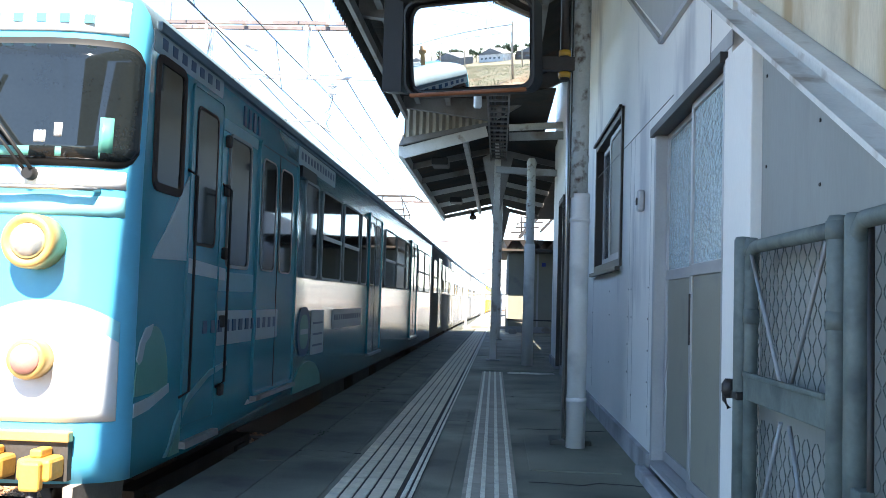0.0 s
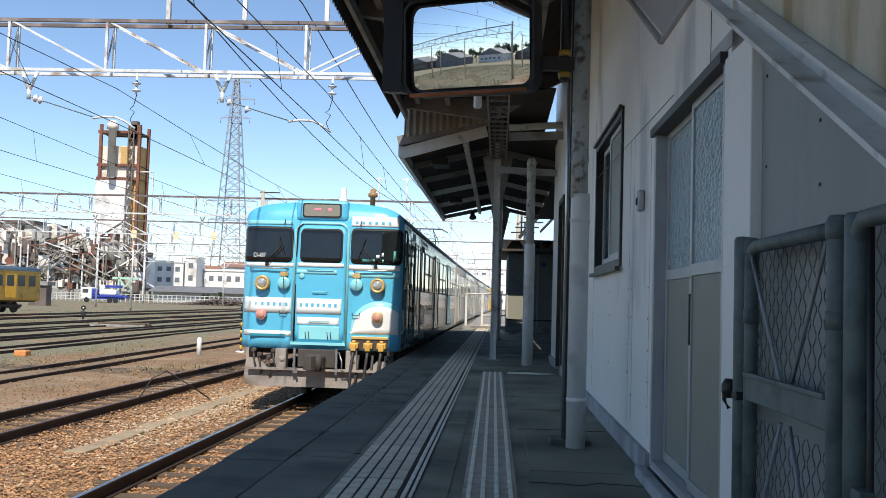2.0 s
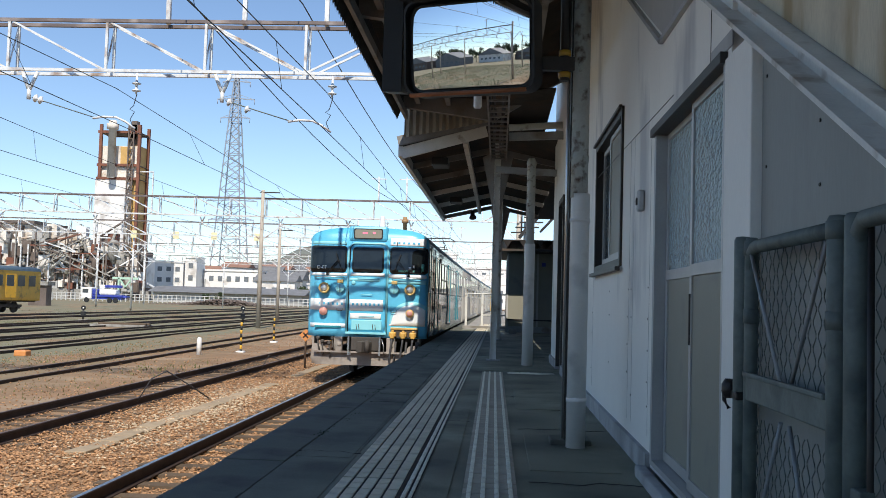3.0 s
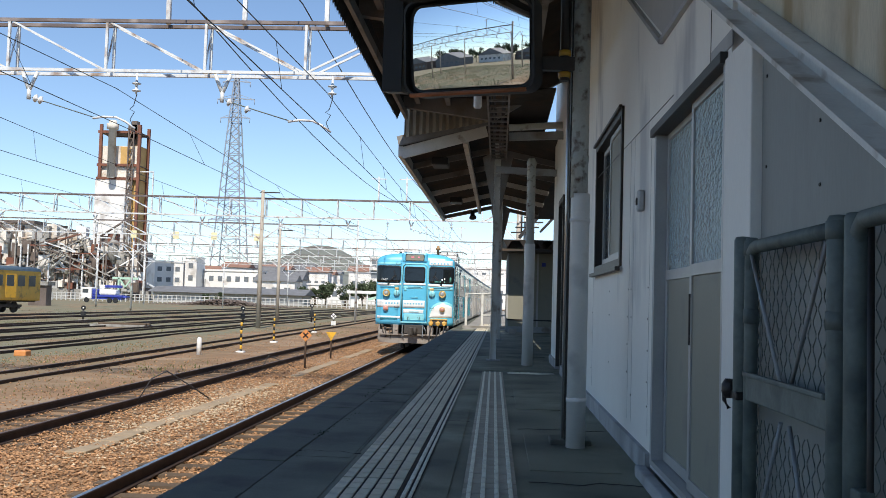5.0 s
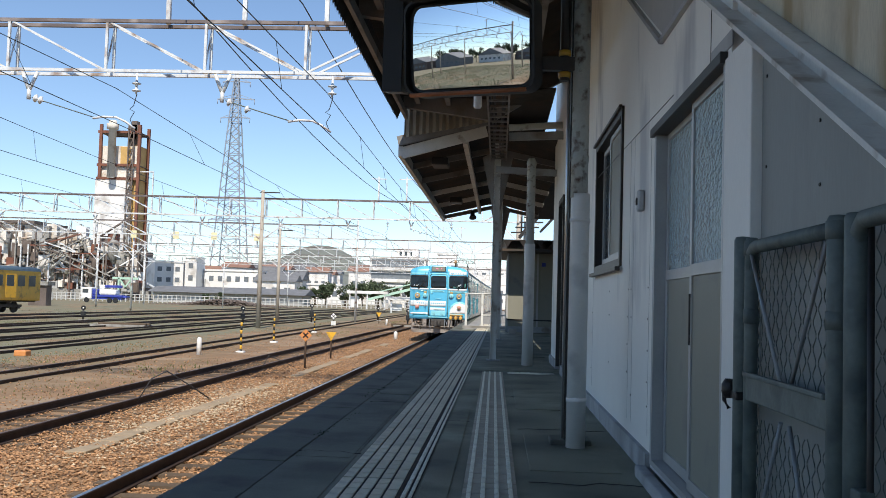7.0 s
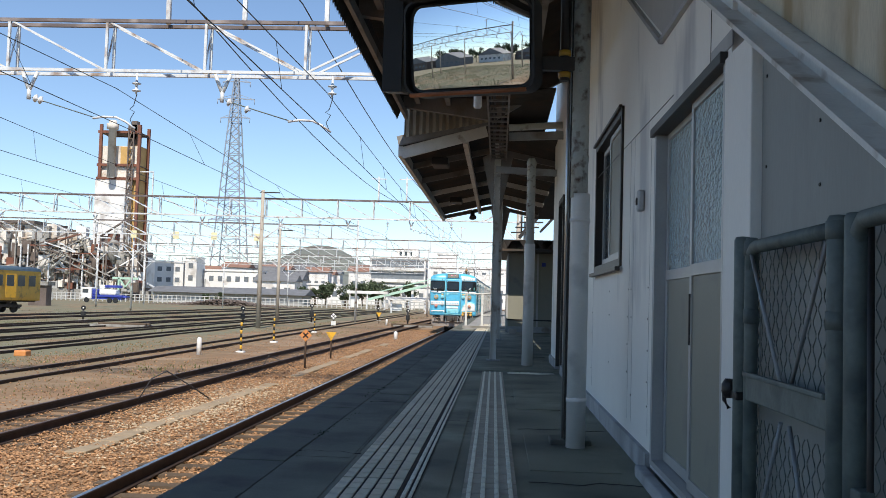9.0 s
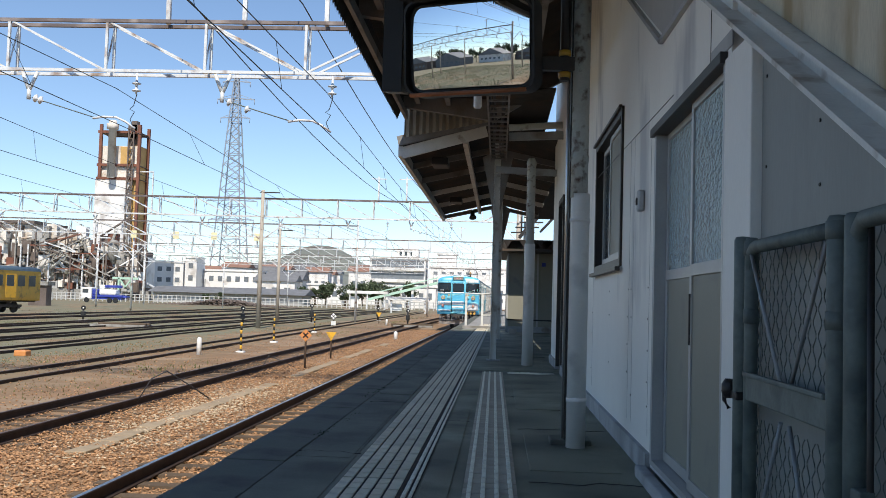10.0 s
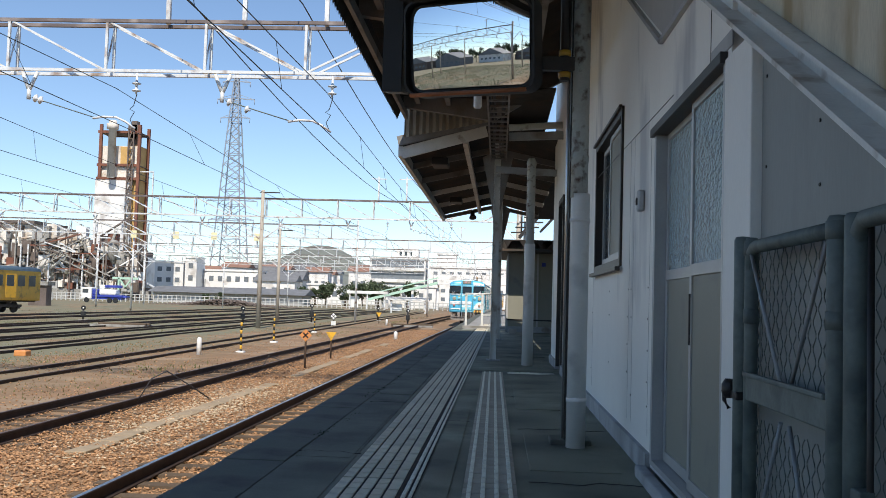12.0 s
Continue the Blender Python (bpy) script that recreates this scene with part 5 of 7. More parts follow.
    # things seen through the driver's glass
    for x0, x1, z0, z1, k in ((1.0, 1.06, 2.66, 2.72, M_livwhite), (1.10, 1.14, 2.69, 2.76, M_insul), (0.75, 1.32, 2.59, 2.64, M_livgreen), (1.31, 1.37, 2.62, 2.80, M_livgreen)):
        q = part("cab_fitting", patch(x0, x1, z0, z1, 0.0135, 3, 2, 0.004), k, car)
    txt = bpy.data.curves.new("unit_mark", "FONT")
    txt.body, txt.size, txt.extrude = "D-07", 0.115, 0.002
    tmp = bpy.data.objects.new("unit_mark", txt)
    me = bpy.data.meshes.new_from_object(tmp)
    bpy.data.objects.remove(tmp)
    me.transform(Matrix.Translation((-1.26, face_y(-1.1, 2.65) - 0.022, 2.63)) @ Matrix.Rotation(math.pi / 2, 4, "X"))
    me.materials.append(M_livwhite)
    um = new("unit_mark", me)
    um.parent = car
    um["label"] = "white unit mark inside the glass"
    bogie(car, 2.9)
    bogie(car, 16.7)
    underframe(car, L)
    return car


def mid_car(paint, name, label):
    car = thing(name, label, "train car", "cars of the train")
    L = 19.5
    part("body", car_shell(False, L), [paint, M_roofcar, paint], car)
    for s in (-1, 1):
        car_side(car, s, (2.4, 9.1, 15.8), ((0.6, 1.9), (4.2, 5.6), (5.8, 7.2), (7.4, 8.6), (10.9, 12.3), (12.5, 13.9), (14.1, 15.3), (17.5, 18.9)), paint)
        if paint is M_cream:
            for y0, y1 in ((4.2, 5.6), (7.4, 8.6), (10.9, 12.3), (12.5, 13.9), (17.5, 18.9)):
                part("window_blind", side_plate(s * (HW + 0.006), y0 + 0.06, y0 + 0.62 * (y1 - y0), 2.18, 2.52, 0.003, 0.03), M_blind, car, "drawn ochre blind")
    g = bmnew()
    box(g, -0.55, 0.55, -0.45, 0.0, 1.1, 3.1)
    part("gangway_bellows", g, M_seal, car)
    bogie(car, 2.9)
    bogie(car, 16.6)
    underframe(car, L)
    return car


def pantograph(car, y):
    pg = bmnew()
    box(pg, -0.6, 0.6, y - 0.04, y + 0.04, ZT + 0.22, ZT + 0.27)
    pg = part("pantograph", pg, M_under, car, "dark diamond pantograph")
    for s in (-0.55, 0.55):
        for k in (-0.5, 0.5):
            b = bmnew()
            lathe(b, (s, y + k, ZT - 0.05), (0, 0, 1), [(0, 0.05), (0.05, 0.08), (0.1, 0.05), (0.15, 0.08), (0.2, 0.05), (0.28, 0.05)], 10)
            part("insulator", b, M_insul, pg)
        b = bmnew()
        beam(b, (s, y - 0.6, ZT + 0.24), (s, y + 0.6, ZT + 0.24), 0.05, 0.05)
        part("base_bar", b, M_under, pg)
    for s in (-0.45, 0.45):
        for d in (-1, 1):
            b = bmnew()
            path_tube(b, [(s, y + d * 0.2, ZT + 0.27), (s, y + d * 0.95, ZT + 0.78), (s * 0.6, y, ZT + 1.24)], 0.018, 6)
            part("frame_arm", b, M_under, pg)
    for d in (-0.95, 0.95):
        b = bmnew()
        tube(b, (-0.45, y + d, ZT + 0.78), (0.45, y + d, ZT + 0.78), 0.018)
        part("cross_tube", b, M_under, pg)
    for d in (-0.12, 0.12):
        b = bmnew()
        path_tube(b, [(-0.9, y + d, ZT + 1.12), (-0.65, y + d, ZT + 1.26), (0.65, y + d, ZT + 1.26), (0.9, y + d, ZT + 1.12)], 0.02, 6)
        part("contact_strip", b, M_under, pg)


cars = [cab_car()]
mid = mid_car(M_cream, "train_middle_car", "cream commuter train middle car toned silver for sheen, with ochre window blinds")
cars.append(mid)
plain = copy_thing(mid, pose(0, 0, 0))
cars.append(plain)
cars.append(copy_thing(mid, pose(0, 0, 0)))
cars.append(mid_car(M_yel, "train_yellow_car", "yellow commuter train car coupled far down the train"))
pantograph(mid, 3.2)


T_KEYS = (0.0, 0.5, 1.0, 1.5, 2.0, 2.5, 3.0, 4.0, 5.0, 5.5, 6.5, 8.0, 9.5, 10.5, 12.0)
Y_KEYS = (4.63, 7.85, 11.1, 14.3, 17.35, 20.35, 23.4, 29.7, 36.05, 39.2, 45.5, 55.05, 64.6, 71.0, 81.0)


def train_y(t):
    return float(np.interp(t, T_KEYS, Y_KEYS))


def sway(y):
    return float(np.interp(y, (7.5, 10.75, 17.0, 24.0, 39.0), (0.025, 0.01, 0.05, 0.05, 0.01)))


def motions():
    ts = T_KEYS
    for k, car in enumerate(cars):
        rows = []
        for t in ts:
            y = train_y(t) + 20.05 * k
            a, b = y + 2.9, y + 16.7
            xa, xb = track_x(a) + sway(a), track_x(b) + sway(b)
            rz = -math.degrees(math.atan2(xb - xa, b - a))
            rows.append((t, pose(xa - (xb - xa) / (b - a) * 2.9, y, RZ, 0, 0, rz)))
        walk(car, rows)


# ---- mirror, gate, shelter on the platform ----
def mirror():
    c = Vector((-0.255, 6.9, 2.885))
    n = Vector((-0.58, -1.78, -0.20)).normalized()
    side = n.cross(Vector((0, 0, 1))).normalized() * -1
    up = side.cross(n).normalized() * -1
    if up.z < 0:
        up = -up
    if side.x < 0:
        side = -side
    th = thing("platform_mirror", "convex rectangular platform mirror with orange lip and black hood", "mirror")
    R, W, H2, CR = 3.4, 0.90, 0.60, 0.075
    def P(x, z, d):
        return c + side * x + up * z + n * d
    bm = bmnew()
    outline = []
    raw = rounded(W, H2, CR, 8)
    for p, q in zip(raw, raw[1:] + raw[:1]):
        steps = max(1, int(math.hypot(q[0] - p[0], q[1] - p[1]) / 0.03))
        outline += [(p[0] + (q[0] - p[0]) * k / steps, p[1] + (q[1] - p[1]) * k / steps) for k in range(steps)]
    def dome(x, z):
        return bm.verts.new(P(x, z, 0.03 - (x * x + z * z) / (2 * R)))
    rings = [[dome(x * k / 16, z * k / 16) for x, z in outline] for k in range(1, 17)]
    mid_v = dome(0, 0)
    m0 = len(outline)
    for k in range(m0):
        bm.faces.new((mid_v, rings[0][k], rings[0][(k + 1) % m0])).smooth = True
        for a, b in zip(rings, rings[1:]):
            bm.faces.new((a[k], b[k], b[(k + 1) % m0], a[(k + 1) % m0])).smooth = True
    bmesh.ops.recalc_face_normals(bm, faces=bm.faces)
    part("mirror_glass", bm, M_mirror, th, "curved reflecting glass")
    rim = bmnew()
    pts = [P(x, z, -0.03) for x, z in rounded(W + 0.03, H2 + 0.03, 0.09, 6)]
    path_tube(rim, pts + [pts[0]], 0.022, 8)
    part("rim", rim, M_black, th)
    ob2 = bmnew()
    path_tube(ob2, [P(x, -H2 / 2 - 0.045, 0.06) for x in (-0.45, -0.2, 0.0, 0.2, 0.44)], 0.016, 8)
    part("bottom_lip", ob2, M_orange, th, "orange-brown bottom lip")
    hood = bmnew()
    o = rounded(W + 0.10, H2 + 0.10, 0.10, 6)
    ring = [[hood.verts.new(P(x, z, d)) for x, z in o] for d in (0.05, -0.16)]
    m = len(o)
    for k in range(m):
        hood.faces.new((ring[0][k], ring[0][(k + 1) % m], ring[1][(k + 1) % m], ring[1][k]))
    hood.faces.new(ring[1])
    inner = [hood.verts.new(P(x * 0.972, z * 0.958, 0.05)) for x, z in o]
    deep = [hood.verts.new(P(x * 0.972, z * 0.958, -0.05)) for x, z in o]
    for k in range(m):
        hood.faces.new((ring[0][k], inner[k], inner[(k + 1) % m], ring[0][(k + 1) % m]))
        hood.faces.new((inner[k], deep[k], deep[(k + 1) % m], inner[(k + 1) % m]))
    bmesh.ops.recalc_face_normals(hood, faces=hood.faces)
    part("housing", hood, M_black, th, "black mirror housing")
    lid = bmnew()
    a = [P(-W / 2 - 0.06, H2 / 2 + 0.05, 0.10), P(W / 2 + 0.02, H2 / 2 + 0.05, 0.10), P(W / 2 + 0.02, H2 / 2 + 0.05, -0.3), P(-W / 2 - 0.06, H2 / 2 + 0.05, -0.3)]
    va, vb = [lid.verts.new(q) for q in a], [lid.verts.new(q + up * 0.02) for q in a]
    lid.faces.new(va)
    lid.faces.new(vb[::-1])
    for k in range(4):
        lid.faces.new((va[k], vb[k], vb[(k + 1) % 4], va[(k + 1) % 4]))
    part("top_visor", lid, M_black, th)
    sp = bmnew()
    prism(sp, [(P(-W / 2 - 0.05, 0, 0).y - 0.05, 2.56), (P(-W / 2 - 0.05, 0, 0).y + 0.5, 2.66), (P(-W / 2 - 0.05, 0, 0).y + 0.5, 3.6), (P(-W / 2 - 0.05, 0, 0).y - 0.05, 3.6)], "x", -0.90, -0.76)
    part("side_shield", sp, M_black, th, "black side shield")
    arm = bmnew()
    beam(arm, (0.19, 6.98, 2.78), (0.53, 7.0, 2.78), 0.06, 0.10)
    tube(arm, (0.44, 7.0, 2.66), (0.44, 7.0, 3.9), 0.035, n=12)
    part("bracket_arm", arm, M_dark, th)
    for z in (2.68, 2.84):
        cl = bmnew()
        lathe(cl, (0.44, 7.0, z), (0, 0, 1), [(0, 0.036), (0.001, 0.045), (0.04, 0.045), (0.041, 0.036)], 14)
        part("bracket_clamp", cl, M_yel, th, "dirty yellow clamp bands")


mirror()


def zigzag_mesh(bm, x, y0, y1, z0, z1, pitch=0.046, r=0.0016):
    """Hanging zigzag wires, each hooked into its neighbours."""
    n = int((y1 - y0) / pitch)
    for k in range(n + 1):
        y, pts, i, z = y0 + k * pitch, [], 0, z0
        while z <= z1:
            s = (1 if (i // 2 + k) % 2 else -1)
            pts.append((x + 0.004 * s, min(max(y + s * pitch * 0.53, y0), y1), z))
            z += pitch * (0.28 if i % 2 == 0 else 0.55)
            i += 1
        path_tube(bm, pts, r, 4)


def gate():
    g = thing("mesh_gate", "closed blue-grey galvanised pipe gate with chain-link mesh", "gate")
    x = 0.895
    def post(y, z1, r, name="post"):
        b = bmnew()
        lathe(b, (x, y, 0), (0, 0, 1), [(0, r), (z1 - 0.012, r), (z1, r * 0.8), (z1 + 0.002, r * 0.3)], 16)
        return part(name, b, M_galv, g)
    post(3.60, 1.295, 0.031)
    post(3.475, 1.283, 0.024, "gate_stile")
    post(2.60, 1.285, 0.030, "gate_stile")
    post(2.47, 1.28, 0.030)
    for y in (3.475, 2.60):
        for z in (1.22, 0.98, 0.28):
            b = bmnew()
            lathe(b, (x, y, z), (0, 0, 1), [(0, 0.024), (0.002, 0.033 if y < 3 else 0.028), (0.05, 0.033 if y < 3 else 0.028), (0.052, 0.024)], 14)
            part("collar", b, M_galv, g)
    b = bmnew()
    path_tube(b, [(x, 3.475, 1.17), (x, 3.47, 1.225), (x, 3.42, 1.247), (x, 3.4, 1.25), (x, 2.60, 1.25)], 0.024, 12)
    part("top_rail", b, M_galv, g)
    b = bmnew()
    tube(b, (x, 3.475, 0.10), (x, 2.48, 0.10), 0.022, n=12)
    part("bottom_rail", b, M_galv, g)
    b = bmnew()
    box(b, x - 0.022, x + 0.022, 2.62, 3.46, 0.712, 0.80, bev=0.006)
    box(b, x - 0.034, x - 0.018, 2.62, 3.46, 0.796, 0.812, bev=0.003)
    part("lock_rail", b, M_galv, g, "flat middle rail")
    for a, c in (((3.44, 1.22), (3.07, 0.79)), ((2.66, 1.22), (2.98, 0.79)), ((3.07, 0.68), (3.44, 0.14)), ((2.98, 0.68), (2.68, 0.14))):
        b = bmnew()
        tube(b, (x - 0.01, *a), (x - 0.01, *c), 0.007, n=8)
        part("brace_rod", b, M_steel, g)
    b = bmnew()
    zigzag_mesh(b, x + 0.012, 2.64, 3.45, 0.80, 1.24)
    zigzag_mesh(b, x + 0.012, 2.64, 3.45, 0.12, 0.66)
    tagged(part("chain_mesh", b, M_galv, g, "weathered chain-link mesh"), kind="stuff")
    b = bmnew()
    box(b, x - 0.03, x + 0.03, 3.56, 3.69, 0.70, 0.73, bev=0.005)
    lathe(b, (x - 0.03, 3.66, 0.70), (0, 0, 1), [(0, 0.02), (0.02, 0.028), (0.05, 0.028), (0.07, 0.015)], 10)
    path_tube(b, [(x - 0.03, 3.66, 0.76), (x - 0.045, 3.67, 0.74), (x - 0.045, 3.67, 0.69), (x - 0.03, 3.66, 0.66)], 0.008, 6)
    part("latch", b, M_dark, g, "dark gate latch")
    f = thing("mesh_fence", "blue-grey pipe fence panel with chain-link beside the gate", "fence")
    b = bmnew()
    path_tube(b, [(x, 2.47, 1.15), (x, 2.46, 1.225), (x, 2.41, 1.26), (x, 2.2, 1.262), (x, 0.9, 1.265)], 0.024, 12)
    part("top_rail", b, M_galv, f)
    b = bmnew()
    tube(b, (x, 2.48, 0.10), (x, 0.9, 0.10), 0.022, n=12)
    part("bottom_rail", b, M_galv, f)
    b = bmnew()
    tube(b, (x + 0.01, 2.40, 0.03), (x + 0.01, 2.40, 1.25), 0.009, n=8)
    part("mesh_bar", b, M_dark, f)
    b = bmnew()
    tube(b, (x, 0.9, 0), (x, 0.9, 1.36), 0.036, n=12)
    part("post", b, M_galv, f)
    b = bmnew()
    box(b, x - 0.02, x + 0.02, 2.39, 2.49, 0.56, 0.60, bev=0.005)
    part("hinge_strap", b, M_galv, f)
    b = bmnew()
    zigzag_mesh(b, x + 0.012, 1.3, 2.385, 0.12, 1.25)
    tagged(part("chain_mesh", b, M_galv, f), kind="stuff")


gate()


def shelter():
    s = thing("waiting_shelter", "waiting shelter with shade-darkened grey panels and folded-plate roof edge", "shelter")
    b = bmnew()
    box(b, 0.28, 4.2, 33.0, 38.5, 0.02, 2.72)
    # darker panel colour stands in for the shade over the shelter wall
    part("wall", b, M_doorpanel, s)
    for x in (0.30, 1.32, 2.3):
        b = bmnew()
        box(b, x - 0.03, x + 0.03, 32.97, 33.0, 0.02, 2.72)
        part("panel_joint", b, M_wallgrey, s)
    b = bmnew()
    box(b, 0.26, 4.2, 32.95, 32.99, 0.02, 0.22)
    part("plinth", b, M_steel, s)
    b = bmnew()
    box(b, 0.3, 4.2, 32.96, 32.99, 0.42, 0.47)
    part("rail_board", b, M_dark, s)
    b = bmnew()
    n = 9
    pts = []
    for k in range(n):
        x = -0.02 + k * 0.54
        pts += [(x, 3.06), (x + 0.14, 3.06), (x + 0.27, 2.84), (x + 0.40, 3.06)]
    prism(b, pts + [(x + 0.5, 3.10), (-0.02, 3.10)], "y", 31.7, 38.9)
    part("folded_roof", b, M_dark, s, "dark folded-plate roof edge")
    b = bmnew()
    box(b, 0.05, 4.4, 31.75, 38.8, 2.73, 2.80)
    part("roof_beam", b, M_roofdark, s)
    b = bmnew()
    box(b, 1.45, 1.58, 32.96, 32.99, 2.28, 2.41)
    part("number_plate", b, M_bluepaint, s, "small blue plate")
    b = bmnew()
    box(b, 1.45, 1.95, 32.965, 32.99, 0.25, 2.2)
    part("door", b, M_doorpanel, s)


shelter()


def lattice_stairs():
    s = thing("steel_footbridge", "dark steel lattice footbridge stairs beyond the shelter", "footbridge")
    b = bmnew()
    for k in range(9):
        z = 4.3 + k * 0.24
        beam(b, (0.5 + k * 0.20, 45, z), (1.6 + k * 0.20, 45.0, z + 0.02), 0.3, 0.05)
    part("tread", b, M_dark, s)
    b = bmnew()
    for y in (44.9, 45.9):
        beam(b, (0.9, y, 4.1), (3.2, y, 6.7), 0.08, 0.14)
        beam(b, (1.9, y, 4.4), (3.6, y, 6.3), 0.08, 0.10)
        for k in range(6):
            tube(b, (1.0 + k * 0.4, y, 4.3 + k * 0.45), (1.0 + k * 0.4, y, 5.1 + k * 0.45), 0.03)
    part("stringer", b, M_dark, s)
    b = bmnew()
    for x in (1.2, 3.3):
        tube(b, (x, 45.4, 0), (x, 45.4, 6.2), 0.10)
    part("support_post", b, M_steelw, s)


lattice_stairs()


def far_platform_fence():
    f = thing("platform_end_fence", "pale pipe railing across the far platform", "fence")
    for x, y in ((-1.25, 37.6), (-0.62, 37.6), (0.10, 40.0), (0.9, 40.0)):
        b = bmnew()
        box(b, x - 0.045, x + 0.045, y - 0.04, y + 0.04, 0.0, 1.36, bev=0.01)
        part("post", b, M_steelw, f)
    b = bmnew()
    tube(b, (-0.62, 37.6, 1.33), (-0.05, 39.0, 1.33), 0.03)
    tube(b, (-0.05, 39.0, 1.33), (1.6, 40.0, 1.33), 0.03)
    tube(b, (-1.25, 37.6, 1.33), (-0.62, 37.6, 1.33), 0.03)
    part("top_rail", b, M_steelw, f)
    b = bmnew()
    tube(b, (-0.62, 37.6, 0.5), (1.6, 40.0, 0.5), 0.025)
    part("lower_rail", b, M_steelw, f)
    b = bmnew()
    box(b, -1.35, 0.3, 36.8, 37.2, 0.0, 0.10, bev=0.01)
    part("kerb", b, M_conc, f)
    t = bmnew()
    box(t, 0.36, 0.62, 31.8, 32.2, 0.0, 0.16, bev=0.02)
    tagged(part("kerb_block", t, M_conc), "pale concrete block beside the shelter", "block")
    o = thing("platform_end_slab", "sunlit pale concrete surface at the platform end", "slab", kind="structure")
    b = bmnew()
    box(b, -1.29, 6.9, 36.0, 109, -0.02, 0.006)
    part("slab", b, M_conc, o)


far_platform_fence()


# ---- overhead line ----
def gantry(y, x0, x1, zb, zt, label, posts=(), mast=M_polec, thick=0.2):
    g = thing("overhead_gantry", label, "gantry", "overhead line gantries", kind="structure")
    step = 2.36
    n = int(round((x1 - x0) / step))
    for dy in (-0.22, 0.22):
        b = bmnew()
        beam(b, (x0, y + dy, zt), (x1, y + dy, zt), 0.08, 0.08)
        part("top_chord", b, M_gantryd, g, "rust-brown top chord")
        b = bmnew()
        beam(b, (x0, y + dy, zb), (x1, y + dy, zb), 0.07, 0.07)
        part("bottom_chord", b, M_gantry, g)
    for k in range(n + 1):
        x = x1 - k * step
        b = bmnew()
        for dy in (-0.22, 0.22):
            beam(b, (x, y + dy, zb), (x, y + dy, zt), 0.06, 0.06)
        beam(b, (x, y - 0.22, zb), (x, y + 0.22, zt), 0.03, 0.03)
        beam(b, (x, y - 0.22, zt), (x, y + 0.22, zt), 0.04, 0.04)
        part("upright", b, M_gantry, g)
        if k < n:
            b = bmnew()
            xl = x - step
            for dy in (-0.22, 0.22):
                if xl > -4.7:
                    beam(b, (xl, y + dy, zb), (x, y + dy, zt), 0.045, 0.045)
                else:
                    beam(b, (xl, y + dy, zt), (x, y + dy, zb), 0.045, 0.045)
            part("diagonal", b, M_gantry, g)
    for x in posts:
        b = bmnew()
        beam(b, (x, y, zt), (x, y, zt + 1.6), 0.10, 0.10)
        beam(b, (x - 0.5, y, zt + 1.45), (x + 0.5, y, zt + 1.45), 0.06, 0.06)
        part("feeder_post", b, M_gantry, g)
    for x in (x0, x1):
        b = bmnew()
        lathe(b, (x, y, GZ - 0.1), (0, 0, 1), [(0, thick), (9.1, thick * 0.75)], 14)
        part("mast", b, mast, g)
        for s in (-1, 1):
            b = bmnew()
            beam(b, (x, y, zb - 1.3), (x + s * 1.3, y, zb), 0.08, 0.08)
            part("knee_brace", b, M_gantry, g)
    return g


WIRE_C = (-3.62, -7.75, -12.2, -17.4, -24.6, -33.5)
TRACK_C = (-3.45, -7.3, -11.6, -16.5, -23.8, -33.5)


def hangers(g, y, zb, k=1.0):
    for c in WIRE_C:
        e = (c + track_x(y) + 3.36) / k
        y2 = y / k
        b = bmnew()
        lathe(b, (e, y2, zb - 0.50), (0, 0, 1), [(0, 0.02), (0.05, 0.025), (0.07, 0.10), (0.09, 0.11), (0.12, 0.03), (0.22, 0.03), (0.24, 0.10), (0.26, 0.11), (0.29, 0.03), (0.5, 0.02)], 12)
        part("suspension_insulator", b, M_insul, g, "white disc insulator")
        b = bmnew()
        for s in (-1, 1):
            tube(b, (e - 2.6 + s * 0.19, y2, zb), (e - 2.6, y2, zb - 0.45), 0.045)
        tube(b, (e - 2.6, y2, zb - 0.40), (e - 2.6, y2, zb - 0.66), 0.05)
        part("registration_bracket", b, M_gantry, g)
        disc = [(0.0, 0.02), (0.03, 0.085), (0.06, 0.10), (0.09, 0.03), (0.14, 0.02)]
        b = bmnew()
        for x, z in ((-2.48, -0.62), (-2.36, -0.66)) if c < -5 else ((-2.48, -0.64), (-2.05, -0.80)):
            lathe(b, (e + x, y2, zb + z), (1, 0, -0.36), disc, 12)
        part("arm_insulator", b, M_insul, g, "white disc insulator")
        b = bmnew()
        tube(b, (e - 2.52, y2, zb - 0.62), (e - 0.95, y2, zb - 1.08), 0.014, n=6)
        part("pull_rod", b, M_galv, g)
        b = bmnew()
        path_tube(b, [(e - 1.02, y2, zb - 1.09), (e - 0.75, y2, zb - 1.05), (e - 0.45, y2, zb - 1.06), (e - 0.22, y2, zb - 1.16), (e, y2, zb - 1.32)], 0.028, 6)
        part("steady_arm", b, M_gantry, g)
        b = bmnew()
        path_tube(b, [(e + 0.02, y2, zb - 0.50), (e - 0.05, y2, zb - 0.78), (e - 0.14, y2, zb - 0.86), (e - 0.02, y2, zb - 0.92), (e - 0.12, y2, zb - 1.1), (e - 0.03, y2, zb - 1.3)], 0.010, 5)
        part("jumper_wire", b, M_wire, g)


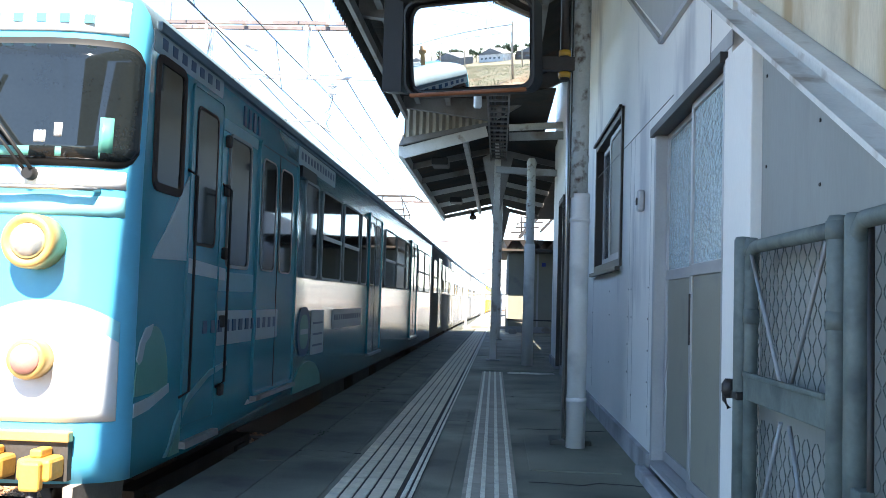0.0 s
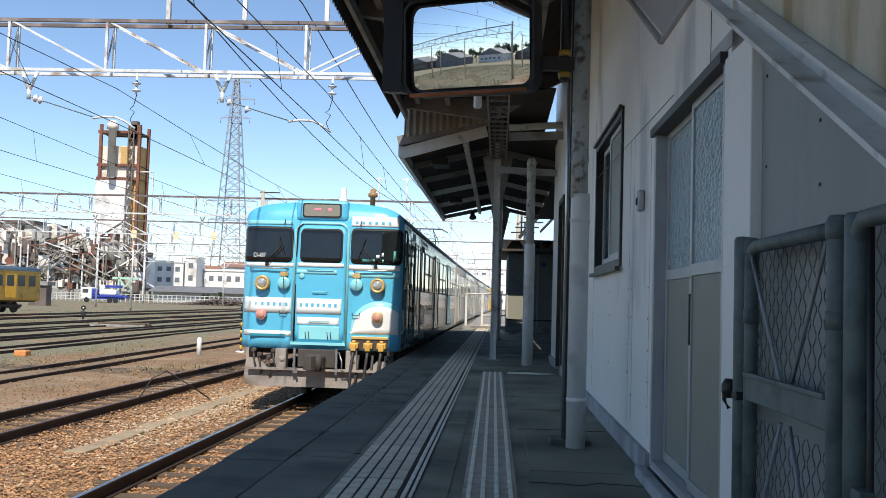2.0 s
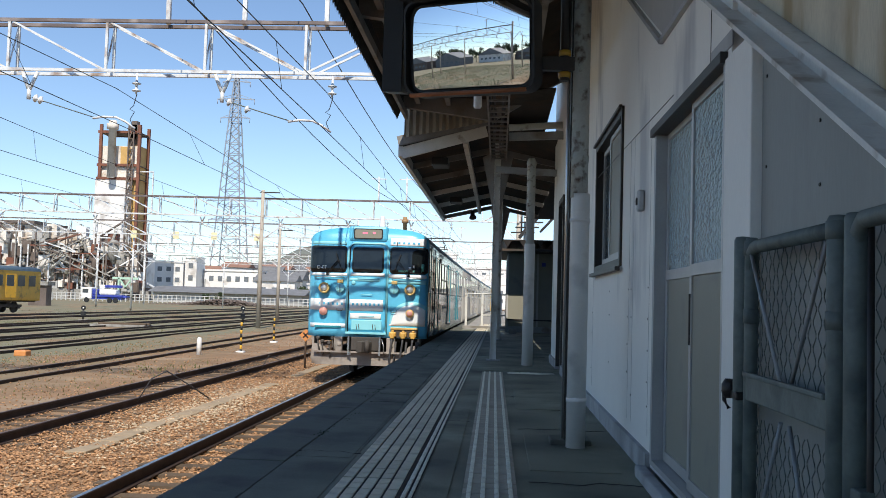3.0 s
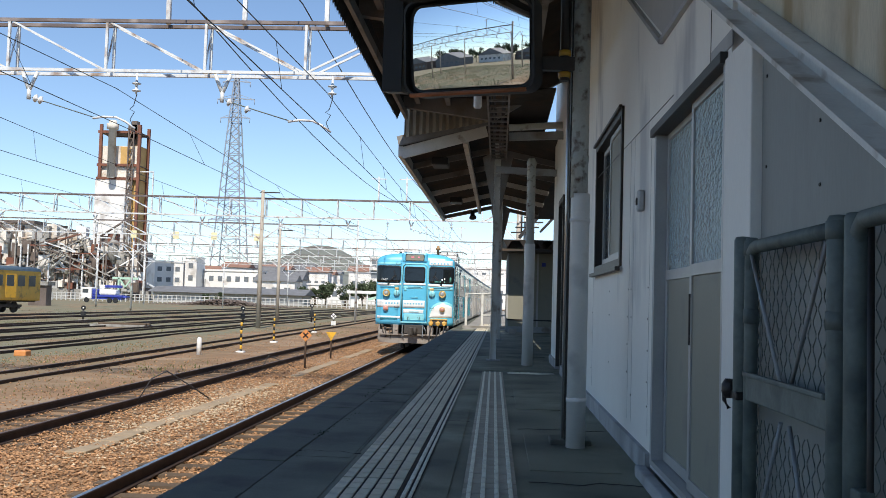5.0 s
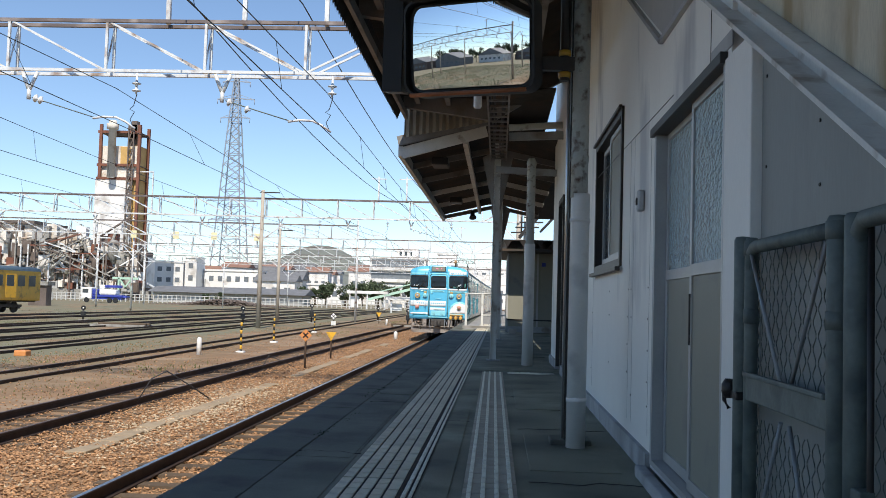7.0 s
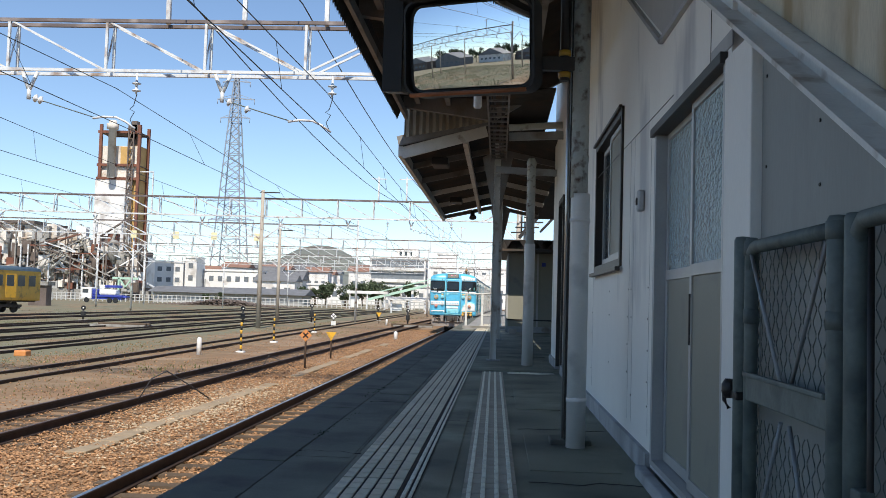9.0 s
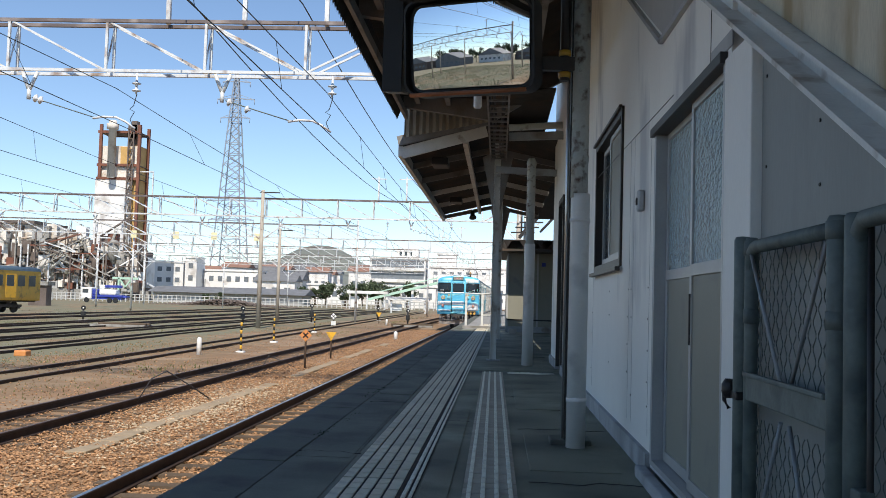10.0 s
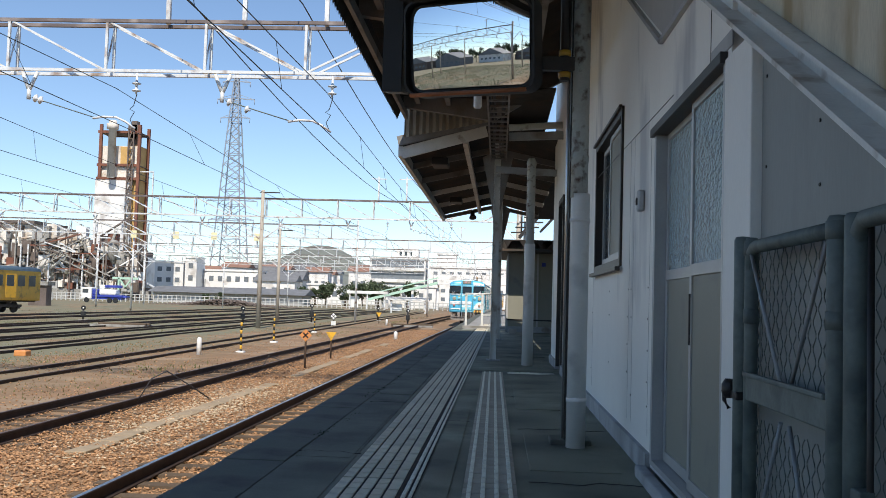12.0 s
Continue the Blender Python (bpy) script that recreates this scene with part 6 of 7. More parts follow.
M_platey = mat("pale_yellow_plate", (0.74, 0.68, 0.42), 0.5, var=0.15)
zt_plate = 6.9
G_YS = (-20.0, 19.5, 62.0, 103.0, 145.0, 190.0)
gs = []
for y, x0, x1 in ((-20.0, -43.3, -12.0), (22.0, -47.4, -2.24), (62.0, -34.2, 1.2), (62.0, -62, -36), (84.0, -46.0, -12.5), (103.0, -40, 2.0), (122.0, -52.0, -9.0), (160.0, -60.0, -4.0), (145.0, -42, 4.0), (190.0, -42, 5.0)):
    g = gantry(y, x0, x1 if y != 22.0 else 2.48, 6.18, 7.36, "white lattice overhead-line gantry with rusty top chord",
               [x for x in (-4.17, -6.12, -7.95) if x0 < x < x1] if y != -20 else [-17.0, -24.0], M_polec if y < 70 else M_gantry, 0.2 if y < 70 else 0.11)
    if y == 103.0:
        for x in (-39.9, -35.2, -31.0, -26.3):
            b = bmnew()
            box(b, x - 0.32, x + 0.32, y - 0.34, y - 0.30, zt_plate, zt_plate + 0.8, bev=0.01)
            part("track_plate", b, M_platey, g, "pale yellow square plate")
    if abs(y) < 70 and x0 > -50:
        hangers(g, y if y != 22.0 else 19.5, 6.18, 1.0 if y != 22.0 else 0.886)
    if y == 22.0:
        resize(g, 0.886)


def mast(x, y, top, arm=0.0):
    m = thing("line_mast", "brown-grey concrete mast with crossarm standing in the yard", "mast", "yard masts")
    b = bmnew()
    lathe(b, (x, y, GZ - 0.1), (0, 0, 1), [(0, 0.16), (top - GZ, 0.11)], 14)
    part("pole", b, M_polec, m)
    b = bmnew()
    beam(b, (x - 0.2, y, top - 0.25), (x + 1.1, y, top - 0.25), 0.07, 0.07)
    part("crossarm", b, M_dark, m)
    b = bmnew()
    beam(b, (x, y, top - 3.4), (x + 1.4, y, top - 2.3), 0.07, 0.07)
    beam(b, (x, y, top - 3.4), (x - 1.4, y, top - 2.3), 0.07, 0.07)
    part("brace", b, M_gantry, m)
    return m


for x, y, top in ((-15.42, 61.4, 7.95), (-18.5, 80, 6.8), (-36, 61.0, 8.2)):
    mast(x, y, top)


def wire(name, x, z, sag, label, r=0.014, bendy=True, y_from=-62.0, y_to=190.0, stops=G_YS):
    b = bmnew()
    ys = [-62.0] + list(stops)
    pts = []
    for a, c in zip(ys, ys[1:]):
        if c > y_to:
            break
        for k in range(10):
            u = k / 10
            y = a + (c - a) * u
            pts.append((x + (track_x(y) + 3.36 if bendy else 0), y, z - 4 * sag * u * (1 - u)))
    path_tube(b, pts, r, 5)
    return tagged(part(name, b, M_wire), label, "wire", "overhead wires")


for i, c in enumerate(WIRE_C):
    wire("contact_wire", c, 4.36, 0.05, "thin dark contact wire over the track", 0.009 - 0.001 * (i > 0))
    wire("messenger_wire", c - 0.12 - 0.3 * (i == 1), 5.26, 0.34, "sagging messenger wire above the contact wire", 0.009 - 0.001 * (i > 0))
    d = bmnew()
    ys = [-20.0] + list(G_YS[1:])
    for a, e in zip(ys, ys[1:]):
        for k in range(1, 9):
            u = k / 9
            y = a + (e - a) * u
            xx = c + track_x(y) + 3.36
            tube(d, (xx, y, 4.34), (xx - 0.12 - 0.3 * (i == 1), y, 5.26 - 4 * 0.34 * u * (1 - u)), 0.005, n=4, caps=False)
    tagged(part("dropper_wires", d, M_wire), "fine vertical droppers between the wires", "wire", "overhead wires", kind="stuff")
for x, z, s in ((-4.3, 7.1, 0.62), (-6.65, 7.1, 0.66)):
    wire("feeder_wire", x, z, s, "heavy dark feeder wire on posts", 0.014)


# ---- small things in the yard ----
def yard_post(x, y, h, material, label, r=0.06):
    b = bmnew()
    lathe(b, (x, y, GZ - 0.05), (0, 0, 1), [(0, r), (h, r), (h + 0.05, r * 0.7), (h + 0.07, r * 0.2)], 12)
    return tagged(part("marker_post", b, material), label, "post", "yard marker posts")


yard_post(-10.17, 32.5, 0.62, M_white, "short white marker post in the ballast", 0.085)
yard_post(-5.35, 50.6, 0.42, M_white, "short white marker post in the ballast", 0.10)
yard_post(-8.9, 77, 0.5, M_white, "short white marker post in the ballast", 0.09)


def striped(x, y):
    t = thing("striped_post", "yellow and black striped warning post", "post", "striped posts")
    for k in range(8):
        b = bmnew()
        lathe(b, (x, y, GZ + k * 0.14), (0, 0, 1), [(0, 0.042), (0.14, 0.042)], 10)
        part("band", b, M_yel if k % 2 else M_black, t)
    b = bmnew()
    box(b, x - 0.15, x + 0.15, y - 0.15, y + 0.15, GZ - 0.05, GZ + 0.07, bev=0.02)
    part("foot", b, M_white, t)


for x, y in ((-9.4, 35), (-10.1, 43.2), (-10.9, 57)):
    striped(x, y)


def sign(x, y, h, kind, size, label):
    t = thing("yard_sign", label, "sign", "yard signs")
    b = bmnew()
    tube(b, (x, y, GZ - 0.05), (x, y, GZ + h), 0.03)
    part("stake", b, M_rusty, t)
    z = GZ + h
    b = bmnew()
    if kind == "diamond":
        prism(b, [(x - size, z), (x, z - size), (x + size, z), (x, z + size)], "y", y - 0.05, y - 0.035)
        part("plate", b, M_orangep, t)
        b = bmnew()
        for s in (-1, 1):
            beam(b, (x - size * 0.4, y - 0.053, z - s * size * 0.4), (x + size * 0.4, y - 0.053, z + s * size * 0.4), 0.005, 0.045)
        part("cross", b, M_rusty, t)
    elif kind == "triangle":
        prism(b, [(x - size, z + size * 0.7), (x + size, z + size * 0.7), (x, z - size)], "y", y - 0.05, y - 0.035)
        part("plate", b, M_yel, t)
    else:
        prism(b, [(x - size, z), (x, z - size), (x + size, z), (x, z + size)], "y", y - 0.05, y - 0.035)
        part("plate", b, M_black, t)
        for dx, dz in ((0, 0.45), (0, -0.45), (0.45, 0), (-0.45, 0)):
            b = bmnew()
            q = size * 0.36
            prism(b, [(x + dx * size - q, z + dz * size), (x + dx * size, z + dz * size - q), (x + dx * size + q, z + dz * size), (x + dx * size, z + dz * size + q)], "y", y - 0.058, y - 0.052)
            part("white_facet", b, M_white, t)
        b = bmnew()
        box(b, x - size * 0.6, x + size * 0.6, y - 0.06, y - 0.04, z - size * 2.3, z - size * 1.2)
        part("lower_plate", b, M_white, t)


M_orangep = mat("faded_orange_paint", (0.62, 0.25, 0.08), 0.6, var=0.2)
sign(-5.6, 28.0, 1.0, "diamond", 0.185, "faded orange diamond sign on a rusty stake")
sign(-5.75, 33.2, 0.80, "triangle", 0.18, "yellow triangle sign on a rusty stake")
sign(-12.0, 70, 0.75, "board", 0.29, "black and white diamond track sign")
sign(-10.4, 84, 0.75, "triangle", 0.24, "yellow triangle sign on a rusty stake")


def dwarf(x, y, h):
    t = thing("switch_stand", "black switch stand with round target and pale foot", "switch stand", "switch stands")
    b = bmnew()
    tube(b, (x, y, GZ), (x, y, GZ + h), 0.07)
    part("stem", b, M_black, t)
    b = bmnew()
    lathe(b, (x, y + 0.05, GZ + h), (0, -1, 0), [(0, 0.16), (0.1, 0.16)], 16)
    part("target", b, M_black, t)
    b = bmnew()
    box(b, x - 0.15, x + 0.15, y - 0.12, y + 0.12, GZ + 0.35 * h, GZ + 0.72 * h, bev=0.04)
    part("lamp_case", b, M_black, t)
    b = bmnew()
    box(b, x - 0.3, x + 0.3, y - 0.2, y + 0.2, GZ - 0.05, GZ + 0.08, bev=0.03)
    part("foot", b, M_conc, t)
    b = bmnew()
    lathe(b, (x + 0.05, y - 0.13, GZ + h), (0, -1, 0), [(0, 0.06), (0.02, 0.05)], 10)
    part("lens", b, M_white, t)


for x, y, h in ((-18.2, 68, 1.15), (-15.0, 77, 1.4), (-7.4, 79, 1.2), (-11.5, 92, 1.2), (-29, 66, 0.9)):
    dwarf(x, y, h)


def planks(x, y, n, label):
    t = thing("timber_stack", label, "timber", "yard timber")
    for k in range(n):
        b = bmnew()
        box(b, x - 1.6 + random.uniform(-0.3, 0.3), x + 1.6, y + k * 0.3, y + k * 0.3 + 0.25, GZ, GZ + 0.15 + 0.1 * (k % 2), bev=0.02)
        part("plank", b, M_sleeper if k % 2 else M_conc, t)


planks(-22.5, 56, 5, "low stack of weathered sleepers in the weeds")
planks(-6.6, 74, 2, "pale boards laid across the siding")
b = bmnew()
box(b, -2.95, -2.35, 19.2, 19.8, GZ + 0.08, GZ + 0.2, bev=0.02)
tagged(part("orange_cover", b, M_orangep), "faded orange cover plate beside the rail", "cover")
b = bmnew()
box(b, -15.2, -14.8, 29.6, 30.0, GZ - 0.02, GZ + 0.18, bev=0.04)
tagged(part("orange_crate", b, M_orangep), "small orange crate lying in the weeds", "crate")


def cable_trough():
    t = thing("cable_trough", "broken row of pale slabs standing in for packed dirt between the tracks", "cable trough", kind="structure")
    # low slabs stand in for an irregular pale strip of packed dirt
    bm = bmnew()
    box(bm, -0.15, 0.15, -0.245, 0.245, -0.06, 0.0, bev=0.012)
    me = bpy.data.meshes.new("trough_lid")
    bm.to_mesh(me)
    bm.free()
    me.materials.append(M_dirtslab)
    for k in range(72):
        y = 9.0 + k * 0.5
        if noise.noise(Vector((y * 0.23, 4.0, 1.0))) < -0.22:
            continue
        ob = new("trough_lid", me)
        ob.parent = t
        ob.matrix_local = pose(track_x(y) - 2.08 + random.uniform(-0.02, 0.02), y, GZ + 0.045 + random.uniform(-0.012, 0.008), random.uniform(-1.5, 1.5), random.uniform(-2, 2), random.uniform(-3, 3))


cable_trough()


def yard_canopy(x0, x1, y, z, label):
    c = thing("yard_canopy", label, "canopy", "low canopies in the yard")
    b = bmnew()
    box(b, x0, x1, y, y + 2.5, z, z + 0.55, bev=0.05)
    part("roof", b, M_bldg, c)
    for x in (x0 + 0.6, (x0 + x1) / 2, x1 - 0.6):
        b = bmnew()
        box(b, x - 0.12, x + 0.12, y + 0.2, y + 0.44, GZ - 0.1, z)
        part("post", b, M_gantry, c)
    b = bmnew()
    box(b, x0 + 0.4, x0 + 2.2, y + 1.0, y + 1.1, GZ + 0.3, z - 0.5)
    part("notice_panel", b, M_white, c)


yard_canopy(-17.3, -10.8, 150.0, 0.85, "white low canopy on thin posts over a far crossing")
yard_canopy(-29.5, -21.5, 186.0, 1.9, "white long canopy roof beside the yard fence")


def bond_wire():
    b = bmnew()
    path_tube(b, [(-6.6, 17.5, RZ - 0.1), (-6.3, 17.4, -0.55), (-6.1, 17.6, -0.42), (-5.9, 18.4, -0.75), (-5.7, 19.0, -1.05)], 0.012, 5)
    path_tube(b, [(-6.4, 26, RZ - 0.1), (-6.2, 26, -0.6), (-6.0, 26.8, -0.8), (-5.8, 27.5, -1.0)], 0.012, 5)
    tagged(part("bond_cables", b, M_cable), "dark bonding cables looping up from the siding rail", "cable", kind="stuff")


bond_wire()


# ---- far side of the yard ----
def yellow_railcar():
    c = thing("yellow_railcar", "yellow railcar parked on a far siding", "train car")
    c.matrix_world = pose(-42.6, 57.3, RZ, 0, 0, -12)
    part("body", car_shell(False, 19.5), [M_yel, M_roofcar, M_yel], c)
    for s in (-1, 1):
        for y in (2.0, 9.0, 15.5):
            part("door", side_plate(s * HW, y, y + 1.2, 1.2, 3.05, 0.01, 0.03), M_yel, c)
        for k in range(15):
            part("side_window", side_plate(s * HW, 0.6 + k * 1.25, 1.4 + k * 1.25, 2.1, 2.95, 0.012, 0.05), M_winfar, c)
    for x in (-0.95, 0.0, 0.95):
        b = bmnew()
        prism(b, rounded(0.6, 0.75, 0.06, 4, x, 2.6), "y", -0.02, 0.01)
        part("end_window", b, M_winfar, c)
    bogie(c, 2.9)
    bogie(c, 16.6)
    underframe(c, 19.5)


yellow_railcar()


def windows_on(parent, x0, x1, y, z0, z1, nx, nz, w=0.5, h=0.42):
    dx, dz = (x1 - x0) / nx, (z1 - z0) / nz
    for i in range(nx):
        for j in range(nz):
            b = bmnew()
            cx, cz = x0 + (i + 0.5) * dx, z0 + (j + 0.5) * dz
            box(b, cx - dx * w / 2, cx + dx * w / 2, y - 0.08, y + 0.05, cz - dz * h / 2, cz + dz * h / 2)
            part("window", b, M_winhaze, parent)


def block(x0, x1, y0, y1, z1, nx, nz, wall=M_bldg, label="white far building with rows of dark windows", roof="flat"):
    t = thing("building", label, "building", "far buildings")
    b = bmnew()
    box(b, x0, x1, y0, y1, GZ - 0.5, z1)
    part("wall", b, wall, t)
    if roof == "flat":
        b = bmnew()
        box(b, x0 - 0.3, x1 + 0.3, y0 - 0.3, y1 + 0.3, z1, z1 + 0.5)
        part("roof", b, M_conc if wall is not M_bldg else M_bldg, t)
    else:
        b = bmnew()
        prism(b, [(y0 - 0.6, z1), (y1 + 0.6, z1), ((y0 + y1) / 2, z1 + 0.25 * (y1 - y0))], "x", x0 - 0.5, x1 + 0.5)
        part("roof", b, roof, t)
    if nx:
        windows_on(t, x0 + 0.4, x1 - 0.4, y0, GZ + 1.2, z1 - 0.4, nx, nz)
    return t


def balconied(x0, x1, y, z1, storeys):
    t = block(x0, x1, y, y + 12, z1, 0, 0, label="white apartment block with balconies and roof tower")
    h = (z1 + 1) / storeys
    for k in range(1, storeys):
        b = bmnew()
        box(b, x0 + 0.2, x1 - 0.2, y - 1.3, y, -1 + k * h, -1 + k * h + 1.0)
        part("balcony", b, M_bldg, t)
        b = bmnew()
        box(b, x0 + 0.5, x1 - 0.5, y - 0.06, y + 0.1, -1 + k * h + 1.0, -1 + (k + 1) * h - 0.35)
        part("window_band", b, M_winhaze, t)
    b = bmnew()
    box(b, x0 + 8.0, x1 - 2.5, y + 2, y + 7, z1 + 0.5, z1 + 3.4)
    part("roof_tower", b, M_bldg, t)
    for k in range(3):
        b = bmnew()
        box(b, x0 + 9 + k * 1.6, x0 + 9.8 + k * 1.6, y + 1.9, y + 2.05, z1 + 1.2, z1 + 2.4)
        part("tower_window", b, M_winfar, t)


balconied(-40.5, -23.0, 300, 13.6, 4)
block(-21.5, -3.0, 300, 312, 11.2, 7, 4)
b = block(-19.5, -13.5, 302, 309, 15.4, 3, 1)
block(-2.5, 8.0, 280, 292, 10.5, 5, 4)
block(-30, -16, 245, 250, 4.2, 6, 1, label="low white shed with dark windows")
block(-104, -95, 285, 295, 10.2, 3, 3)
block(-93.5, -90, 282, 290, 11.5, 1, 3)
block(-89, -72, 288, 298, 8.0, 6, 2)
block(-72, -60, 290, 300, 6.0, 4, 1, roof=M_roofgrey, label="white house with grey gable roof")
block(-67, -56, 262, 270, 5.0, 3, 1, roof=M_roofgrey, label="white house with grey gable roof")
block(-56, -46, 280, 288, 4.5, 3, 1, label="low white building with dark windows")
for k in range(26):
    x = random.uniform(-108, -42)
    y = random.uniform(310, 420)
    z = random.uniform(7.5, 10.0) + (y - 310) * 0.035
    block(x, x + random.uniform(6, 11), y, y + 8, z, 3, 1, roof=random.choice((M_roofred, M_roofgrey, M_roofgrey, M_roofred)), label="small hillside house with tiled roof")


def warehouse_far():
    t = thing("long_shed", "long grey roofed shed behind the yard fence", "shed")
    b = bmnew()
    box(b, -78, -44, 214, 224, GZ, 1.2)
    part("wall", b, M_wallgrey, t)
    b = bmnew()
    prism(b, [(212.5, 1.2), (225.5, 1.2), (219, 2.6)], "x", -79, -43)
    part("roof", b, M_roofgrey, t)


warehouse_far()


def hill():
    b = bmnew()
    n, rows = 90, 9
    for layer, (yy, amp, seed) in enumerate(((1500, 1.0, 0.0), (1250, 0.62, 7.0))):
        g = []
        for j in range(rows):
            v = j / (rows - 1)
            row = []
            for i in range(n + 1):
                x = -900 + i * 14
                top = 28 + 60 * math.exp(-((x + 330) / 75) ** 2) + 26 * math.exp(-((x + 240) / 60) ** 2) + 14 * math.exp(-((x + 560) / 160) ** 2) + 10 * noise.noise(Vector((x * 0.012, seed, 0))) + 3 * noise.noise(Vector((x * 0.07, seed, 2)))
                row.append(b.verts.new((x, yy + 160 * v + 25 * noise.noise(Vector((x * 0.01, v * 3, seed))), -2 + amp * top * math.sin(v * math.pi / 2))))
            g.append(row)
        for A, B in zip(g, g[1:]):
            for i in range(n):
                b.faces.new((A[i], A[i + 1], B[i + 1], B[i])).smooth = True
    return tagged(part("backdrop_hill", b, M_hill), "hazy wooded hills on the horizon", "hill", kind="structure")


hill()


def tower():
    t = thing("plant_tower", "rusty white cement plant tower with open steel top", "tower")
    x0, x1, y = -107.9, -96.4, 250.0
    b = bmnew()
    box(b, x0 - 0.2, x1 - 2.4, y - 0.5, y + 6, GZ, 30.8)
    part("shaft", b, M_bldg, t, "pale concrete shaft")
    b = bmnew()
    box(b, x1 - 2.2, x1 - 0.5, y + 0.5, y + 6, GZ, 40)
    part("ochre_side", b, M_ochre, t)
    b = bmnew()
    box(b, x0 + 0.3, x1 - 0.9, y + 0.2, y + 6, 31.2, 39.8)
    part("upper_room", b, M_cement, t, "pale upper room")
    b = bmnew()
    box(b, x0 + 6.2, x1 - 2.6, y - 0.1, y + 0.3, 35.0, 39.6)
    part("ochre_panel", b, M_ochre, t)
    b = bmnew()
    box(b, x0 + 1.6, x0 + 8.4, y - 0.7, y + 0.6, 15.0, 26.3)
    part("white_panel", b, M_bldg, t)
    for x in (x0 + 0.8, x1 - 0.2):
        for yy in (y - 0.4, y + 6.2):
            b = bmnew()
            beam(b, (x, yy, 2 if x > x0 + 1 else 31), (x, yy, 45.5), 0.75, 0.7)
            part("steel_column", b, M_rustred, t)
    for z in (31.0, 34.6, 43.5):
        for yy in (y - 0.4, y + 6.2):
            b = bmnew()
            beam(b, (x0, yy, z), (x1, yy, z), 0.5, 0.7)
            part("steel_beam", b, M_rustred, t)
        b = bmnew()
        box(b, x0, x1, y - 0.4, y + 6.2, z - 0.15, z)
        part("deck", b, M_plantdk, t)
    b = bmnew()
    lathe(b, (x0 + 4.6, y - 2.2, 31), (0, 0, 1), [(0, 1.0), (12.8, 1.0), (12.9, 1.5), (14.3, 1.6), (14.4, 1.0), (15.2, 1.0)], 20)
    part("silo_pipe", b, M_cement, t, "tall pale duct")
    b = bmnew()
    box(b, x1 - 4.4, x1 - 1.7, y + 2, y + 5, 39, 46)
    box(b, x0 + 8, x0 + 9.5, y + 2, y + 4, 42, 47)
    part("machine_room", b, M_plantdk, t)
    b = bmnew()
    for k in range(14):
        z = 4 + k * 2.9
        beam(b, (x1 - 2.9, y - 0.9, z), (x1 - 1.7, y - 0.9, z + 2.9), 0.25, 0.25)
        beam(b, (x1 - 3.0, y - 0.9, z), (x1 - 1.6, y - 0.9, z), 0.2, 0.25)
    beam(b, (x1 - 3.0, y - 0.9, 2), (x1 - 3.0, y - 0.9, 45), 0.3, 0.3)
    beam(b, (x1 - 1.6, y - 0.9, 2), (x1 - 1.6, y - 0.9, 45), 0.3, 0.3)
    part("stair_mast", b, M_plantdk, t)
    b = bmnew()
    beam(b, (x1 + 0.3, y, 33.0), (x1 + 4.0, y, 33.0), 0.3, 0.3)
    beam(b, (x1 + 3.8, y, 33.0), (x1 + 3.8, y, 22.0), 0.3, 0.3)
    part("hoist_arm", b, M_gantry, t)


tower()


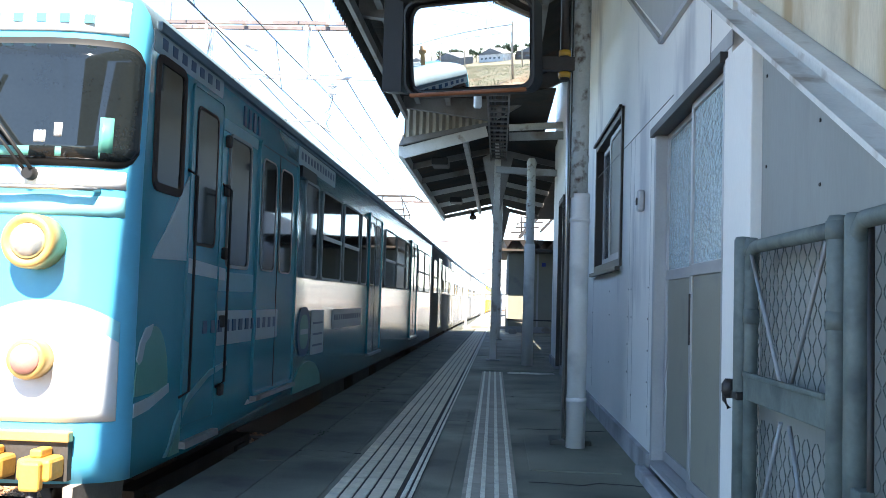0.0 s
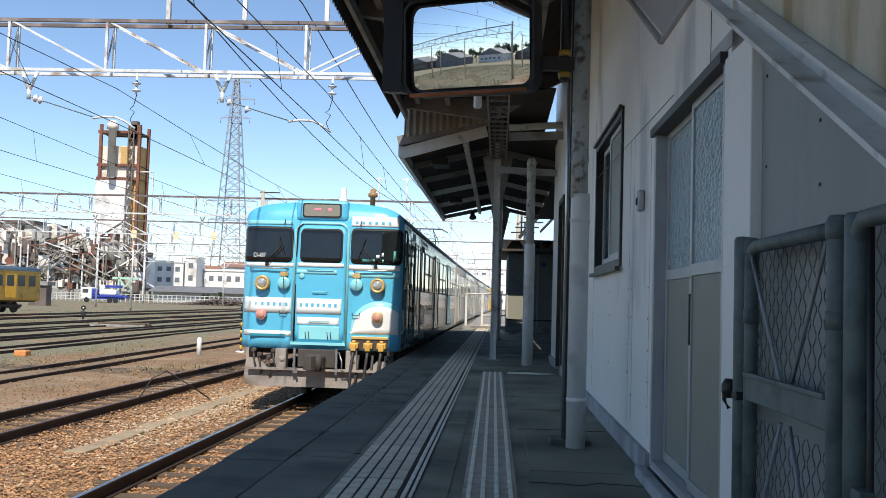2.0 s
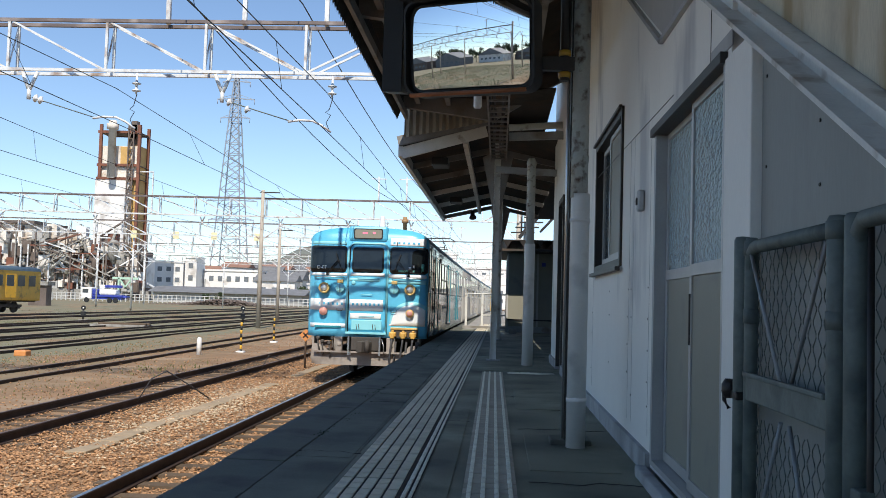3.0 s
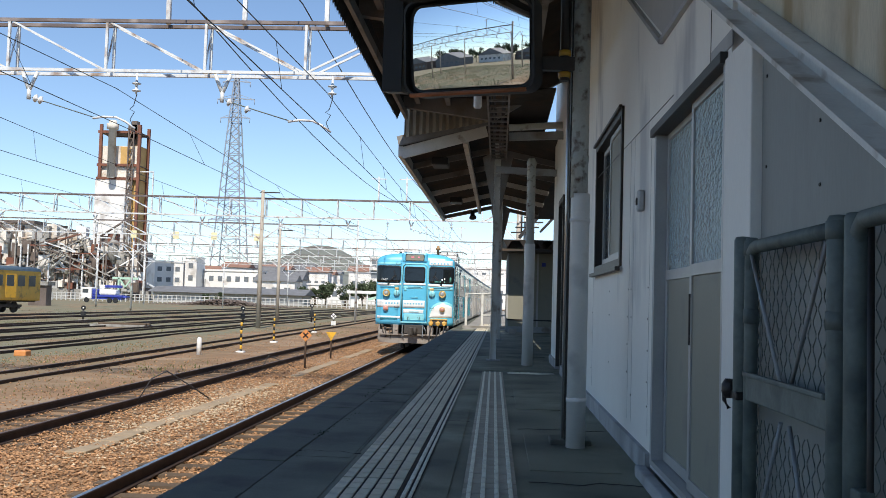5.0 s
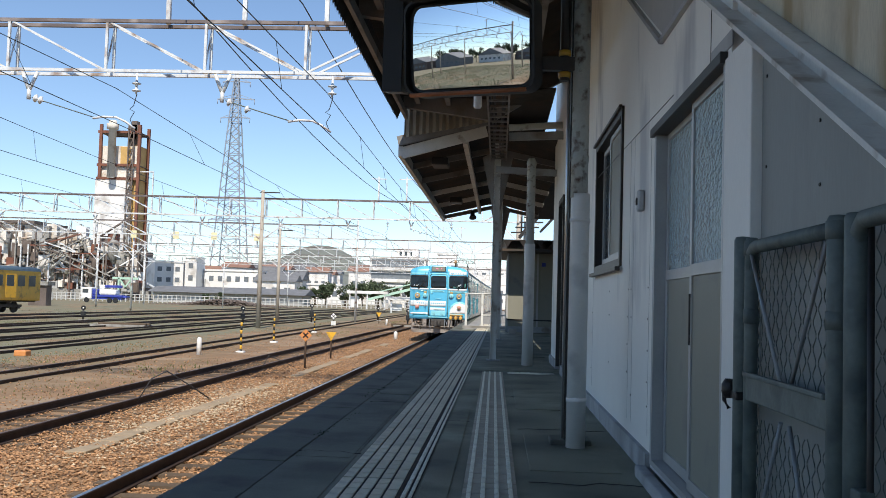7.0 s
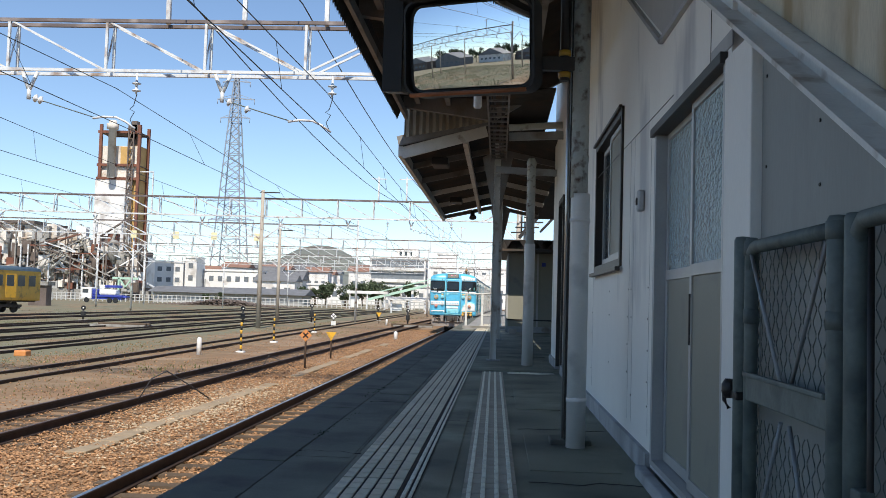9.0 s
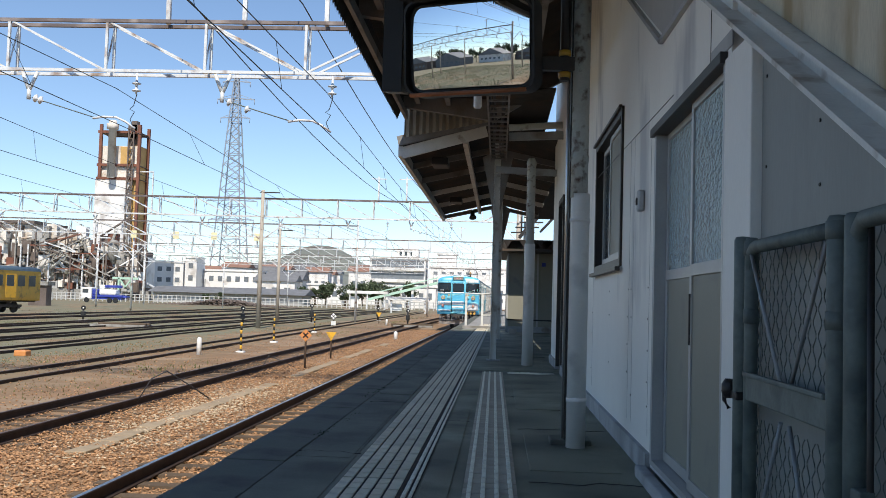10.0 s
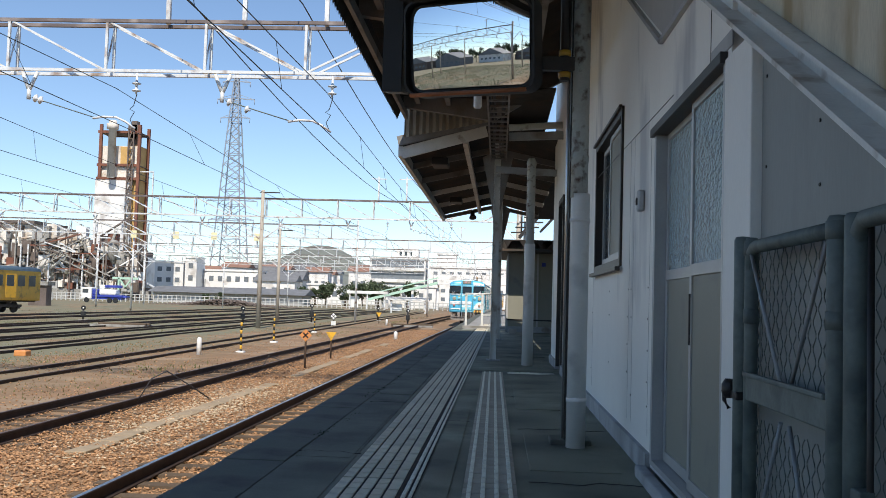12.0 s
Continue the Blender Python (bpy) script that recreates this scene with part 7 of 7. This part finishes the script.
def plant():
    rnd = random.Random(11)
    t = thing("cement_plant", "cluttered rusty cement plant of hoppers, pipes and conveyors", "factory")
    def bx(name, x0, x1, y0, y1, z0, z1, m):
        b = bmnew()
        box(b, x0, x1, y0, y1, z0, z1)
        return part(name, b, m, t)
    bx("hall", -128, -111.5, 224, 240, GZ, 16.5, M_cement)
    bx("hall_roof", -129, -111, 223, 241, 16.5, 17.3, M_plantdk)
    bx("annex", -111.3, -106, 222, 236, GZ, 11, M_bldg)
    bx("dark_hall", -112, -88, 232, 240, GZ, 11, M_plantdk)
    bx("pale_house", -89.5, -84.5, 224, 232, 2.0, 9.4, M_bldg)
    bx("lower_house", -97.5, -92, 222, 230, GZ, 7.2, M_cement)
    bx("retaining_wall", -112, -81, 219, 220, GZ, 1.3, M_conc)
    for i in range(7):
        x = -125 + i * 2.1
        bx("hall_window", x, x + 1.3, 223.8, 224.1, 9.0, 11.2, M_winfar)
        bx("hall_window", x, x + 1.3, 223.8, 224.1, 3.6, 6.0, M_winfar)
    for i in range(230):
        x, y = rnd.uniform(-124, -85), rnd.uniform(218, 223)
        z0 = rnd.uniform(-1, 13 if x < -92 else 3)
        z1 = z0 + rnd.uniform(0.6, 3.4)
        bx("machine_house", x, x + rnd.uniform(0.8, 2.8), y, y + 2, z0, z1, rnd.choice((M_plantdk, M_plantdk, M_conc, M_cement, M_cement, M_plantdk, M_wallgrey, M_bldg, M_rustred)))
    for i in range(14):
        x, y, r = rnd.uniform(-111, -83), rnd.uniform(218, 226), rnd.uniform(0.7, 1.5)
        b = bmnew()
        z = rnd.uniform(2, 8)
        lathe(b, (x, y, z), (0, 0, 1), [(0, 0.3), (2.2, r), (5.0, r), (5.6, r * 0.4)], 14)
        part("hopper", b, rnd.choice((M_cement, M_plantdk, M_conc)), t)
    for i in range(48):
        a = (rnd.uniform(-122, -84), rnd.uniform(217, 222), rnd.uniform(0, 14))
        c = (a[0] + rnd.uniform(-10, 10), a[1] + 1, max(0, a[2] + rnd.uniform(-6, 6)))
        b = bmnew()
        tube(b, a, c, rnd.uniform(0.15, 0.42))
        part("pipe", b, rnd.choice((M_conc, M_conc, M_bldg, M_plantdk, M_cement)), t)
    for i in range(34):
        x, y = -113 + i * 0.95 + rnd.uniform(-0.4, 0.4), rnd.uniform(216, 221)
        h = rnd.uniform(6, 15)
        b = bmnew()
        beam(b, (x, y, GZ), (x, y, h), 0.3, 0.3)
        part("steel_post", b, rnd.choice((M_plantdk, M_plantdk, M_gantry, M_conc)), t)
    for i in range(22):
        x, y, z = rnd.uniform(-113, -88), rnd.uniform(216, 220), rnd.uniform(2, 14)
        b = bmnew()
        beam(b, (x, y, z), (x + rnd.uniform(4, 9), y, z + rnd.choice((0, 0, 2.2, -2.2))), 0.28, 0.28)
        part("steel_beam", b, rnd.choice((M_rustred, M_plantdk, M_gantry)), t)
    for s in (0, 1):
        b = bmnew()
        for dz in (0, 1.4):
            beam(b, (-110 + s * 4, 217, 4 + dz + 6 * s), (-95 + s * 6, 216, 12 + dz - 9 * s), 0.25, 0.25)
        for k in range(10):
            u = k / 9
            x, z = -110 + s * 4 + u * (15 + 2 * s), 4 + 6 * s + u * (8 - 15 * s)
            beam(b, (x, 216.5, z), (x + 0.8, 216.5, z + 1.4), 0.2, 0.2)
        part("conveyor_truss", b, M_conc, t, "pale inclined conveyor truss")
    b = bmnew()
    for x in (-86.5, -83.5):
        beam(b, (x, 215, GZ), (x, 215, 4), 0.4, 0.4)
        beam(b, (x, 215, 4), (x + (1.5 if x < -85 else -1.5), 215, 2), 0.3, 0.3)
    beam(b, (-88, 215, 4), (-82, 215, 4), 0.4, 0.5)
    part("loading_frame", b, M_green, t, "pale green loading frame")


plant()


def pylon():
    t = thing("transmission_pylon", "grey lattice transmission pylon behind the yard", "pylon")
    cx, cy, zt = -99.5, 350.0, 84.0
    def hw(z):
        return 6.3 - 4.1 * min(1, (z + 1) / 62) if z < 61 else 2.2 - 1.7 * (z - 61) / 23
    zs = [-1, 7, 14.5, 21.5, 28, 34, 39.5, 44.5, 49, 53, 57, 61, 65, 69, 73, 77, 81, 84]
    for sx, sy in ((-1, -1), (1, -1), (1, 1), (-1, 1)):
        b = bmnew()
        path_tube(b, [(cx + sx * hw(a), cy + sy * hw(a), a) for a in zs], 0.24, 4)
        part("leg", b, M_pylon, t)
    b = bmnew()
    for a, c in zip(zs, zs[1:]):
        for sy in (-1, 1):
            beam(b, (cx - hw(a), cy + sy * hw(a), a), (cx + hw(c), cy + sy * hw(c), c), 0.24, 0.24)
            beam(b, (cx + hw(a), cy + sy * hw(a), a), (cx - hw(c), cy + sy * hw(c), c), 0.24, 0.24)
            beam(b, (cx - hw(c), cy + sy * hw(c), c), (cx + hw(c), cy + sy * hw(c), c), 0.22, 0.22)
    tagged(part("bracing", b, M_pylon, t), kind="stuff")
    for z, w in ((80.5, 5.2), (74, 7.0), (67, 5.5), (36, 9.5), (29, 8.5)):
        b = bmnew()
        for s in (-1, 1):
            beam(b, (cx, cy, z), (cx + s * w, cy, z - 0.4), 0.36, 0.36)
            beam(b, (cx, cy, z + 1.8), (cx + s * w, cy, z - 0.4), 0.15, 0.15)
            tube(b, (cx + s * w, cy, z - 0.4), (cx + s * w, cy, z - 2.2), 0.12)
        part("crossarm", b, M_pylon, t)


pylon()


def yard_fence():
    f = thing("yard_fence", "white pipe fence along the back of the yard", "fence")
    post = bmnew()
    box(post, -0.09, 0.09, -0.09, 0.09, GZ - 0.1, 0.55)
    me = bpy.data.meshes.new("post")
    post.to_mesh(me)
    post.free()
    me.materials.append(M_fence)
    for k in range(90):
        ob = new("post", me)
        ob.parent = f
        ob.location = (-92 + k * 0.95, 190 + (0 if k < 60 else (k - 60) * 0.25), 0)
    for z in (0.45, -0.15, -0.7):
        b = bmnew()
        beam(b, (-92, 190, z), (-35, 190, z), 0.08, 0.12)
        beam(b, (-35, 190, z), (-7, 197.5, z), 0.08, 0.12)
        part("rail", b, M_fence, f)


yard_fence()


def truck():
    t = thing("truck", "white and navy pump truck with folded boom beside the fence", "truck")
    x, y = -74.4, 168.0
    def bx(name, a, m, bev=0.06):
        b = bmnew()
        box(b, *a, bev=bev)
        return part(name, b, m, t)
    bx("cab", (x, x + 1.9, y, y + 2.2, GZ + 0.6, GZ + 2.7), M_white, 0.2)
    bx("windscreen", (x + 0.25, x + 1.3, y - 0.02, y + 0.05, GZ + 1.7, GZ + 2.4), M_winfar, 0)
    bx("chassis", (x + 1.7, x + 7.3, y + 0.2, y + 2.0, GZ + 0.6, GZ + 1.0), M_bluepaint)
    bx("load_bed", (x + 2.0, x + 7.5, y, y + 2.2, GZ + 1.0, GZ + 1.4), M_bluepaint)
    bx("power_unit", (x + 2.0, x + 3.1, y, y + 2.2, GZ + 1.4, GZ + 2.4), M_bluepaint, 0.1)
    bx("hopper", (x + 3.2, x + 6.3, y + 0.1, y + 2.1, GZ + 1.4, GZ + 2.4), M_white, 0.25)
    bx("turret", (x + 3.0, x + 4.0, y + 0.6, y + 1.6, GZ + 2.4, GZ + 3.2), M_white, 0.2)
    bx("boom", (x + 3.9, x + 7.0, y + 0.8, y + 1.4, GZ + 2.7, GZ + 3.15), M_bluepaint, 0.1)
    bx("outrigger", (x + 6.3, x + 8.2, y + 0.2, y + 2.0, GZ + 0.9, GZ + 1.3), M_bluepaint, 0.1)
    for k in (1.0, 5.2, 6.3):
        b = bmnew()
        lathe(b, (x + k, y - 0.05, GZ + 0.45), (0, 1, 0), [(0, 0.45), (0.3, 0.45)], 16)
        part("wheel", b, M_black, t)


truck()
block(-60.0, -57.7, 120, 121.5, 1.5, 0, 0, wall=M_plantdk, label="small grey corrugated equipment hut in the yard")


def far_stairs():
    t = thing("pedestrian_bridge", "pale green footbridge with long stair flight", "footbridge")
    b = bmnew()
    for y in (205, 208):
        beam(b, (-28, y, 0.8), (-13, y, 4.8), 0.2, 0.45)
        beam(b, (-28, y, 1.9), (-13, y, 5.9), 0.12, 0.12)
    part("flight", b, M_green, t)
    b = bmnew()
    beam(b, (-13, 206.5, 4.9), (9, 206.5, 5.2), 3.0, 1.0)
    beam(b, (-13, 205, 6.4), (9, 205, 6.7), 0.15, 0.4)
    part("deck", b, M_bldg, t)
    for x in (-24, -18.5, -13, -6, 2):
        b = bmnew()
        beam(b, (x, 206.5, GZ), (x, 206.5, 1.6 + max(0, min(4, (x + 24) * 0.27))), 0.5, 0.5)
        part("pier", b, M_bldg, t)


far_stairs()


def leaf_clump(bm, c, r, n, s):
    for _ in range(n):
        d = Vector((random.gauss(0, 1), random.gauss(0, 1), random.gauss(0, 0.8)))
        d = d.normalized() * r * random.uniform(0.35, 1.1)
        p = Vector(c) + d
        a = Vector((random.gauss(0, 1), random.gauss(0, 1), random.gauss(0, 1))).normalized() * s
        b = Vector((random.gauss(0, 1), random.gauss(0, 1), random.gauss(0, 1))).normalized() * s
        bm.faces.new([bm.verts.new(q) for q in (p - a, p + b, p + a, p - b)])


def tree(x, y, h):
    t = thing("tree", "dense dark green roadside tree", "tree", "far trees")
    b = bmnew()
    lathe(b, (x, y, GZ - 0.1), (0, 0, 1), [(0, 0.3), (h * 0.4, 0.2), (h * 0.7, 0.08)], 8)
    for k in range(4):
        a = k * 1.6
        tube(b, (x, y, GZ + h * 0.35), (x + math.cos(a) * h * 0.25, y + math.sin(a) * h * 0.25, GZ + h * 0.6), 0.1, 0.04, 6)
    part("trunk", b, M_bark, t)
    b = bmnew()
    for k in range(9):
        leaf_clump(b, (x + random.gauss(0, h * 0.2), y + random.gauss(0, h * 0.2), GZ + h * random.uniform(0.45, 0.9)), h * random.uniform(0.14, 0.24), 110, h * 0.045)
    part("crown", b, M_leaf, t)


for x, y, h in ((-33, 232, 5.6), (-29.5, 236, 6.2), (-26, 233, 5.2), (-38, 238, 4.6), (-46, 240, 4.2), (-50, 236, 3.6), (-22.5, 238, 6.0), (-60, 205, 2.6), (-64, 208, 2.2), (-42, 233, 5.4), (-36, 241, 6.0), (-44, 244, 5.6), (-31, 243, 6.6), (-48, 232, 4.8)):
    tree(x, y, h)


def mound():
    b = bmnew()
    for _ in range(2600):
        x = random.gauss(-51, 4.5)
        stone(b, x, 178 + random.gauss(0, 1.5), GZ + random.uniform(0, 1.1) * math.exp(-((x + 51) / 6) ** 2), random.uniform(0.12, 0.4))
    tagged(part("scrap_heap", b, M_plantdk), "low dark heap of scrap and brush by the fence", "heap", kind="stuff")


mound()


# ---- behind the viewpoint, seen in the mirror ----
def behind():
    for x0, x1, y, z1, m, lab in ((-70, -52, -95, 3.4, M_bldg, "pale workshop with grey gable roof behind the station"), (-50, -24, -110, 3.6, M_plantdk, "dark long depot shed with gable roof"), (-98, -74, -80, 3.2, M_roofgrey, "grey depot shed with gable roof"), (-22, -6, -118, 3.0, M_bldg, "pale shed with low grey roof"), (-128, -102, -74, 3.6, M_plantdk, "dark shed with low gable roof")):
        t = thing("depot_shed", lab, "shed", "depot sheds")
        b = bmnew()
        box(b, x0, x1, y - 14, y, GZ, z1)
        part("wall", b, m, t)
        b = bmnew()
        prism(b, [(x0 - 0.6, z1), (x1 + 0.6, z1), ((x0 + x1) / 2, z1 + 4.0)], "y", y - 14.6, y + 0.6)
        part("roof", b, M_roofgrey, t)
        windows_on(t, x0 + 1, x1 - 1, y + 0.05, GZ + 1, z1 - 1, 5, 1)
    for x, y, h in ((-58, -128, 11), (-70, -126, 12), (-46, -134, 12), (-34, -136, 11), (-84, -112, 11), (-22, -140, 12), (-98, -104, 12), (-110, -100, 11)):
        tree(x, y, h)
    for x, y, top in ((-30, -30, 7.5), (-38, -25, 7.0), (-20, -45, 8.0), (-45, -35, 7.5), (-26, -60, 7.5)):
        mast(x, y, top)
    b = bmnew()
    for _ in range(60000):
        x, y = random.uniform(-60, -8), random.uniform(-60, 2)
        h, a = random.uniform(0.05, 0.15), random.uniform(0, 6.28)
        p, w = Vector((x, y, GZ - 0.02)), Vector((math.cos(a), math.sin(a), 0)) * h * 0.5
        b.faces.new([b.verts.new(q) for q in (p - w, p + w, p + Vector((random.uniform(-0.3, 0.3) * h, 0, h)))])
    tagged(part("grass", b, M_grass), "tall pale weeds behind the station tracks", "grass", kind="stuff")
    w = bmnew()
    box(w, 1.3, 7.0, -14.2, -14.0, 0.0, 5.0)
    box(w, 2.8, 3.0, -14.0, 4.0, 0.0, 5.0)
    box(w, 3.0, 7.0, -14.0, 4.0, 5.0, 5.1)
    # unseen wall added to keep sunlit ground out of the train-side reflections
    box(w, 5.5, 5.7, 17.3, 75.0, 0.0, 4.2)
    struct("wall_rear", w, M_wallgrey, "plain unseen walls added to close off the platform")


behind()

motions()
